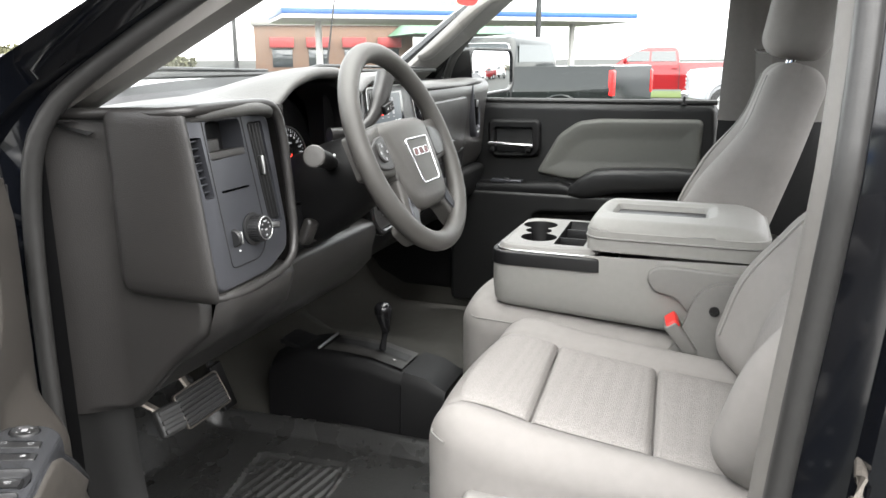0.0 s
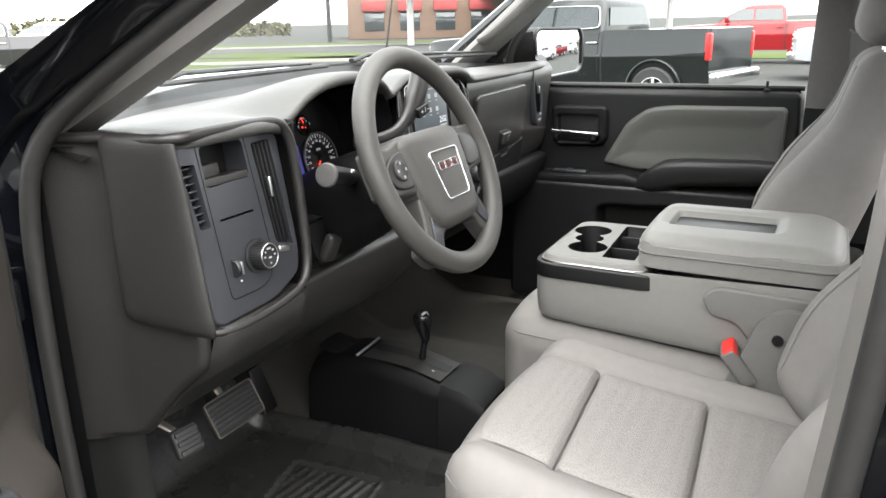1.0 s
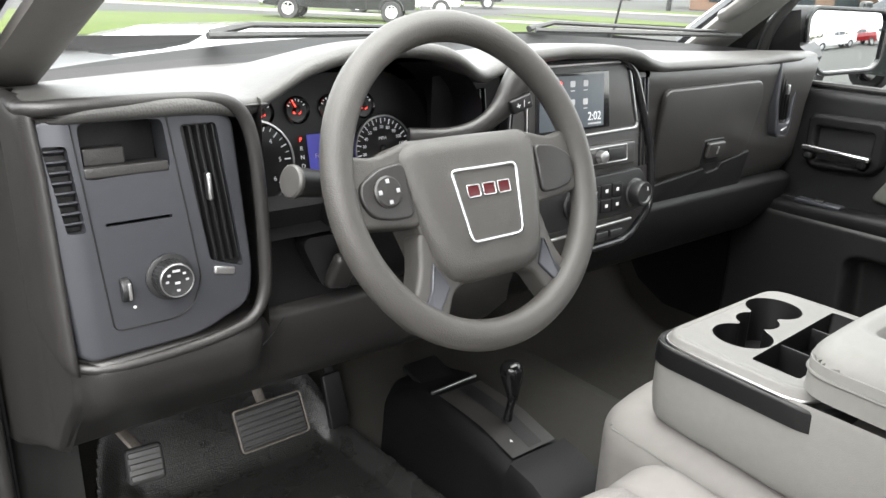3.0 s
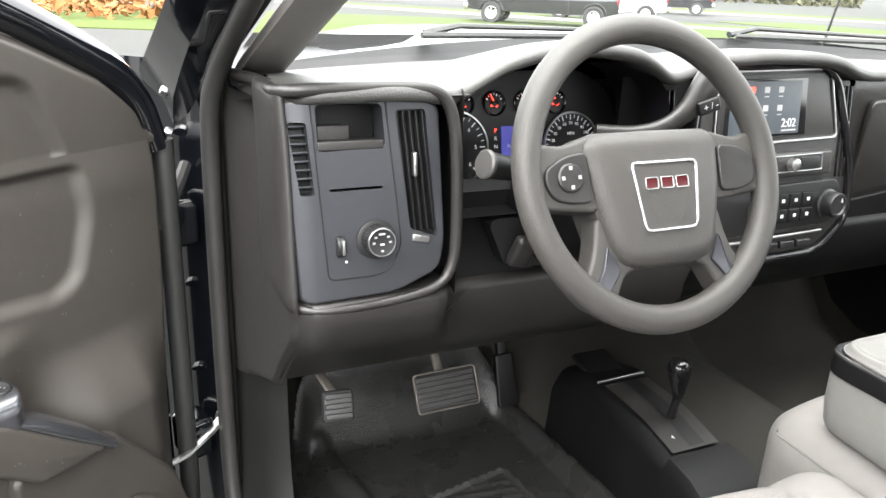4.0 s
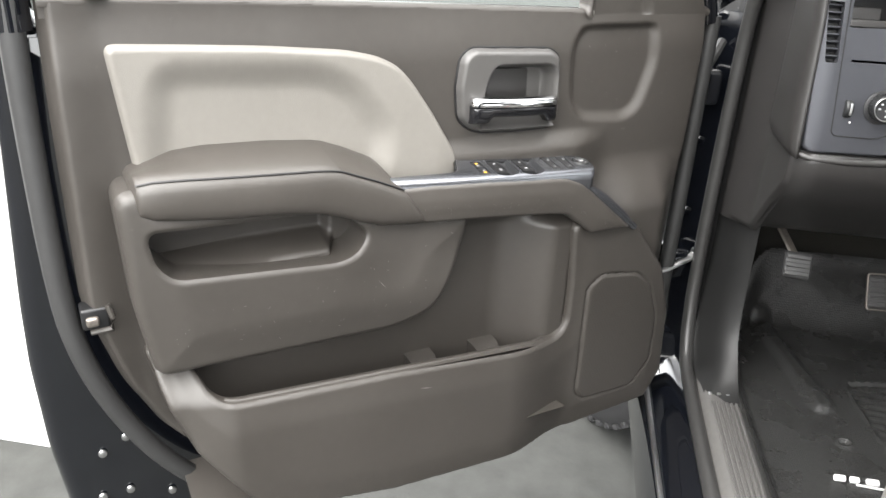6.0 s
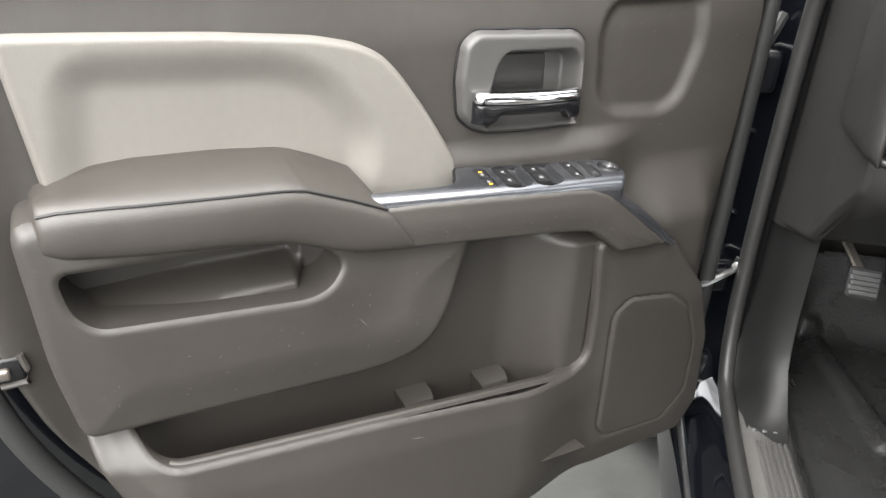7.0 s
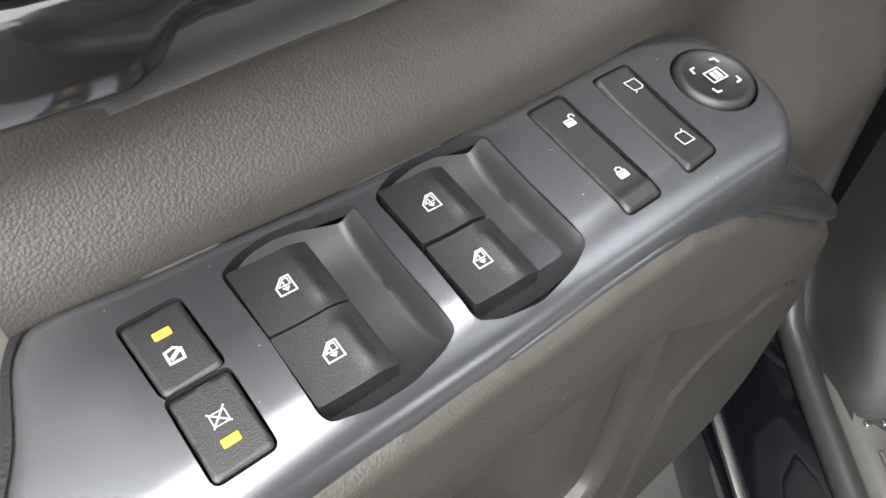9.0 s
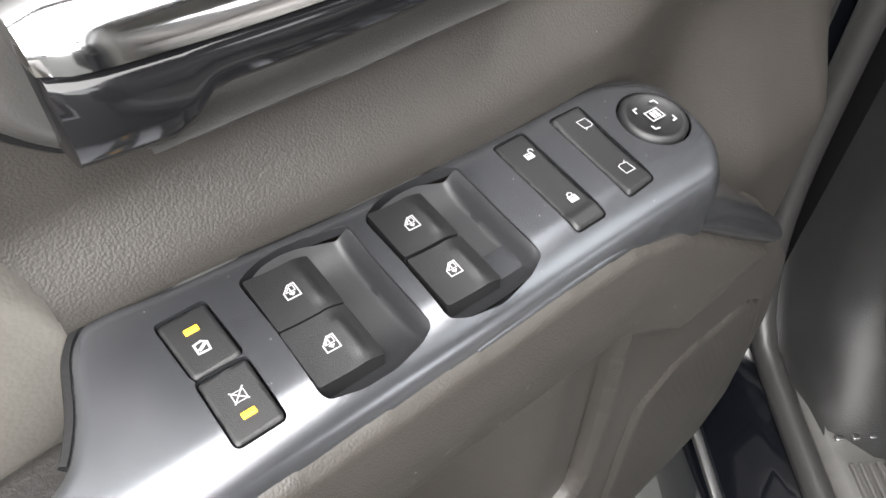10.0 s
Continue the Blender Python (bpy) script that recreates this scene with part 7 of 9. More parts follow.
for i, (u, z) in enumerate(crest):
    a, b = crest[max(0, i - 1)], crest[min(len(crest) - 1, i + 1)]
    d = Vector((b[0] - a[0], b[1] - a[1])).normalized()
    w = Vector((d.y, -d.x))
    if w.y < 0:
        w = -w
    n = float(beam_n(u)) + 0.001
    slope = float(ease((0.35 - u) / 0.07))
    i0 = n - 0.030 - 0.016 * slope
    k = (0.35 + 0.65 * slope) * (1 - 0.30 * float(ease((0.245 - u) / 0.03)))
    row = [(-0.004, n - 0.009), (0.0004, n - 0.0060), (0.0040, n - 0.0045), (0.0080, n - 0.0050), (0.0120, n - 0.0075), (0.0150, n - 0.0120), (0.0162, n - 0.018), (0.0164, i0), (-0.004, i0)]
    secs.append([(u + w.x * p * k, q, z + w.y * p * k) for p, q in row])
g = Geo()
g.add(*loft(secs, True, True))
g.make("painted_strip", BEZEL, door, "dark blue-grey metallic strip", 60)

# sunk ledge behind the strip, with a finger slot
LEDGE = rounded([(0.690, 0.010), (0.541, 0.016), (0.547, 0.040), (0.556, 0.052), (0.690, 0.052)], 0.006)
SLOT = rounded([(0.690, 0.026), (0.572, 0.030), (0.574, 0.045), (0.690, 0.046)], 0.004)


def ledge_z(Ug, Nn):
    d = sdist(Ug, Nn, LEDGE)
    return 1.1270 - 0.006 * ease((0.022 - Nn) / 0.010) - 0.0022 * inner(sdist(Ug, Nn, SLOT), 0.0008) - 0.003 * ease((d + 0.003) / 0.003)


v, f = field(0.535, 0.695, 0.006, 0.056, 0.0014, ledge_z, snap=LEDGE)
g = Geo()
g.add([(a, c, b) for a, b, c in v], f)
g.make("pull_ledge", DASH, door, "dark plastic ledge with a finger slot", 50)


def button(name, outline, rise, parent, r=0.0012, rock=0.0, tip=0.0, mat=BUTTON):
    """A switch cap over (u, n): it follows the plate, may be dished along n, and may have a raised lip at its inner end."""
    us, ns = [q[0] for q in outline], [q[1] for q in outline]
    n0, n1 = min(ns), max(ns)

    def top(Ug, Nn):
        d = sdist(Ug, Nn, outline)
        e = np.clip((d + r) / r, 0, 1)
        w = (Nn - (n0 + n1) / 2) / ((n1 - n0) / 2)
        z = plate_z(Ug, Nn) + rise + rock * w * w - r * (1 - np.sqrt(np.clip(1 - e * e, 0, 1)))
        return z + tip * np.exp(-((w - 0.80) / 0.10) ** 2)

    v2, f2 = field(min(us) - 0.001, max(us) + 0.001, n0 - 0.001, n1 + 0.001, 0.0006, top, snap=outline)
    g2 = Geo()
    g2.add([(a, c, b) for a, b, c in v2], f2)
    o2 = np.array(outline)
    zz = top(o2[:, 0], o2[:, 1])
    g2.add(*loft([[(a, b, float(z)) for (a, b), z in zip(outline, zz)], [(a, b, float(z) - 0.010) for (a, b), z in zip(outline, zz)]], True, False))
    return g2.make(name, mat, parent, "", 50)


def icon(kind, u, n, z, s, ang, parent, mat=DIM_MARK, on=None):
    """Small printed pictograms made of strips."""
    M = Matrix.Translation((u, n, z)) @ pose(0, 0, 0, 0, 0, ang)
    g2 = Geo()

    def bar(x0, y0, x1, y1, w=0.07):
        a, b = Vector((x0, y0)) * s, Vector((x1, y1)) * s
        d = (b - a).normalized() * 0.5 * w * s
        q = Vector((-d.y, d.x))
        g2.add([(*(a - d + q), 0), (*(a - d - q), 0), (*(b + d - q), 0), (*(b + d + q), 0)], [(0, 1, 2, 3)], M)

    def path(pts, w=0.07):
        for a, b in zip(pts, pts[1:]):
            bar(*a, *b, w)

    if kind == "window":
        path([(-0.5, -0.48), (0.42, -0.48), (0.42, 0.5), (0.0, 0.5), (-0.5, 0.02), (-0.5, -0.48)], 0.09)
        path([(-0.36, 0.0), (0.28, 0.0), (0.28, 0.38), (0.04, 0.38), (-0.36, 0.0)], 0.06)
        path([(-0.16, -0.14), (-0.02, -0.28), (0.12, -0.14)], 0.10)
        bar(-0.02, -0.26, -0.02, 0.22, 0.09)
    elif kind == "lock":
        path([(-0.4, -0.45), (0.4, -0.45), (0.4, 0.1), (-0.4, 0.1), (-0.4, -0.45)], 0.14)
        path([(-0.25, 0.1), (-0.25, 0.4), (0.0, 0.52), (0.25, 0.4), (0.25, 0.1)], 0.12)
        bar(-0.2, -0.2, 0.2, -0.2, 0.3)
    elif kind == "unlock":
        path([(-0.4, -0.45), (0.4, -0.45), (0.4, 0.1), (-0.4, 0.1), (-0.4, -0.45)], 0.14)
        path([(0.3, 0.1), (0.3, 0.4), (0.52, 0.52), (0.75, 0.4), (0.75, 0.2)], 0.12)
        bar(-0.2, -0.2, 0.2, -0.2, 0.3)
    elif kind == "child":
        path([(-0.45, -0.45), (0.4, -0.45), (0.45, 0.2), (0.1, 0.45), (-0.45, 0.35), (-0.45, -0.45)], 0.16)
        bar(-0.2, -0.15, 0.2, 0.1, 0.25)
    elif kind == "cross":
        path([(-0.45, -0.45), (0.45, -0.45), (0.45, 0.3), (-0.45, 0.3), (-0.45, -0.45)])
        bar(-0.5, -0.5, 0.5, 0.5, 0.1)
        bar(-0.5, 0.4, 0.5, -0.5, 0.1)
    elif kind == "mirror":
        path([(-0.45, 0.4), (0.40, 0.4), (0.45, -0.3), (0.2, -0.42), (-0.35, -0.35), (-0.45, 0.4)])
        bar(-0.2, -0.42, -0.35, -0.55)
    elif kind == "joy":
        for a in (45, 135, 225, 315):
            c, q = math.cos(radians(a)), math.sin(radians(a))
            path([(0.85 * c - 0.16 * q, 0.85 * q + 0.16 * c), (0.98 * c, 0.98 * q), (0.85 * c + 0.16 * q, 0.85 * q - 0.16 * c)], 0.09)
        path([(-0.4, -0.28), (0.4, -0.28), (0.4, 0.28), (-0.4, 0.28), (-0.4, -0.28)])
        bar(-0.1, -0.1, -0.1, 0.1, 0.2)
        bar(0.15, -0.1, 0.15, 0.1, 0.2)
    if on is not None:
        g2.v = [Vector((q.x, q.y, on(q.x, q.y) + 0.00015)) for q in g2.v]
    g2.make("icon", mat, parent)


for k, o in enumerate(LK):
    b = button("lock_switch", o, -0.0004, bezel, 0.0006)
    lamp = (0.5040, 0.0288) if k == 0 else (0.5054, 0.0593)
    g = Geo()
    g.add(*rbox((0.0042, 0.0021, 0.0008), 0.0003, 2, 1, m=Matrix.Translation((*lamp, float(plate_z(*lamp)) - 0.0003)) @ pose(0, 0, 0, 0, 0, -4)))
    g.make("indicator", AMBER, b, "amber indicator lamp")
    at = (0.5044, 0.0350) if k == 0 else (0.5047, 0.0534)
    icon("child" if k == 0 else "cross", *at, 0.0, 0.0040, 176, b, DIM_MARK, lambda u_, n_: float(plate_z(u_, n_)) - 0.0004)


def cap_rise(a, w):
    """Profile of a window switch cap along u (a from -1 to 1), flat at the latch side, with a lip and a fall at its front."""
    h = 0.0004 - 0.0008 * (1 - a * a)
    if a < -0.42:
        h -= 0.0024 * ((-a - 0.42) / 0.58) ** 1.5
    return h + 0.0011 * math.exp(-((a + 0.48) / 0.10) ** 2) * max(0.0, 1 - (w / 0.78) ** 4)


for cu, cn in ((0.4742, 0.0345), (0.4757, 0.0555), (0.4285, 0.0352), (0.4299, 0.0568)):
    turn_ = pose(0, 0, 0, 0, 0, -3.4).to_3x3()

    def kshape(p):
        q = turn_ @ p
        return Vector((cu + q.x, cn + q.y, float(plate_z(cu + q.x, cn + q.y)) + (cap_rise(p.x / 0.0108, p.y / 0.0102) if p.z > 0 else -0.010)))

    sw = Geo()
    sw.add(*rbox((0.0218, 0.0204, 0.0040), 0.0008, 3, 14, shape=kshape))
    b = sw.make("window_switch", BUTTON, bezel, "", 60)
    icon("window", cu + 0.0005, cn - 0.0002, 0.0, 0.0048, 176, b, DIM_MARK, lambda u_, n_: float(plate_z(u_, n_)) + cap_rise((u_ - cu) / 0.0108, 0.0) + 0.0001)
b = button("door_lock_switch", DL, -0.0002, bezel, 0.0010, 0.0004, 0.0007)
flush = lambda u_, n_: float(plate_z(u_, n_)) + 0.0003
icon("unlock", 0.3750, 0.0358, 0.0, 0.0040, 176, b, DIM_MARK, flush)
icon("lock", 0.3771, 0.0588, 0.0, 0.0040, 176, b, DIM_MARK, flush)
b = button("mirror_switch", MI, -0.0004, bezel, 0.0014, 0.0014)
icon("mirror", 0.3449, 0.0366, 0.0, 0.0054, 176, b, DIM_MARK, flush)
icon("mirror", 0.3496, 0.0608, 0.0, 0.0054, 356, b, DIM_MARK, flush)
JM = Matrix.Translation((*JOY, float(plate_z(*JOY)))) @ pose(0, 0, 0, -6.5, -2.9, 0)
g = Geo()
g.add(*lathe([(0.0138, -0.012), (0.0138, 0.0002), (0.0130, 0.0014), (0.0118, 0.0018), (0.0105, 0.0012), (0.0085, 0.0003), (0.0, 0.0)], 48, JM))
b = g.make("mirror_joystick", BUTTON, bezel, "", 60)
icon("joy", *JOY, 0.0, 0.0085, 176, b, DIM_MARK, lambda u_, n_: float(plate_z(u_, n_)) + 0.0016)

# inner handle with its cup
HC = rounded([(0.474, 1.276), (0.464, 1.289), (0.372, 1.287), (0.360, 1.275), (0.360, 1.199), (0.488, 1.203), (0.484, 1.232)], 0.008, 5)


def handle_depth(Ug, Z):
    d = sdist(Ug, Z, HB)
    q = np.clip((d + 0.010) / 0.010, 0, 1)
    h = base_n(Ug) + 0.015 - 0.013 * q ** 2 - 0.006 * inner(np.abs(d + 0.001) - 0.0005, 0.0012)
    return h - 0.034 * inner(sdist(Ug, Z, HC), 0.007)


v, f = field(0.340, 0.536, 1.180, 1.326, 0.0018, handle_depth, snap=HB)
g = Geo()
g.add(v, f)
hb = g.make("handle_bezel", HANDLE, door, "grey painted handle bezel", 60)
g = Geo()
g.add(*uz(rounded([(0.468, 1.284), (0.392, 1.281), (0.390, 1.205), (0.474, 1.208)], 0.006), -0.060, -0.0165, 0.002))
g.make("handle_cup", DASH, hb)
def bar_at(u):
    """Middle of the lever: (n, z)."""
    return 0.023 - 0.007 * ((u - 0.437) / 0.08) ** 2, 1.2330 + 0.050 * (u - 0.435)


secs = []
for u in np.linspace(0.512, 0.360, 30):
    k = math.sqrt(max(0.05, min(1, (0.515 - u) / 0.010, (u - 0.357) / 0.008)))
    n, z = bar_at(u)
    hh = 0.0115 * (0.5 + 0.5 * k)
    secs.append([(u, n + 0.013 * math.cos(a) * (0.5 + 0.5 * k), z + hh * math.sin(a) + 0.003) for a in np.linspace(-0.15, math.pi * 0.85, 11)] + [(u, n - 0.012, z + 0.004), (u, n + 0.004, z + 0.0005)])
g = Geo()
g.add(*loft(secs, True, True))
g.make("handle_chrome", CHROME, hb, "chrome handle top", 60)
secs = []
for u in np.linspace(0.511, 0.361, 30):
    k = math.sqrt(max(0.05, min(1, (0.514 - u) / 0.010, (u - 0.358) / 0.008)))
    n, z = bar_at(u)
    foot = max(float(ease((u - 0.478) / 0.010)), float(ease((0.386 - u) / 0.012)))
    lo = 0.016 + 0.011 * foot
    secs.append([(u, n + 0.0125 * (0.5 + 0.5 * k), z + 0.0015), (u, n + 0.0125 * (0.5 + 0.5 * k), z - lo * 0.45), (u, n + 0.009, z - lo * 0.85), (u, n + 0.002, z - lo), (u, n - 0.012, z - lo), (u, n - 0.012, z)])
g = Geo()
g.add(*loft([chaikin(q, 2) for q in secs], True, True))
g.make("handle_lever", BLACK_GLOSS, hb, "glossy black handle underside", 60)
g = Geo()
g.add(*loft([[(u, float(base_n(u)) + 0.0145, 1.1960 + 0.03 * (u - 0.435)), (u, float(base_n(u)) + 0.012, 1.1985 + 0.03 * (u - 0.435)), (u, float(base_n(u)) - 0.021, 1.2075 + 0.03 * (u - 0.435))] for u in np.linspace(0.492, 0.356, 12)], closed=False))
g.make("handle_shelf", HANDLE, hb, "pale grey shelf below the lever", 60)

# black tubes that stand in for the shadow gaps round the handle bezel and the switch plate
a = np.array(HB)
g = Geo()
g.add(*tube([(x, float(n), z) for (x, z), n in zip(HB, base_n(a[:, 0]) + 0.0015)], 0.0017, 6, closed=True, up=(0, 1, 0)))
g.make("handle_shadow_gap", BLACK, hb, "", 60)
edge = [p for p in CAP if 0.300 < p[0] < 0.552 and p[1] < 0.045]
a = np.array(edge)
g = Geo()
g.add(*tube([(x, n - 0.0004, float(z) - 0.0030) for (x, n), z in zip(edge, plate_z(a[:, 0], a[:, 1]))], 0.0019, 6))
g.make("bezel_shadow_gap", BLACK, bezel, "", 60)

# bottle fins in the pocket
for u, z in ((0.580, 0.814), (0.457, 0.810)):
    g = Geo()
    rows = []
    for n, zt, wt, wb in ((-0.03, 0.008, 0.024, 0.014), (0.020, 0.006, 0.024, 0.014), (0.032, 0.002, 0.022, 0.013), (0.037, -0.006, 0.019, 0.012)):
        rows.append([(u + wt, n, z + zt), (u - wt, n, z + zt), (u - wb, n + 0.020 if n > 0 else n, z - 0.11), (u + wb, n + 0.020 if n > 0 else n, z - 0.11)])
    g.add(*loft(rows, True, True))
    g.make("pocket_fin", TRIM, door, "", 30)
# latch window at the rear edge
g = Geo()
g.add(*rbox((0.034, 0.03, 0.030), 0.004, 2, 1, m=Matrix.Translation((1.056, 0.005, 1.003))))
g.make("latch_cup", BLACK, door)
g = Geo()
g.add(*rbox((0.016, 0.02, 0.014), 0.004, 2, 1, m=Matrix.Translation((1.060, 0.016, 1.001))))
g.make("latch", STEEL, door)
g = Geo()
g.add(*tube([(1.040, 0.018, 1.020), (1.036, 0.020, 1.003), (1.038, 0.020, 0.986), (1.064, 0.018, 0.984)], 0.004, 8))
g.make("latch_lip", TRIM, door)

# outer shell, seal and window frame
SH = rounded([(1.118, 1.366), (1.128, 1.20), (1.142, 1.00), (1.146, 0.90), (1.142, 0.75), (1.128, 0.62), (1.09, 0.545), (0.60, 0.53), (0.02, 0.54), (-0.01, 0.80), (-0.01, 1.32), (0.02, 1.34)], 0.02, 5)
g = Geo()
g.add(*uz(SH, -0.135, -0.058, 0.02, 5))
g.make("shell", PAINT, door, "black painted door shell", 40)
SEAL = [(1.088, 1.45), (1.093, 1.25), (1.093, 1.02), (1.080, 0.93), (1.052, 0.84), (1.000, 0.735), (0.930, 0.652), (0.85, 0.608), (0.70, 0.580), (0.40, 0.565), (0.10, 0.560), (0.03, 0.59), (0.012, 0.68), (0.010, 1.0), (0.010, 1.35)]
g = Geo()
g.add(*tube([(u, -0.016, z) for u, z in smooth_path(SEAL, 2)], 0.0145, 10, up=(0, 1, 0)))
g.make("door_seal", RUBBER, door, "rubber weatherstrip", 80)
g = Geo()
for u, z in ((1.075, 0.735), (1.040, 0.755), (1.045, 0.655), (1.085, 0.655), (0.985, 0.63)):
    g.add(*lathe([(0.007, 0.0), (0.006, 0.003), (0.003, 0.004), (0.0, 0.004)], 10, Matrix.Translation((u, -0.056, z)) @ pose(0, 0, 0, -90, 0, 0)))
g.make("shell_plug", SATIN, door)
# belt cap, glass and sail panel
g = Geo()
secs = []
for u in np.linspace(0.285, 1.062, 30):
    zb = belt_z(u)
    nb = float(base_n(u)) - 0.0075 + 0.010 * float(ease((u - 1.0) / 0.05))
    secs.append([(u, nb - 0.001, zb - 0.012), (u, nb, zb - 0.007), (u, nb - 0.0015, zb - 0.003), (u, nb - 0.005, zb), (u, nb - 0.010, zb + 0.001), (u, min(nb - 0.012, -0.030), zb - 0.001), (u, -0.042, zb - 0.02)])
g.add(*loft(secs, closed=False))
g.make("belt_cap", TRIM, door, "", 60)
g = Geo()
g.add(*uz([(0.28, 1.35), (1.07, 1.37), (1.06, 1.80), (0.72, 1.79), (0.28, 1.52)], -0.050, -0.045, 0.001, 1))
pane = g.make("window_glass", GLASS, door, "clear side window glass")
pane.visible_shadow = False
g = Geo()
g.add(*tube([(u, -0.042, 1.363 + (u - 0.30) * 0.042) for u in np.linspace(0.29, 1.07, 10)], 0.005, 6))
g.make("glass_seal", RUBBER, door)
SAIL = rounded([(0.305, 1.355), (0.296, 1.53), (0.20, 1.49), (0.10, 1.44), (0.055, 1.40), (0.036, 1.353)], 0.012, 4)


def sail_depth(Ug, Z):
    d = sdist(Ug, Z, SAIL)
    h = 0.002 - 0.022 * ease((d + 0.012) / 0.012) * ease((Z - 1.362) / 0.012)
    rc = rounded([(0.290, 1.35), (0.283, 1.435), (0.252, 1.450), (0.205, 1.445), (0.168, 1.35)], 0.02)
    return h - 0.011 * inner(sdist(Ug, Z, rc), 0.008)


v, f = field(0.03, 0.312, 1.345, 1.54, 0.0035, sail_depth, snap=SAIL)
g = Geo()
g.add(v, f)
g.make("sail_panel", TRIM, door, "dark triangular mirror cover panel", 70)
fr = smooth_path([(0.02, 1.34), (0.045, 1.42), (0.12, 1.475), (0.30, 1.565), (0.55, 1.70), (0.72, 1.785), (0.85, 1.81), (1.03, 1.815), (1.085, 1.77), (1.09, 1.60), (1.09, 1.36)], 2)
g = Geo()
g.add(*tube([(u, -0.04, z) for u, z in fr], 0.026, 12, flat=1.5, up=(0, 1, 0)))
g.make("window_frame", PAINT, door, "", 60)
g = Geo()
g.add(*loft([[(1.062, 0.004, z), (1.042, 0.002, z), (1.030, -0.01, z), (1.030, -0.03, z)] for z in (1.375, 1.55, 1.78)], closed=False))
g.make("frame_cover", TRIM, door)
# lock pin
g = Geo()
g.add(*lathe([(0.014, 0), (0.013, 0.004), (0.005, 0.007), (0.0045, 0.030), (0.0035, 0.034), (0, 0.035)], 14, Matrix.Translation((1.000, -0.004, 1.395))))
g.make("lock_pin", BLACK, door)
# screw on the trim and scuffs
g = Geo()
for u, n_, z, a, l in ((0.615, 0.118, 0.822, 12, 0.022), (0.68, 0.084, 1.005, 50, 0.020), (0.605, 0.085, 1.048, -60, 0.006), (0.56, 0.068, 1.06, 30, 0.005), (0.90, 0.030, 0.90, 70, 0.016)):
    n = max(float(h(np.array([u]), np.array([z]))[0]) if sdist(np.array([u]), np.array([z]), o)[0] < 0 else -1 for h, o in ((mid_depth, MID), (pocket_depth, POCKET), (door_depth, TRIM_OUT))) + 0.0006
    c, s = math.cos(radians(a)) * l / 2, math.sin(radians(a)) * l / 2
    g.add([(u - c, n, z - s), (u, n, z - 0.0007), (u + c, n, z + s), (u, n, z + 0.0007)], [(0, 1, 2, 3)])
g.make("scuff", HARDGREY, door)

# outside mirror on the door
g = Geo()
g.add(*rbox((0.24, 0.10, 0.22), 0.035, 5, 6, m=Matrix.Translation((0.30, -0.215, 1.50)) @ pose(0, 0, 0, 0, -6, 12)))
mh = g.make("mirror_housing", PAINT, door, "black outside mirror")
g = Geo()
mo = rounded([(-0.108, 0.09), (0.108, 0.09), (0.112, -0.02), (0.0, -0.098), (-0.09, -0.092), (-0.112, -0.04)], 0.02, 5)
g.add(*slab([(x * 1.02, y * 1.08) for x, y in mo], 0.046, 0.054, 0.002), m=Matrix.Translation((0.30, -0.215, 1.50)) @ pose(0, 0, 0, 0, -6, 12) @ basis((0, 0, 0), (-1, 0, 0), (0, 0, 1)))
g.make("mirror_glass", MIRROR, mh)
g = Geo()
g.add(*tube([(0.16, -0.06, 1.43), (0.20, -0.14, 1.44), (0.22, -0.20, 1.45)], [0.03, 0.028, 0.03], 10))
g.make("mirror_arm", BLACK, mh)

# lint and dust on the trim
rng = random.Random(21)
g = Geo()
for k in range(290):
    kind_ = k % 3 if k < 170 else 3
    if kind_ == 0:
        u, w = rng.uniform(0.22, 0.62), rng.uniform(0.2, 0.8)
        z = float(np.interp(u, [0.22, 0.30, 0.36, 0.62], [1.022, 1.044, 1.088, 1.106])) + (w - 0.5) * 0.03
        if sdist(np.array([u]), np.array([z]), BEAM)[0] > -0.004:
            continue
        n = float(beam_depth(np.array([u]), np.array([z]))[0]) + 0.0006
    elif kind_ == 3:
        u, w = rng.uniform(0.30, 0.52), rng.uniform(0.01, 0.08)
        if sdist(np.array([u]), np.array([w]), CAP)[0] > -0.006 or min(sdist(np.array([u]), np.array([w]), o)[0] for o in WELL + gaps) < 0.001:
            continue
        z = float(cap_z(np.array([u]), np.array([w]))[0]) + 0.0002
        e = rng.choice((0.00012, 0.00018, 0.00026))
        g.add([(u - e, w, z), (u, w - e, z), (u + e, w, z), (u, w + e, z)], [(0, 1, 2, 3)])
        continue
    elif kind_ == 1:
        u, z = rng.uniform(0.09, 0.34), rng.uniform(1.12, 1.34)
        n = float(door_depth(np.array([u]), np.array([z]))[0]) + 0.0006
    else:
        u, z = rng.uniform(0.60, 0.98), rng.uniform(0.95, 1.04)
        n = float(mid_depth(np.array([u]), np.array([z]))[0]) + 0.0006
    a, l = rng.uniform(0, math.pi), rng.choice((0.0005, 0.0007, 0.0012, 0.0024))
    c, q = math.cos(a) * l, math.sin(a) * l
    e = 0.00035
    g.add([(u - c, n, z - q), (u + q * e / l, n, z - c * e / l), (u + c, n, z + q), (u - q * e / l, n, z + c * e / l)], [(0, 1, 2, 3)])
g.v = [DM @ q for q in g.v]
tagged(g.make("dust_specks", HARDGREY), "pale lint and dust specks on the door trim", "dust", kind="stuff")

# ---- far door, closed; points are (u, n, z): u back along the truck, n into the cab ----
PD = Matrix(((0, -1, 0, 0.875), (-1, 0, 0, 0.20), (0, 0, 1, 0), (0, 0, 0, 1)))
# every trim colour here is darker than the near door's: shade is painted in
pdoor = thing("passenger_door", "closed passenger door with dark trim and grey insert", "car door")
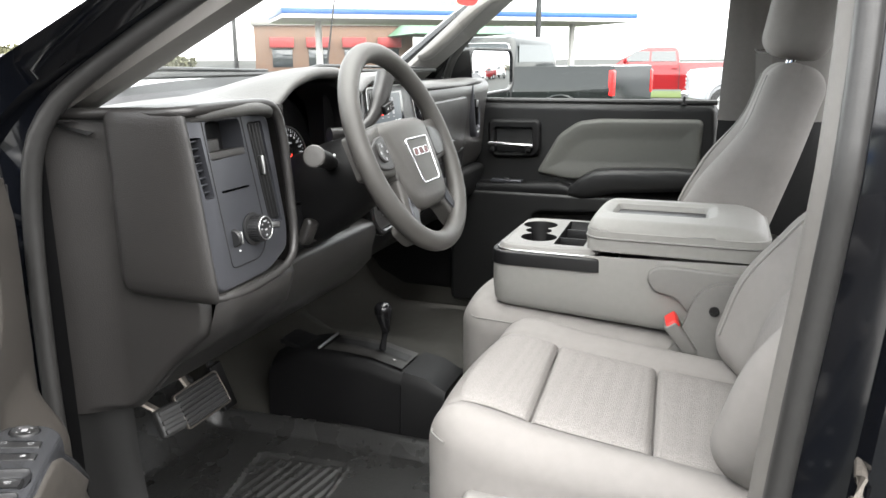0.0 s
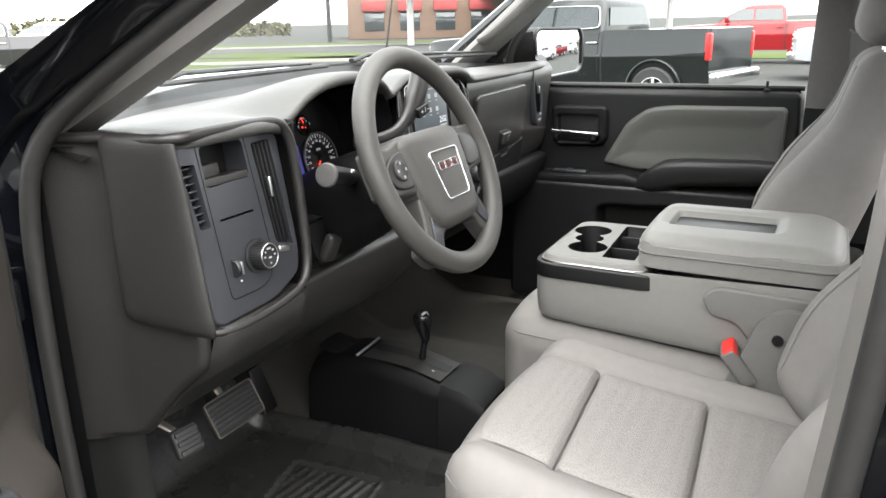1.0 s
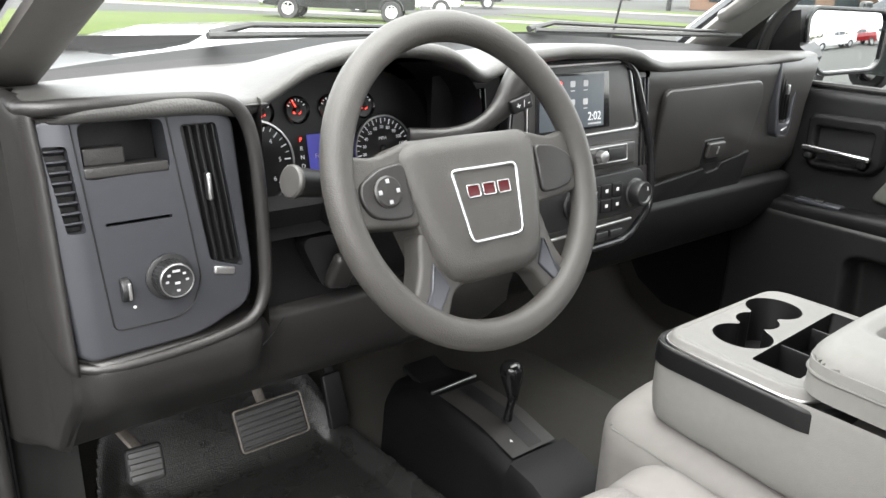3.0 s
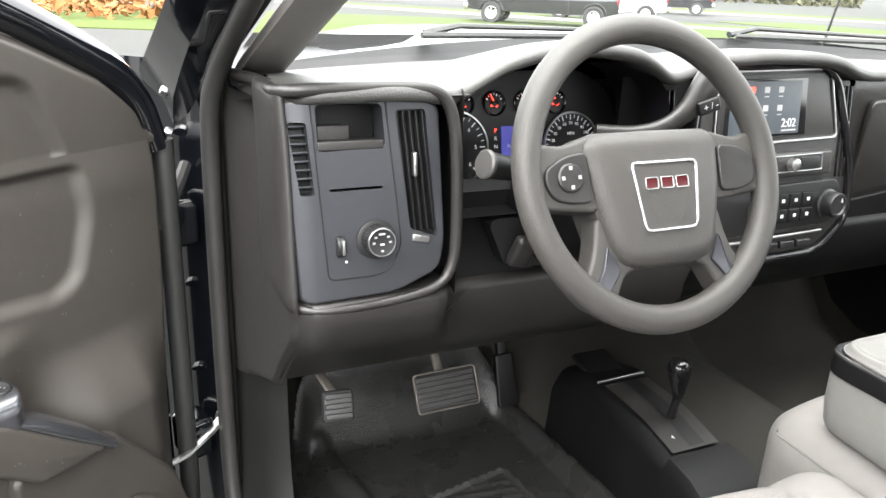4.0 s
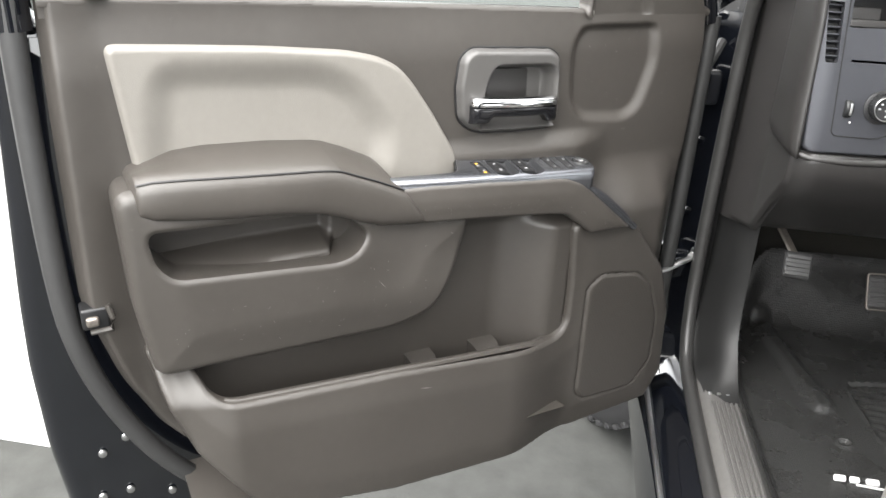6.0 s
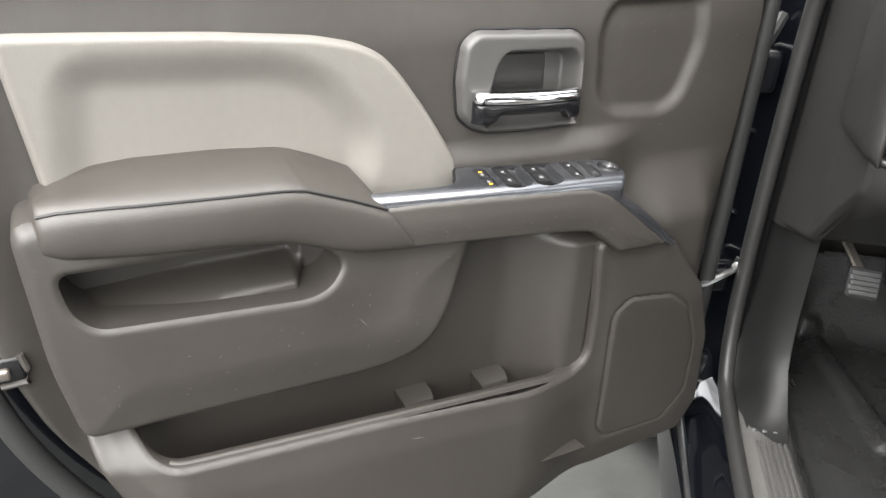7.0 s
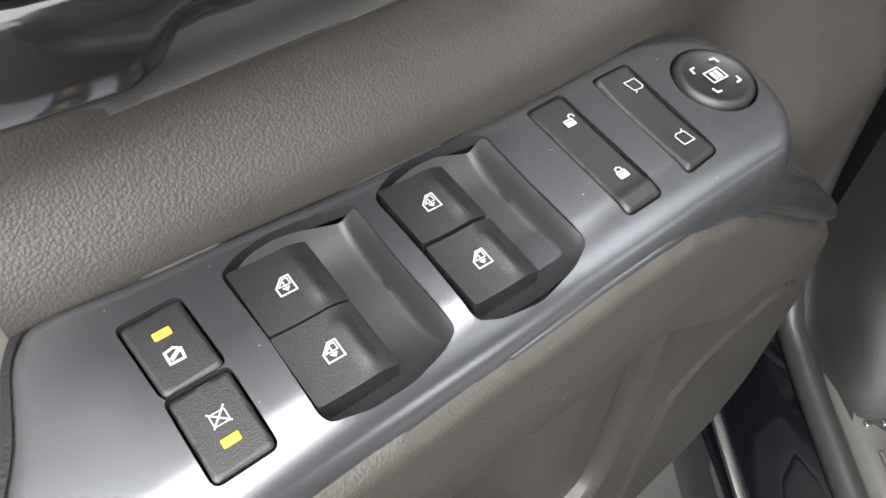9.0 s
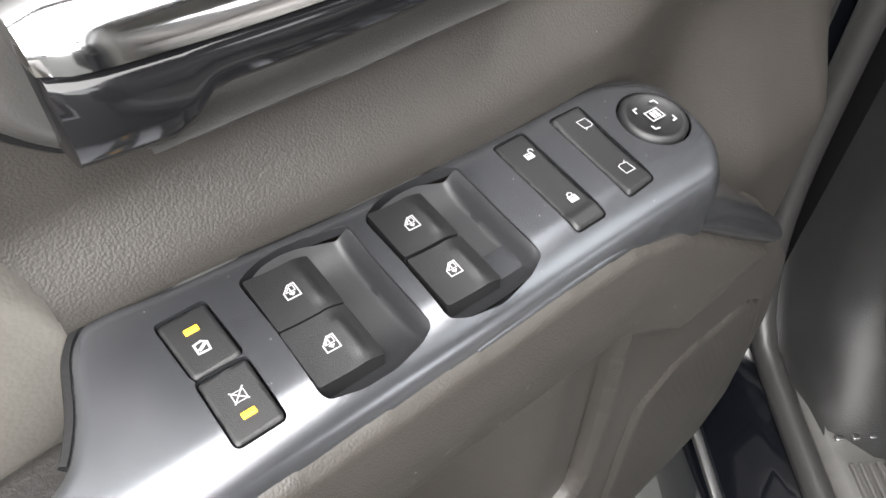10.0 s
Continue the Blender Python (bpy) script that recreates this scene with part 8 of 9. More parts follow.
P_OUT = rounded([(0.0, 1.372), (0.86, 1.376), (0.88, 1.0), (0.86, 0.66), (0.0, 0.66)], 0.03)
P_REC = rounded([(0.30, 1.00), (0.80, 1.02), (0.80, 0.80), (0.32, 0.80)], 0.03)


def pd_depth(Ug, Z):
    d = sdist(Ug, Z, P_OUT)
    h = 0.0 - 0.012 * ease((Z - 1.345) / 0.03) + 0.075 * ease((1.095 - Z) / 0.03)
    h = h - 0.06 * inner(sdist(Ug, Z, P_REC), 0.012)
    return h - 0.02 * ease((d + 0.012) / 0.012)


v, f = field(-0.005, 0.885, 0.65, 1.38, 0.006, pd_depth, snap=P_OUT)
g = Geo()
g.add(v, f)
g.make("trim_panel", PTRIM_SHADED, pdoor, "moulded trim, darkened for shade", 70, m=PD)
P_INS = rounded([(0.29, 1.128), (0.365, 1.262), (0.43, 1.308), (0.50, 1.318), (0.825, 1.322), (0.82, 1.12), (0.40, 1.11)], 0.022, 6)


def pi_depth(Ug, Z):
    d = sdist(Ug, Z, P_INS)
    return 0.014 - 0.014 * np.clip((d + 0.012) / 0.012, 0, 1) ** 2 - 0.006 * inner(d + 0.045, 0.025)


v, f = field(0.28, 0.83, 1.10, 1.33, 0.004, pi_depth, snap=P_INS)
g = Geo()
g.add(v, f)
g.make("insert", PINSERT_SHADED, pdoor, "grey vinyl insert, darkened for shade", 70, m=PD)
secs = []
for u, t, b, n in ((0.40, 1.075, 1.06, 0.06), (0.42, 1.10, 1.055, 0.075), (0.46, 1.135, 1.053, 0.085), (0.50, 1.155, 1.06, 0.088), (0.56, 1.162, 1.08, 0.088), (0.75, 1.168, 1.095, 0.088), (0.82, 1.165, 1.10, 0.080)):
    secs.append(chaikin([(u, 0, t), (u, n - 0.02, t), (u, n - 0.004, t - 0.006), (u, n, t - 0.02), (u, n, b + 0.015), (u, n - 0.02, b), (u, 0, b)], 1))
g = Geo()
g.add(*loft(secs, True, True))
g.make("armrest", PTRIM_SHADED, pdoor, "", 60, m=PD)
secs = []
for u, t, b in ((0.03, 1.095, 1.052), (0.20, 1.100, 1.054), (0.38, 1.108, 1.056), (0.44, 1.09, 1.06)):
    secs.append(chaikin([(u, 0, t), (u, 0.062, t), (u, 0.070, t - 0.01), (u, 0.070, b + 0.01), (u, 0.06, b), (u, 0, b)], 1))
g = Geo()
g.add(*loft(secs, True, True))
g.make("grab_beam", DASH_DARK, pdoor, "", 60, m=PD)
g = Geo()
g.add(*rbox((0.11, 0.03, 0.010), 0.003, 2, 2, m=PD @ Matrix.Translation((0.20, 0.045, 1.104))))
pb = g.make("switch_plate", SILVER, pdoor)
g = Geo()
g.add(*rbox((0.024, 0.02, 0.010), 0.003, 2, 2, m=PD @ Matrix.Translation((0.20, 0.045, 1.109))))
g.make("window_switch", BUTTON, pb)
PHB = rounded([(0.118, 1.300), (0.135, 1.310), (0.292, 1.312), (0.305, 1.300), (0.308, 1.205), (0.285, 1.182), (0.145, 1.176), (0.122, 1.20)], 0.014, 5)
PHC = rounded([(0.145, 1.278), (0.275, 1.280), (0.275, 1.200), (0.150, 1.198)], 0.008, 5)


def ph_depth(Ug, Z):
    d = sdist(Ug, Z, PHB)
    return 0.020 - 0.016 * np.clip((d + 0.010) / 0.010, 0, 1) ** 2 - 0.030 * inner(sdist(Ug, Z, PHC), 0.006)


v, f = field(0.11, 0.315, 1.17, 1.318, 0.003, ph_depth, snap=PHB)
g = Geo()
g.add(v, f)
ph = g.make("handle_bezel", DASH_DARK, pdoor, "", 60, m=PD)
g = Geo()
g.add(*rbox((0.16, 0.022, 0.014), 0.006, 4, 4, m=PD @ Matrix.Translation((0.205, 0.030, 1.226)) @ pose(0, 0, 0, 0, 2, 0)))
g.make("handle_chrome", CHROME, ph, "chrome door handle")
for u in (0.14, 0.265):
    g = Geo()
    g.add(*rbox((0.024, 0.03, 0.022), 0.008, 3, 2, m=PD @ Matrix.Translation((u, 0.018, 1.210))))
    g.make("handle_foot", BLACK, ph)
g = Geo()
g.add(*lathe([(0.012, 0), (0.011, 0.004), (0.0045, 0.006), (0.004, 0.026), (0.0, 0.028)], 12, Matrix.Translation((0.89, -0.56, 1.366))))
g.make("lock_pin", BLACK, pdoor)
g = Geo()
g.add([(0.905, 0.19, 1.36), (0.905, -0.68, 1.36), (0.815, -0.66, 1.80), (0.815, -0.10, 1.79), (0.865, 0.13, 1.56)], [(0, 1, 2, 3, 4)])
pg = g.make("window_glass", GLASS, pdoor, "clear side window with rain drops")
pg.visible_shadow = False
g = Geo()
g.add(*loft([[(0.890, 0.30, 1.36), (0.890, 0.142, 1.362)], [(0.880, 0.28, 1.45), (0.882, 0.145, 1.45)], [(0.862, 0.20, 1.53), (0.864, 0.15, 1.54)]], closed=False))
g.make("sail_panel", DASH_DARK, pdoor)
rng = random.Random(5)
g = Geo()
for k in range(90):
    y, z = rng.uniform(-0.40, 0.12), rng.uniform(1.375, 1.41)
    g.add(*rbox((0.002, 0.004, 0.006), 0.0009, 1, 1, m=Matrix.Translation((0.9045, y, z))))
tagged(g.make("rain_drop", CLEAR, pdoor), kind="stuff")
g = Geo()
g.add(*tube([(0.893, 0.20, 1.372), (0.893, -0.66, 1.374)], 0.008, 8))
g.make("glass_seal", RUBBER, pdoor)
# far outside mirror
pm = thing("outside_mirror", "black outside mirror showing the car lot behind", "mirror")
g = Geo()
MM = basis((1.082, 0.142, 1.468), (0.94, -0.35, 0.0), (-0.028, 0.042, 1))
mo = rounded([(-0.105, 0.082), (0.125, 0.080), (0.142, 0.05), (0.140, -0.055), (0.115, -0.080), (-0.055, -0.092), (-0.118, -0.030), (-0.125, 0.055)], 0.022, 5)
g.add(*slab(mo, -0.09, 0.002, 0.01), m=MM)
g.make("housing", BLACK, pm, "", 50)
mo = mo if area2(mo) > 0 else mo[::-1]
mi = inset(mo, 0.011)
g = Geo()
g.add(*ring_slab(mo, mi, 0.0, 0.010, 0.002), m=MM)
g.make("rim", BLACK_GLOSS, pm, "", 50)
g = Geo()
g.add(*slab(inset(mo, 0.010), 0.0, 0.004, 0.001), m=MM)
g.make("mirror_glass", MIRROR, pm)
g = Geo()
g.add(*tube([(0.91, 0.17, 1.42), (1.0, 0.18, 1.43)], 0.035, 10))
g.make("arm", BLACK, pm)

# ---- outside: the car lot ----
ASPHALT = material("wet_asphalt", (0.040, 0.041, 0.039), 0.95, vary=0.30, vscale=0.9, grain=1.0, gscale=90, spec=0.12)
ROAD = material("road_asphalt", (0.045, 0.045, 0.045), 0.95, spec=0.15, vary=0.15, vscale=0.4)
GRASS = material("mown_grass", (0.048, 0.066, 0.018), 0.95, spec=0.1, vary=0.4, vscale=1.2, grain=1.0, gscale=40)
KERB = material("concrete_kerb", (0.20, 0.195, 0.18), 0.85, vary=0.15)
WALLPAINT = material("white_wall_paint", (0.50, 0.49, 0.475), 0.7, vary=0.05, vscale=2)
BRICK = material("tan_brick", (0.13, 0.080, 0.055), 0.85, vary=0.2, vscale=3)
ROOFGREEN = material("green_metal_roof", (0.06, 0.13, 0.08), 0.5)
BLUE = material("blue_fascia", (0.015, 0.07, 0.22), 0.4)
REDPAINT = material("red_awning", (0.22, 0.018, 0.018), 0.6)
TYRE = material("tyre_rubber", (0.020, 0.020, 0.021), 0.75, grain=0.6, gscale=250)
DARKGLASS = material("tinted_glass", (0.02, 0.025, 0.028), 0.05, spec=0.8)
TAIL = material("red_tail_lamp", (0.55, 0.02, 0.02), 0.2)
LEAF = material("hedge_leaves", (0.055, 0.055, 0.025), 0.9, vary=0.4, vscale=2)

g = Geo()
n = 24
rings = [0.0, 4, 10, 30, 90, 300, 1200, 4000]
vv, ff = [(0, 0, 0)], []
for r in rings[1:]:
    for k in range(n):
        a = 2 * math.pi * k / n
        vv.append((r * math.cos(a), r * math.sin(a), 0))
for k in range(n):
    ff.append((0, 1 + k, 1 + (k + 1) % n))
for j in range(len(rings) - 2):
    for k in range(n):
        ff.append((1 + j * n + k, 1 + (j + 1) * n + k, 1 + (j + 1) * n + (k + 1) % n, 1 + j * n + (k + 1) % n))
g.add(vv, ff)
tagged(g.make("ground", ASPHALT), "grey asphalt car lot, slightly worn and damp", "asphalt", kind="structure")


def flat(name, outline, z, mat, label, cat):
    g2 = Geo()
    g2.add(*slab(outline, -0.02, z, 0.004, 2))
    return tagged(g2.make(name, mat), label, cat, kind="structure")


def strip(d0, d1, half, ang):
    """A band across the view, between two distances along a heading."""
    c, s = math.cos(radians(ang)), math.sin(radians(ang))
    return [(d * c - w * s, d * s + w * c) for d, w in ((d0, -half), (d0, half), (d1, half), (d1, -half))]


flat("grass_verge", strip(33, 38, 120, 40), 0.03, GRASS, "mown grass verge beside the lot", "grass")
flat("road", strip(42, 56, 300, 40), 0.012, ROAD, "grey main road beyond the lot", "road")
flat("grass_verge", strip(56.3, 66, 300, 40), 0.05, GRASS, "mown grass verge across the road", "grass")
flat("grass_verge", strip(20, 31.5, 16, 74), 0.03, GRASS, "grass island in the lot", "grass")
flat("grass_verge", strip(30, 36, 30, 2), 0.03, GRASS, "grass strip behind the red pickup", "grass")
for d, a, h in ((32.8, 40, 120), (56.1, 40, 300)):
    g = Geo()
    o = strip(d, d + 0.18, h, a)
    g.add(*slab(o, -0.02, 0.12, 0.02, 2))
    tagged(g.make("kerb", KERB), "pale concrete kerb", "kerb", kind="structure")
# seams and cracks in the lot near the door
g = Geo()
rng = random.Random(3)
for k in range(7):
    x, y, a = (-3.2, 2.2, 1.45) if k == 0 else (rng.uniform(-6, 0), rng.uniform(1.5, 7), rng.uniform(0, 3.1))
    p = [(x, y)]
    for q in range(14):
        a += rng.uniform(-0.35, 0.35)
        p.append((p[-1][0] + 0.22 * math.cos(a), p[-1][1] + 0.22 * math.sin(a)))
    w = 0.05 if k == 0 else 0.012
    for (x0, y0), (x1, y1) in zip(p, p[1:]):
        d = Vector((x1 - x0, y1 - y0)).normalized()
        nx, ny = -d.y * w / 2 * rng.uniform(0.6, 1.3), d.x * w / 2 * rng.uniform(0.6, 1.3)
        g.add([(x0 + nx, y0 + ny, 0.004), (x0 - nx, y0 - ny, 0.004), (x1 - nx, y1 - ny, 0.004), (x1 + nx, y1 + ny, 0.004)], [(0, 1, 2, 3)])
tagged(g.make("asphalt_crack", material("crack_filler", (0.025, 0.025, 0.025), 0.8)), "dark filled cracks in the asphalt", "crack", kind="stuff")
# white wall beside the lot
g = Geo()
g.add(*slab(rounded([(-7.5, 0.34), (-2.35, 0.34), (-2.35, 0.60), (-7.5, 0.60)], 0.02), 0.0, 1.30, 0.015))
tagged(g.make("low_wall", WALLPAINT), "low white painted wall", "wall", kind="structure")
# white showroom with a blue band, behind the camera
show = thing("showroom", "white showroom building with a blue band", "building")
g = Geo()
g.add(*rbox((8, 40, 6), 0.05, 1, 1, m=Matrix.Translation((-15, -6, 3))))
g.make("wall", WALLPAINT, show)
g = Geo()
g.add(*rbox((0.2, 40, 0.7), 0.03, 1, 1, m=Matrix.Translation((-10.95, -6, 4.3))))
g.make("band", BLUE, show)
for k in range(6):
    g = Geo()
    g.add(*rbox((0.12, 3.6, 2.6), 0.03, 1, 1, m=Matrix.Translation((-10.98, -20 + k * 5.2, 1.5))))
    g.make("window", DARKGLASS, show)


def wheel_parts(parent, x, y, r, side_):
    g2 = Geo()
    M = pose(x, y, r, 0, 90 * side_, 0)
    g2.add(*lathe([(r * 0.60, -0.12), (r * 0.92, -0.13), (r, -0.10), (r, 0.10), (r * 0.92, 0.13), (r * 0.60, 0.12)], 32, M))
    tyre = g2.make("wheel", TYRE, parent)
    g2 = Geo()
    g2.add(*lathe([(r * 0.61, 0.06), (r * 0.61, 0.115), (r * 0.57, 0.118), (r * 0.54, 0.06), (0.0, 0.05)], 32, M))
    for k in range(5):
        g2.add(*rbox((r * 0.50, 0.055, 0.04), 0.012, 2, 1, m=M @ pose(0, 0, 0.085, 0, 0, k * 72) @ Matrix.Translation((r * 0.30, 0, 0))))
    g2.add(*disc(r * 0.15, 0.11, 0.01, 16, M))
    g2.make("rim", SATIN, tyre)


def pickup(label, paint, m, chrome=True, group="parked pickups"):
    """A crew-cab pickup, front along +y, wheels on z = 0, about 5.9 m long."""
    p = thing("parked_pickup", label, "pickup", group, m=m)

    def body_section(y, zb, zt, w, wt):
        side = [(w * 0.955, zb), (w * 0.985, zb + 0.24), (w * 0.994, zb + 0.44), (w, zb + 0.50), (w * 0.992, zb + 0.54), (w * 0.955, zt - 0.07), (w * 0.945, zt - 0.03), (wt, zt)]
        return [(-a, y, b) for a, b in side] + [(a, y, b) for a, b in side[::-1]]

    def seam(y, width, sx, z0, z1):
        """A dark joint down the side of the body."""
        side = [(sx * (abs(a) + 0.003), b) for a, _, b in body_section(y, 0.46, 1.37, 1.0, 0.93)[:8] if z0 < b < z1]
        g2 = Geo()
        g2.add(*loft([[(a, y - width / 2, b) for a, b in side], [(a, y + width / 2, b) for a, b in side]], closed=False))
        g2.make("body_seam", BLACK, p)

    secs = [body_section(*q) for q in ((2.95, 0.62, 1.10, 0.86, 0.78), (2.88, 0.52, 1.20, 0.94, 0.84), (2.6, 0.48, 1.24, 0.98, 0.86), (1.9, 0.48, 1.28, 1.0, 0.88), (1.3, 0.48, 1.30, 1.0, 0.90), (1.0, 0.46, 1.34, 1.0, 0.92), (-1.0, 0.46, 1.36, 1.0, 0.93), (-1.02, 0.46, 1.38, 1.0, 0.93), (-2.80, 0.50, 1.40, 0.99, 0.93), (-2.90, 0.55, 1.39, 0.97, 0.92))]
    g2 = Geo()
    g2.add(*loft(secs, True, True))
    g2.make("body", paint, p, "", 35)
    cab = []
    for z, y0, y1, w in ((1.33, 1.15, -1.02, 0.92), (1.50, 0.92, -1.02, 0.89), (1.78, 0.42, -0.98, 0.80), (1.88, 0.18, -0.90, 0.74), (1.91, 0.0, -0.80, 0.66)):
        cab.append(rounded([(-w, y0), (w, y0), (w, y1), (-w, y1)], 0.10, 4))
    zs = (1.33, 1.50, 1.78, 1.88, 1.91)
    g2 = Geo()
    g2.add(*loft([[(x, y, z) for x, y in o] for o, z in zip(cab, zs)], True, True))
    g2.make("cab", paint, p, "", 35)
    for sx in (-1, 1):
        for y0, y1, t0, t1 in ((0.92, 0.0, 0.48, 0.0), (-0.06, -0.92, -0.06, -0.86)):
            g2 = Geo()
            g2.add(*loft([[(sx * 0.925, y0, 1.42), (sx * 0.925, y1, 1.42)], [(sx * 0.822, t0, 1.77), (sx * 0.822, t1, 1.77)]], closed=False))
            g2.make("side_window", DARKGLASS, p)
        if chrome:
            g2 = Geo()
            line = smooth_path([(sx * 0.932, 0.96, 1.415), (sx * 0.934, 0.0, 1.405), (sx * 0.932, -0.90, 1.41), (sx * 0.918, -0.955, 1.47), (sx * 0.83, -0.90, 1.76), (sx * 0.815, -0.80, 1.785), (sx * 0.815, 0.40, 1.785)], 2)
            g2.add(*tube(line, 0.011, 6))
            g2.make("window_trim", CHROME, p, "chrome window trim")
        seam(-1.035, 0.030, sx, 0.4, 1.36)
        for y in (0.98, -0.03, -0.96):
            seam(y, 0.010, sx, 0.6, 1.36)
        g2 = Geo()
        g2.add(*rbox((0.03, 0.20, 0.03), 0.01, 2, 1, m=Matrix.Translation((sx * 1.01, 0.10, 1.18))))
        g2.add(*rbox((0.03, 0.20, 0.03), 0.01, 2, 1, m=Matrix.Translation((sx * 1.01, -0.85, 1.18))))
        g2.make("door_handles", CHROME if chrome else paint, p)
        g2 = Geo()
        g2.add(*rbox((0.20, 0.12, 0.20), 0.04, 3, 2, m=Matrix.Translation((sx * 1.12, 0.82, 1.45))))
        g2.make("mirror", paint, p)
        g2 = Geo()
        g2.add(*rbox((0.10, 0.10, 0.42), 0.03, 3, 2, m=Matrix.Translation((sx * 0.93, -2.87, 1.12))))
        g2.make("tail_lamp", TAIL, p, "red tail lamp")
        g2 = Geo()
        g2.add(*rbox((0.34, 0.12, 0.18), 0.04, 3, 2, m=Matrix.Translation((sx * 0.74, 2.88, 1.02))))
        g2.make("headlamp", SATIN, p)
        for y in (1.95, -2.0):
            wheel_parts(p, sx * 0.90, y, 0.40, sx)
            g2 = Geo()
            arc = [(sx * 1.0, y + 0.47 * math.cos(a), 0.44 + 0.47 * math.sin(a)) for a in np.linspace(-0.15, math.pi + 0.15, 15)]
            g2.add(*tube(arc, 0.026, 8))
            g2.make("wheel_arch", paint, p)
    g2 = Geo()
    g2.add(*slab(rounded([(-0.62, 0.70), (0.62, 0.70), (0.62, 1.16), (-0.62, 1.16)], 0.06), 0, 0.05, 0.015), m=basis((0, 2.90, 0), (-1, 0, 0), (0, 0, 1)))
    grille = g2.make("grille", BLACK, p)
    for k in range(4):
        g2 = Geo()
        g2.add(*rbox((1.20, 0.03, 0.035), 0.01, 2, 1, m=Matrix.Translation((0, 2.965, 0.77 + k * 0.105))))
        g2.make("grille_bar", CHROME if chrome else BLACK_GLOSS, grille)
    for y, z in ((2.98, 0.58), (-2.98, 0.62)):
        g2 = Geo()
        g2.add(*rbox((1.92, 0.18, 0.22), 0.06, 3, 3, m=Matrix.Translation((0, y, z))))
        g2.make("bumper", CHROME if chrome else paint, p, "chrome bumper" if chrome else "")
    g2 = Geo()
    g2.add(*loft([[(-0.84, 1.16, 1.40), (0.84, 1.16, 1.40)], [(-0.70, 0.44, 1.79), (0.70, 0.44, 1.79)]], closed=False))
    g2.make("front_window", DARKGLASS, p)
    g2 = Geo()
    g2.add(*loft([[(-0.72, -1.035, 1.46), (0.72, -1.035, 1.46)], [(-0.66, -1.005, 1.76), (0.66, -1.005, 1.76)]], closed=False))
    g2.make("rear_window", DARKGLASS, p)
    return p


def car_paint(name, c):
    return material(name, c, 0.10, vary=0.04, spec=0.5)


GREENBLACK = car_paint("dark_green_black_paint", (0.006, 0.008, 0.0075))
REDCAR = car_paint("red_car_paint", (0.17, 0.008, 0.010))
WHITECAR = car_paint("white_car_paint", (0.55, 0.55, 0.54))
SILVERCAR = car_paint("silver_car_paint", (0.28, 0.285, 0.30))
BROWNBLACK = car_paint("charcoal_car_paint", (0.02, 0.02, 0.022))
pickup("dark green-black crew-cab pickup with chrome trim", GREENBLACK, pose(12.76, 3.66, 0, 0, 0, -13.4))
pickup("bright red crew-cab pickup", REDCAR, pose(27.5, 2.0, 0, 0, 0, 4), chrome=False)
pickup("silver pickup parked beyond the black one", SILVERCAR, pose(20.5, -2.6, 0, 0, 0, 3))
pickup("charcoal pickup with a chrome bumper", BROWNBLACK, pose(15.5, 26.0, 0, 0, 0, 50))
pickup("white pickup with a chrome bumper", WHITECAR, pose(21.5, 30.5, 0, 0, 0, 50))
pickup("charcoal pickup at the end of the row", BROWNBLACK, pose(33.0, 40.0, 0, 0, 0, 50))
pickup("charcoal pickup in the far row", BROWNBLACK, pose(30.0, 10.5, 0, 0, 0, 8))

for src, x, y, a, label in (("white", 9.0, -19.0, 80, "white pickup parked in the row behind"), ("red", 14.0, -22.0, 85, "red pickup parked in the row behind"), ("white", 19.0, -24.0, 82, "white pickup at the end of the row behind")):
    pickup(label, REDCAR if src == "red" else WHITECAR, pose(x, y, 0, 0, 0, a))

# far buildings
shop = thing("brick_shop", "tan brick shop with red awnings", "building")
g = Geo()
g.add(*rbox((20, 16, 5.0), 0.1, 1, 1, m=pose(78, 42, 2.5, 0, 0, 30)))
g.make("wall", BRICK, shop)
g = Geo()
g.add(*rbox((20.6, 16.6, 0.7), 0.1, 1, 1, m=pose(78, 42, 5.2, 0, 0, 30)))
g.make("parapet", KERB, shop)
for k in range(4):
    g = Geo()
    g.add(*rbox((1.0, 2.4, 1.0), 0.1, 1, 1, m=pose(78, 42, 2.6, 0, 0, 30) @ Matrix.Translation((-10.3, -5.5 + k * 3.6, 0.6))))
    aw = g.make("awning", REDPAINT, shop)
    g = Geo()
    g.add(*rbox((0.2, 2.0, 1.8), 0.05, 1, 1, m=pose(78, 42, 2.6, 0, 0, 30) @ Matrix.Translation((-10.0, -5.5 + k * 3.6, -0.9))))
    g.make("window", DARKGLASS, shop)
g = Geo()
g.add(*loft([[(64, 26, 3.8), (74, 34, 3.8), (80, 26, 3.8), (70, 18, 3.8)], [(71, 26.2, 7.2), (72, 27, 7.2), (73, 26, 7.2), (72, 25.2, 7.2)]], True, True))
g.make("hip_roof", ROOFGREEN, shop, "dark green hip roof", 20)
canopy = thing("fuel_canopy", "white fuel station canopy with a blue stripe", "canopy")
CN = pose(54, 19, 4.6, 0, 0, -52)
g = Geo()
g.add(*rbox((26, 9, 0.9), 0.05, 1, 1, m=CN))
g.make("fascia", WALLPAINT, canopy)
g = Geo()
g.add(*rbox((26.1, 9.1, 0.35), 0.05, 1, 1, m=CN))
g.make("stripe", BLUE, canopy)
for x in (-10, 0, 10):
    g = Geo()
    g.add(*tube([CN @ Vector((x, 0, -4.6)), CN @ Vector((x, 0, 0))], 0.25, 8))
    g.make("column", WALLPAINT, canopy)
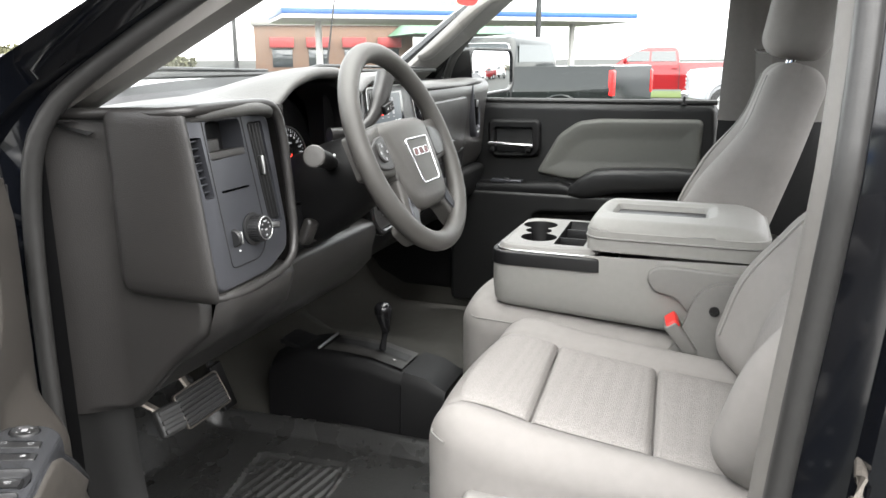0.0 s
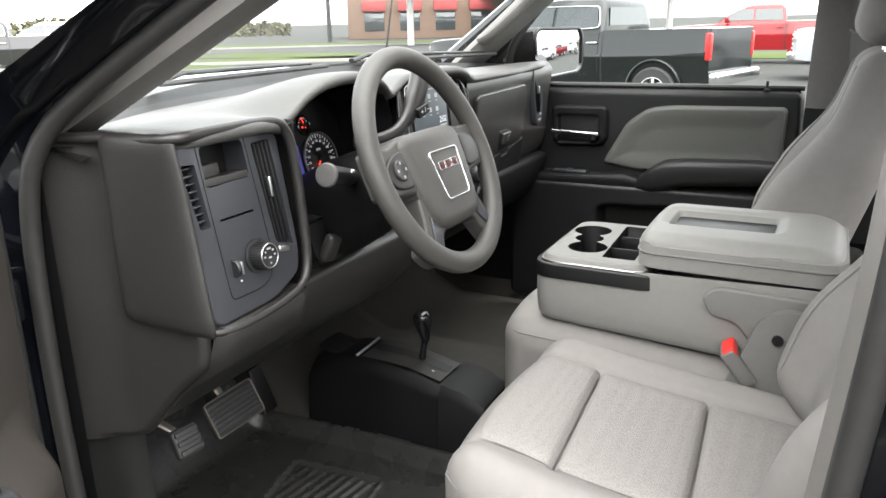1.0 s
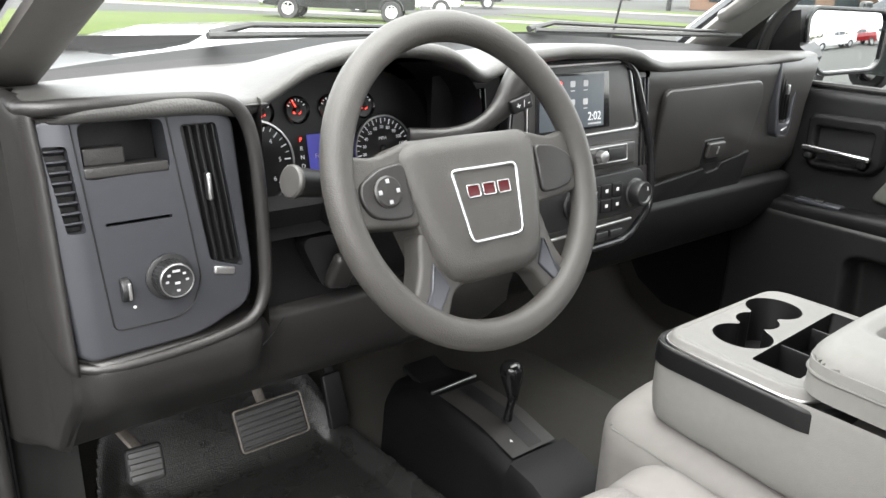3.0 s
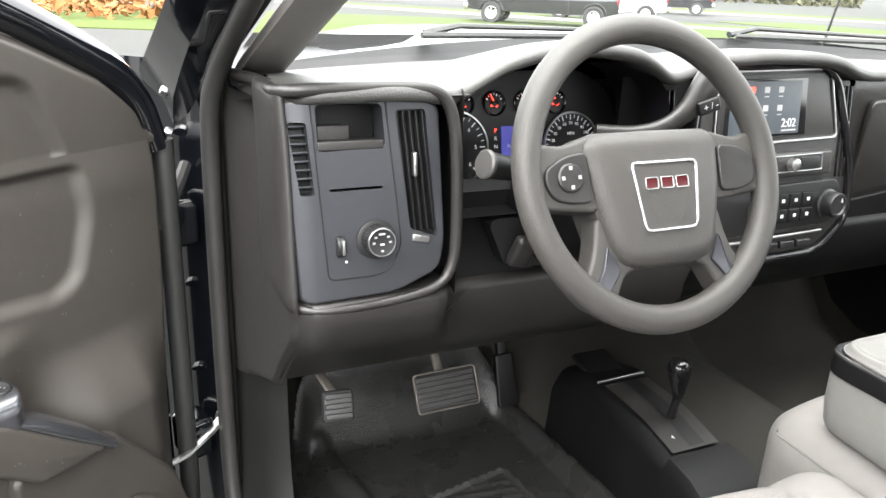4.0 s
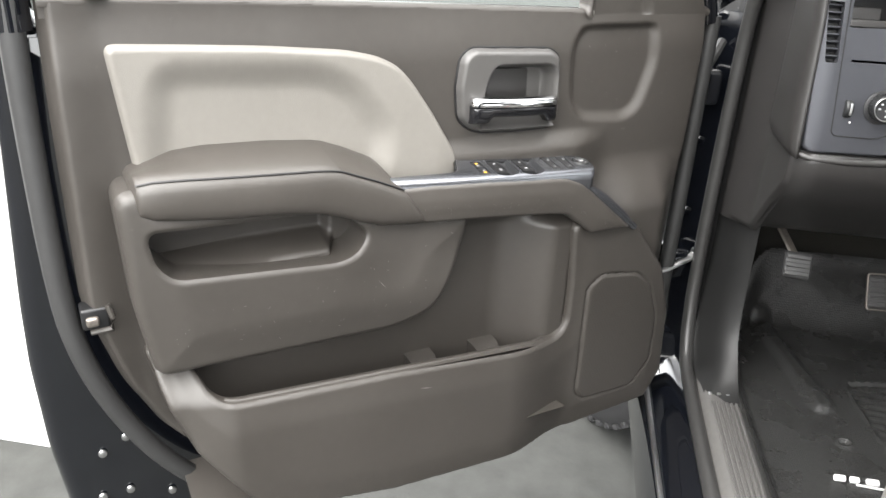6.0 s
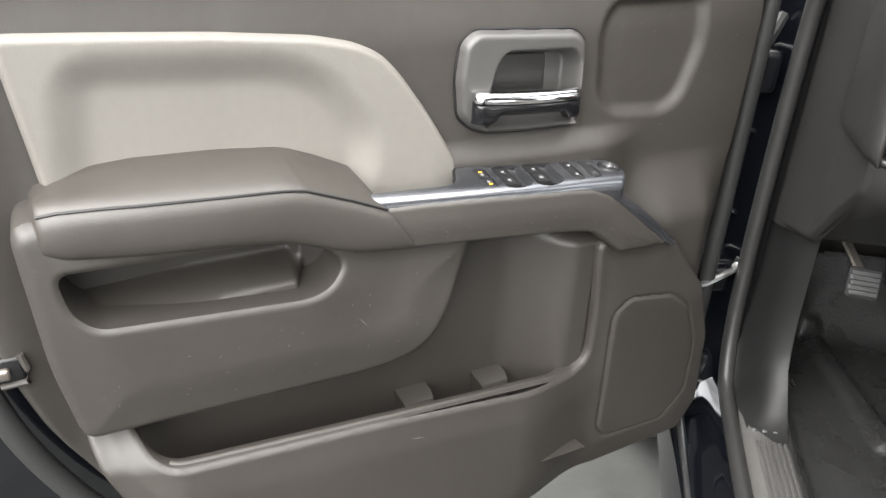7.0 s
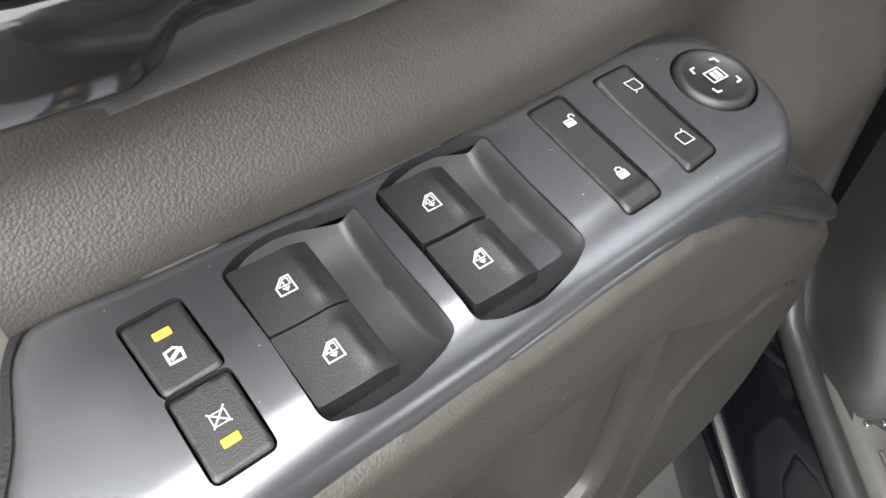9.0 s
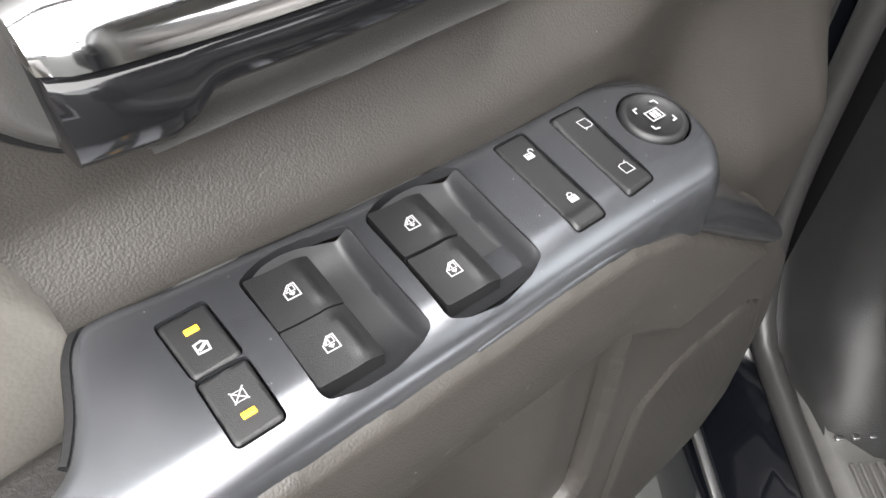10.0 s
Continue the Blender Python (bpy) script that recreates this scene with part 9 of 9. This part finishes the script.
for a, r, h in ((35.3, 70, 7.5), (12.9, 50, 9), (62, 80, 9)):
    pole = thing("utility_pole", "thin dark utility pole", "pole")
    x, y = r * math.cos(radians(a)), r * math.sin(radians(a))
    g = Geo()
    g.add(*tube([(x, y, 0), (x, y, h)], [0.22, 0.16], 8))
    g.make("post", BLACK, pole)
    g = Geo()
    g.add(*rbox((1.2, 0.5, 1.6), 0.1, 1, 1, m=Matrix.Translation((x, y, h - 0.8))))
    g.make("box", BLACK, pole)
# far hedge and trees, with ragged tops
rng = random.Random(11)
g = Geo()
for k in range(9000):
    a = radians(rng.uniform(38, 125) if k < 7000 else rng.uniform(-80, -35))
    r = rng.uniform(120, 150)
    h = rng.uniform(0.1, 3.6) * (0.5 + 0.5 * math.sin(a * 9) ** 2)
    s = rng.uniform(0.25, 0.8)
    c = Vector((r * math.cos(a), r * math.sin(a), h))
    vs = [c + Vector((rng.uniform(-s, s), rng.uniform(-s, s), rng.uniform(-s, s))) for _ in range(5)]
    g.add(vs, [(0, 1, 2), (1, 2, 3), (2, 3, 4), (0, 3, 4), (0, 1, 4)])
tagged(g.make("tree_line", LEAF), "ragged far line of autumn trees", "trees", kind="stuff")
# fallen leaves heap and orange shrubs left of the pillar
g = Geo()
for k in range(900):
    a = radians(rng.uniform(84, 108))
    r = rng.uniform(24, 32)
    c = Vector((r * math.cos(a), r * math.sin(a), rng.uniform(0.05, 0.9) * rng.random() + 0.1))
    vs = [c + Vector((rng.uniform(-.25, .25), rng.uniform(-.25, .25), rng.uniform(-.2, .2))) for _ in range(4)]
    g.add(vs, [(0, 1, 2), (0, 2, 3)])
tagged(g.make("shrub_bed", material("autumn_shrub", (0.20, 0.085, 0.025), 0.9, vary=0.4, vscale=3)), "low bed of orange autumn shrubs", "shrubs", kind="stuff")

# the truck's own front wheel, seen below the open door
fw = thing("front_wheel", "muddy black all-terrain front tyre with raised lettering", "wheel")
FM = pose(-0.93, 0.98, 0.405, 0, 0, 28) @ pose(0, 0, 0, 0, -90, 0)
g = Geo()
r = 0.405
g.add(*lathe([(r * 0.58, -0.12), (r * 0.90, -0.14), (r, -0.115), (r, 0.115), (r * 0.93, 0.14), (r * 0.80, 0.148), (r * 0.62, 0.135), (r * 0.58, 0.12)], 60, FM))
g.make("tyre", TYRE, fw)
for k in range(48):
    a = k * 7.5
    g = Geo()
    g.add(*rbox((0.020, 0.028, 0.05), 0.005, 1, 1, m=FM @ pose(0, 0, 0, 0, 0, a) @ Matrix.Translation((r - 0.002, 0, 0.105))))
    g.add(*rbox((0.016, 0.03, 0.09), 0.004, 1, 1, m=FM @ pose(0, 0, 0, 0, 0, a + 3.7) @ Matrix.Translation((r + 0.001, 0, 0.03))))
    g.make("tread_block", TYRE, fw)
g = Geo()
for k in range(14):
    a = 200 + k * 6.5
    g.add(*rbox((0.040, 0.022, 0.004), 0.001, 1, 1, m=FM @ pose(0, 0, 0, 0, 0, a) @ Matrix.Translation((r * 0.80, 0, 0.149))))
g.make("raised_marks", WHITE_MARK, fw)
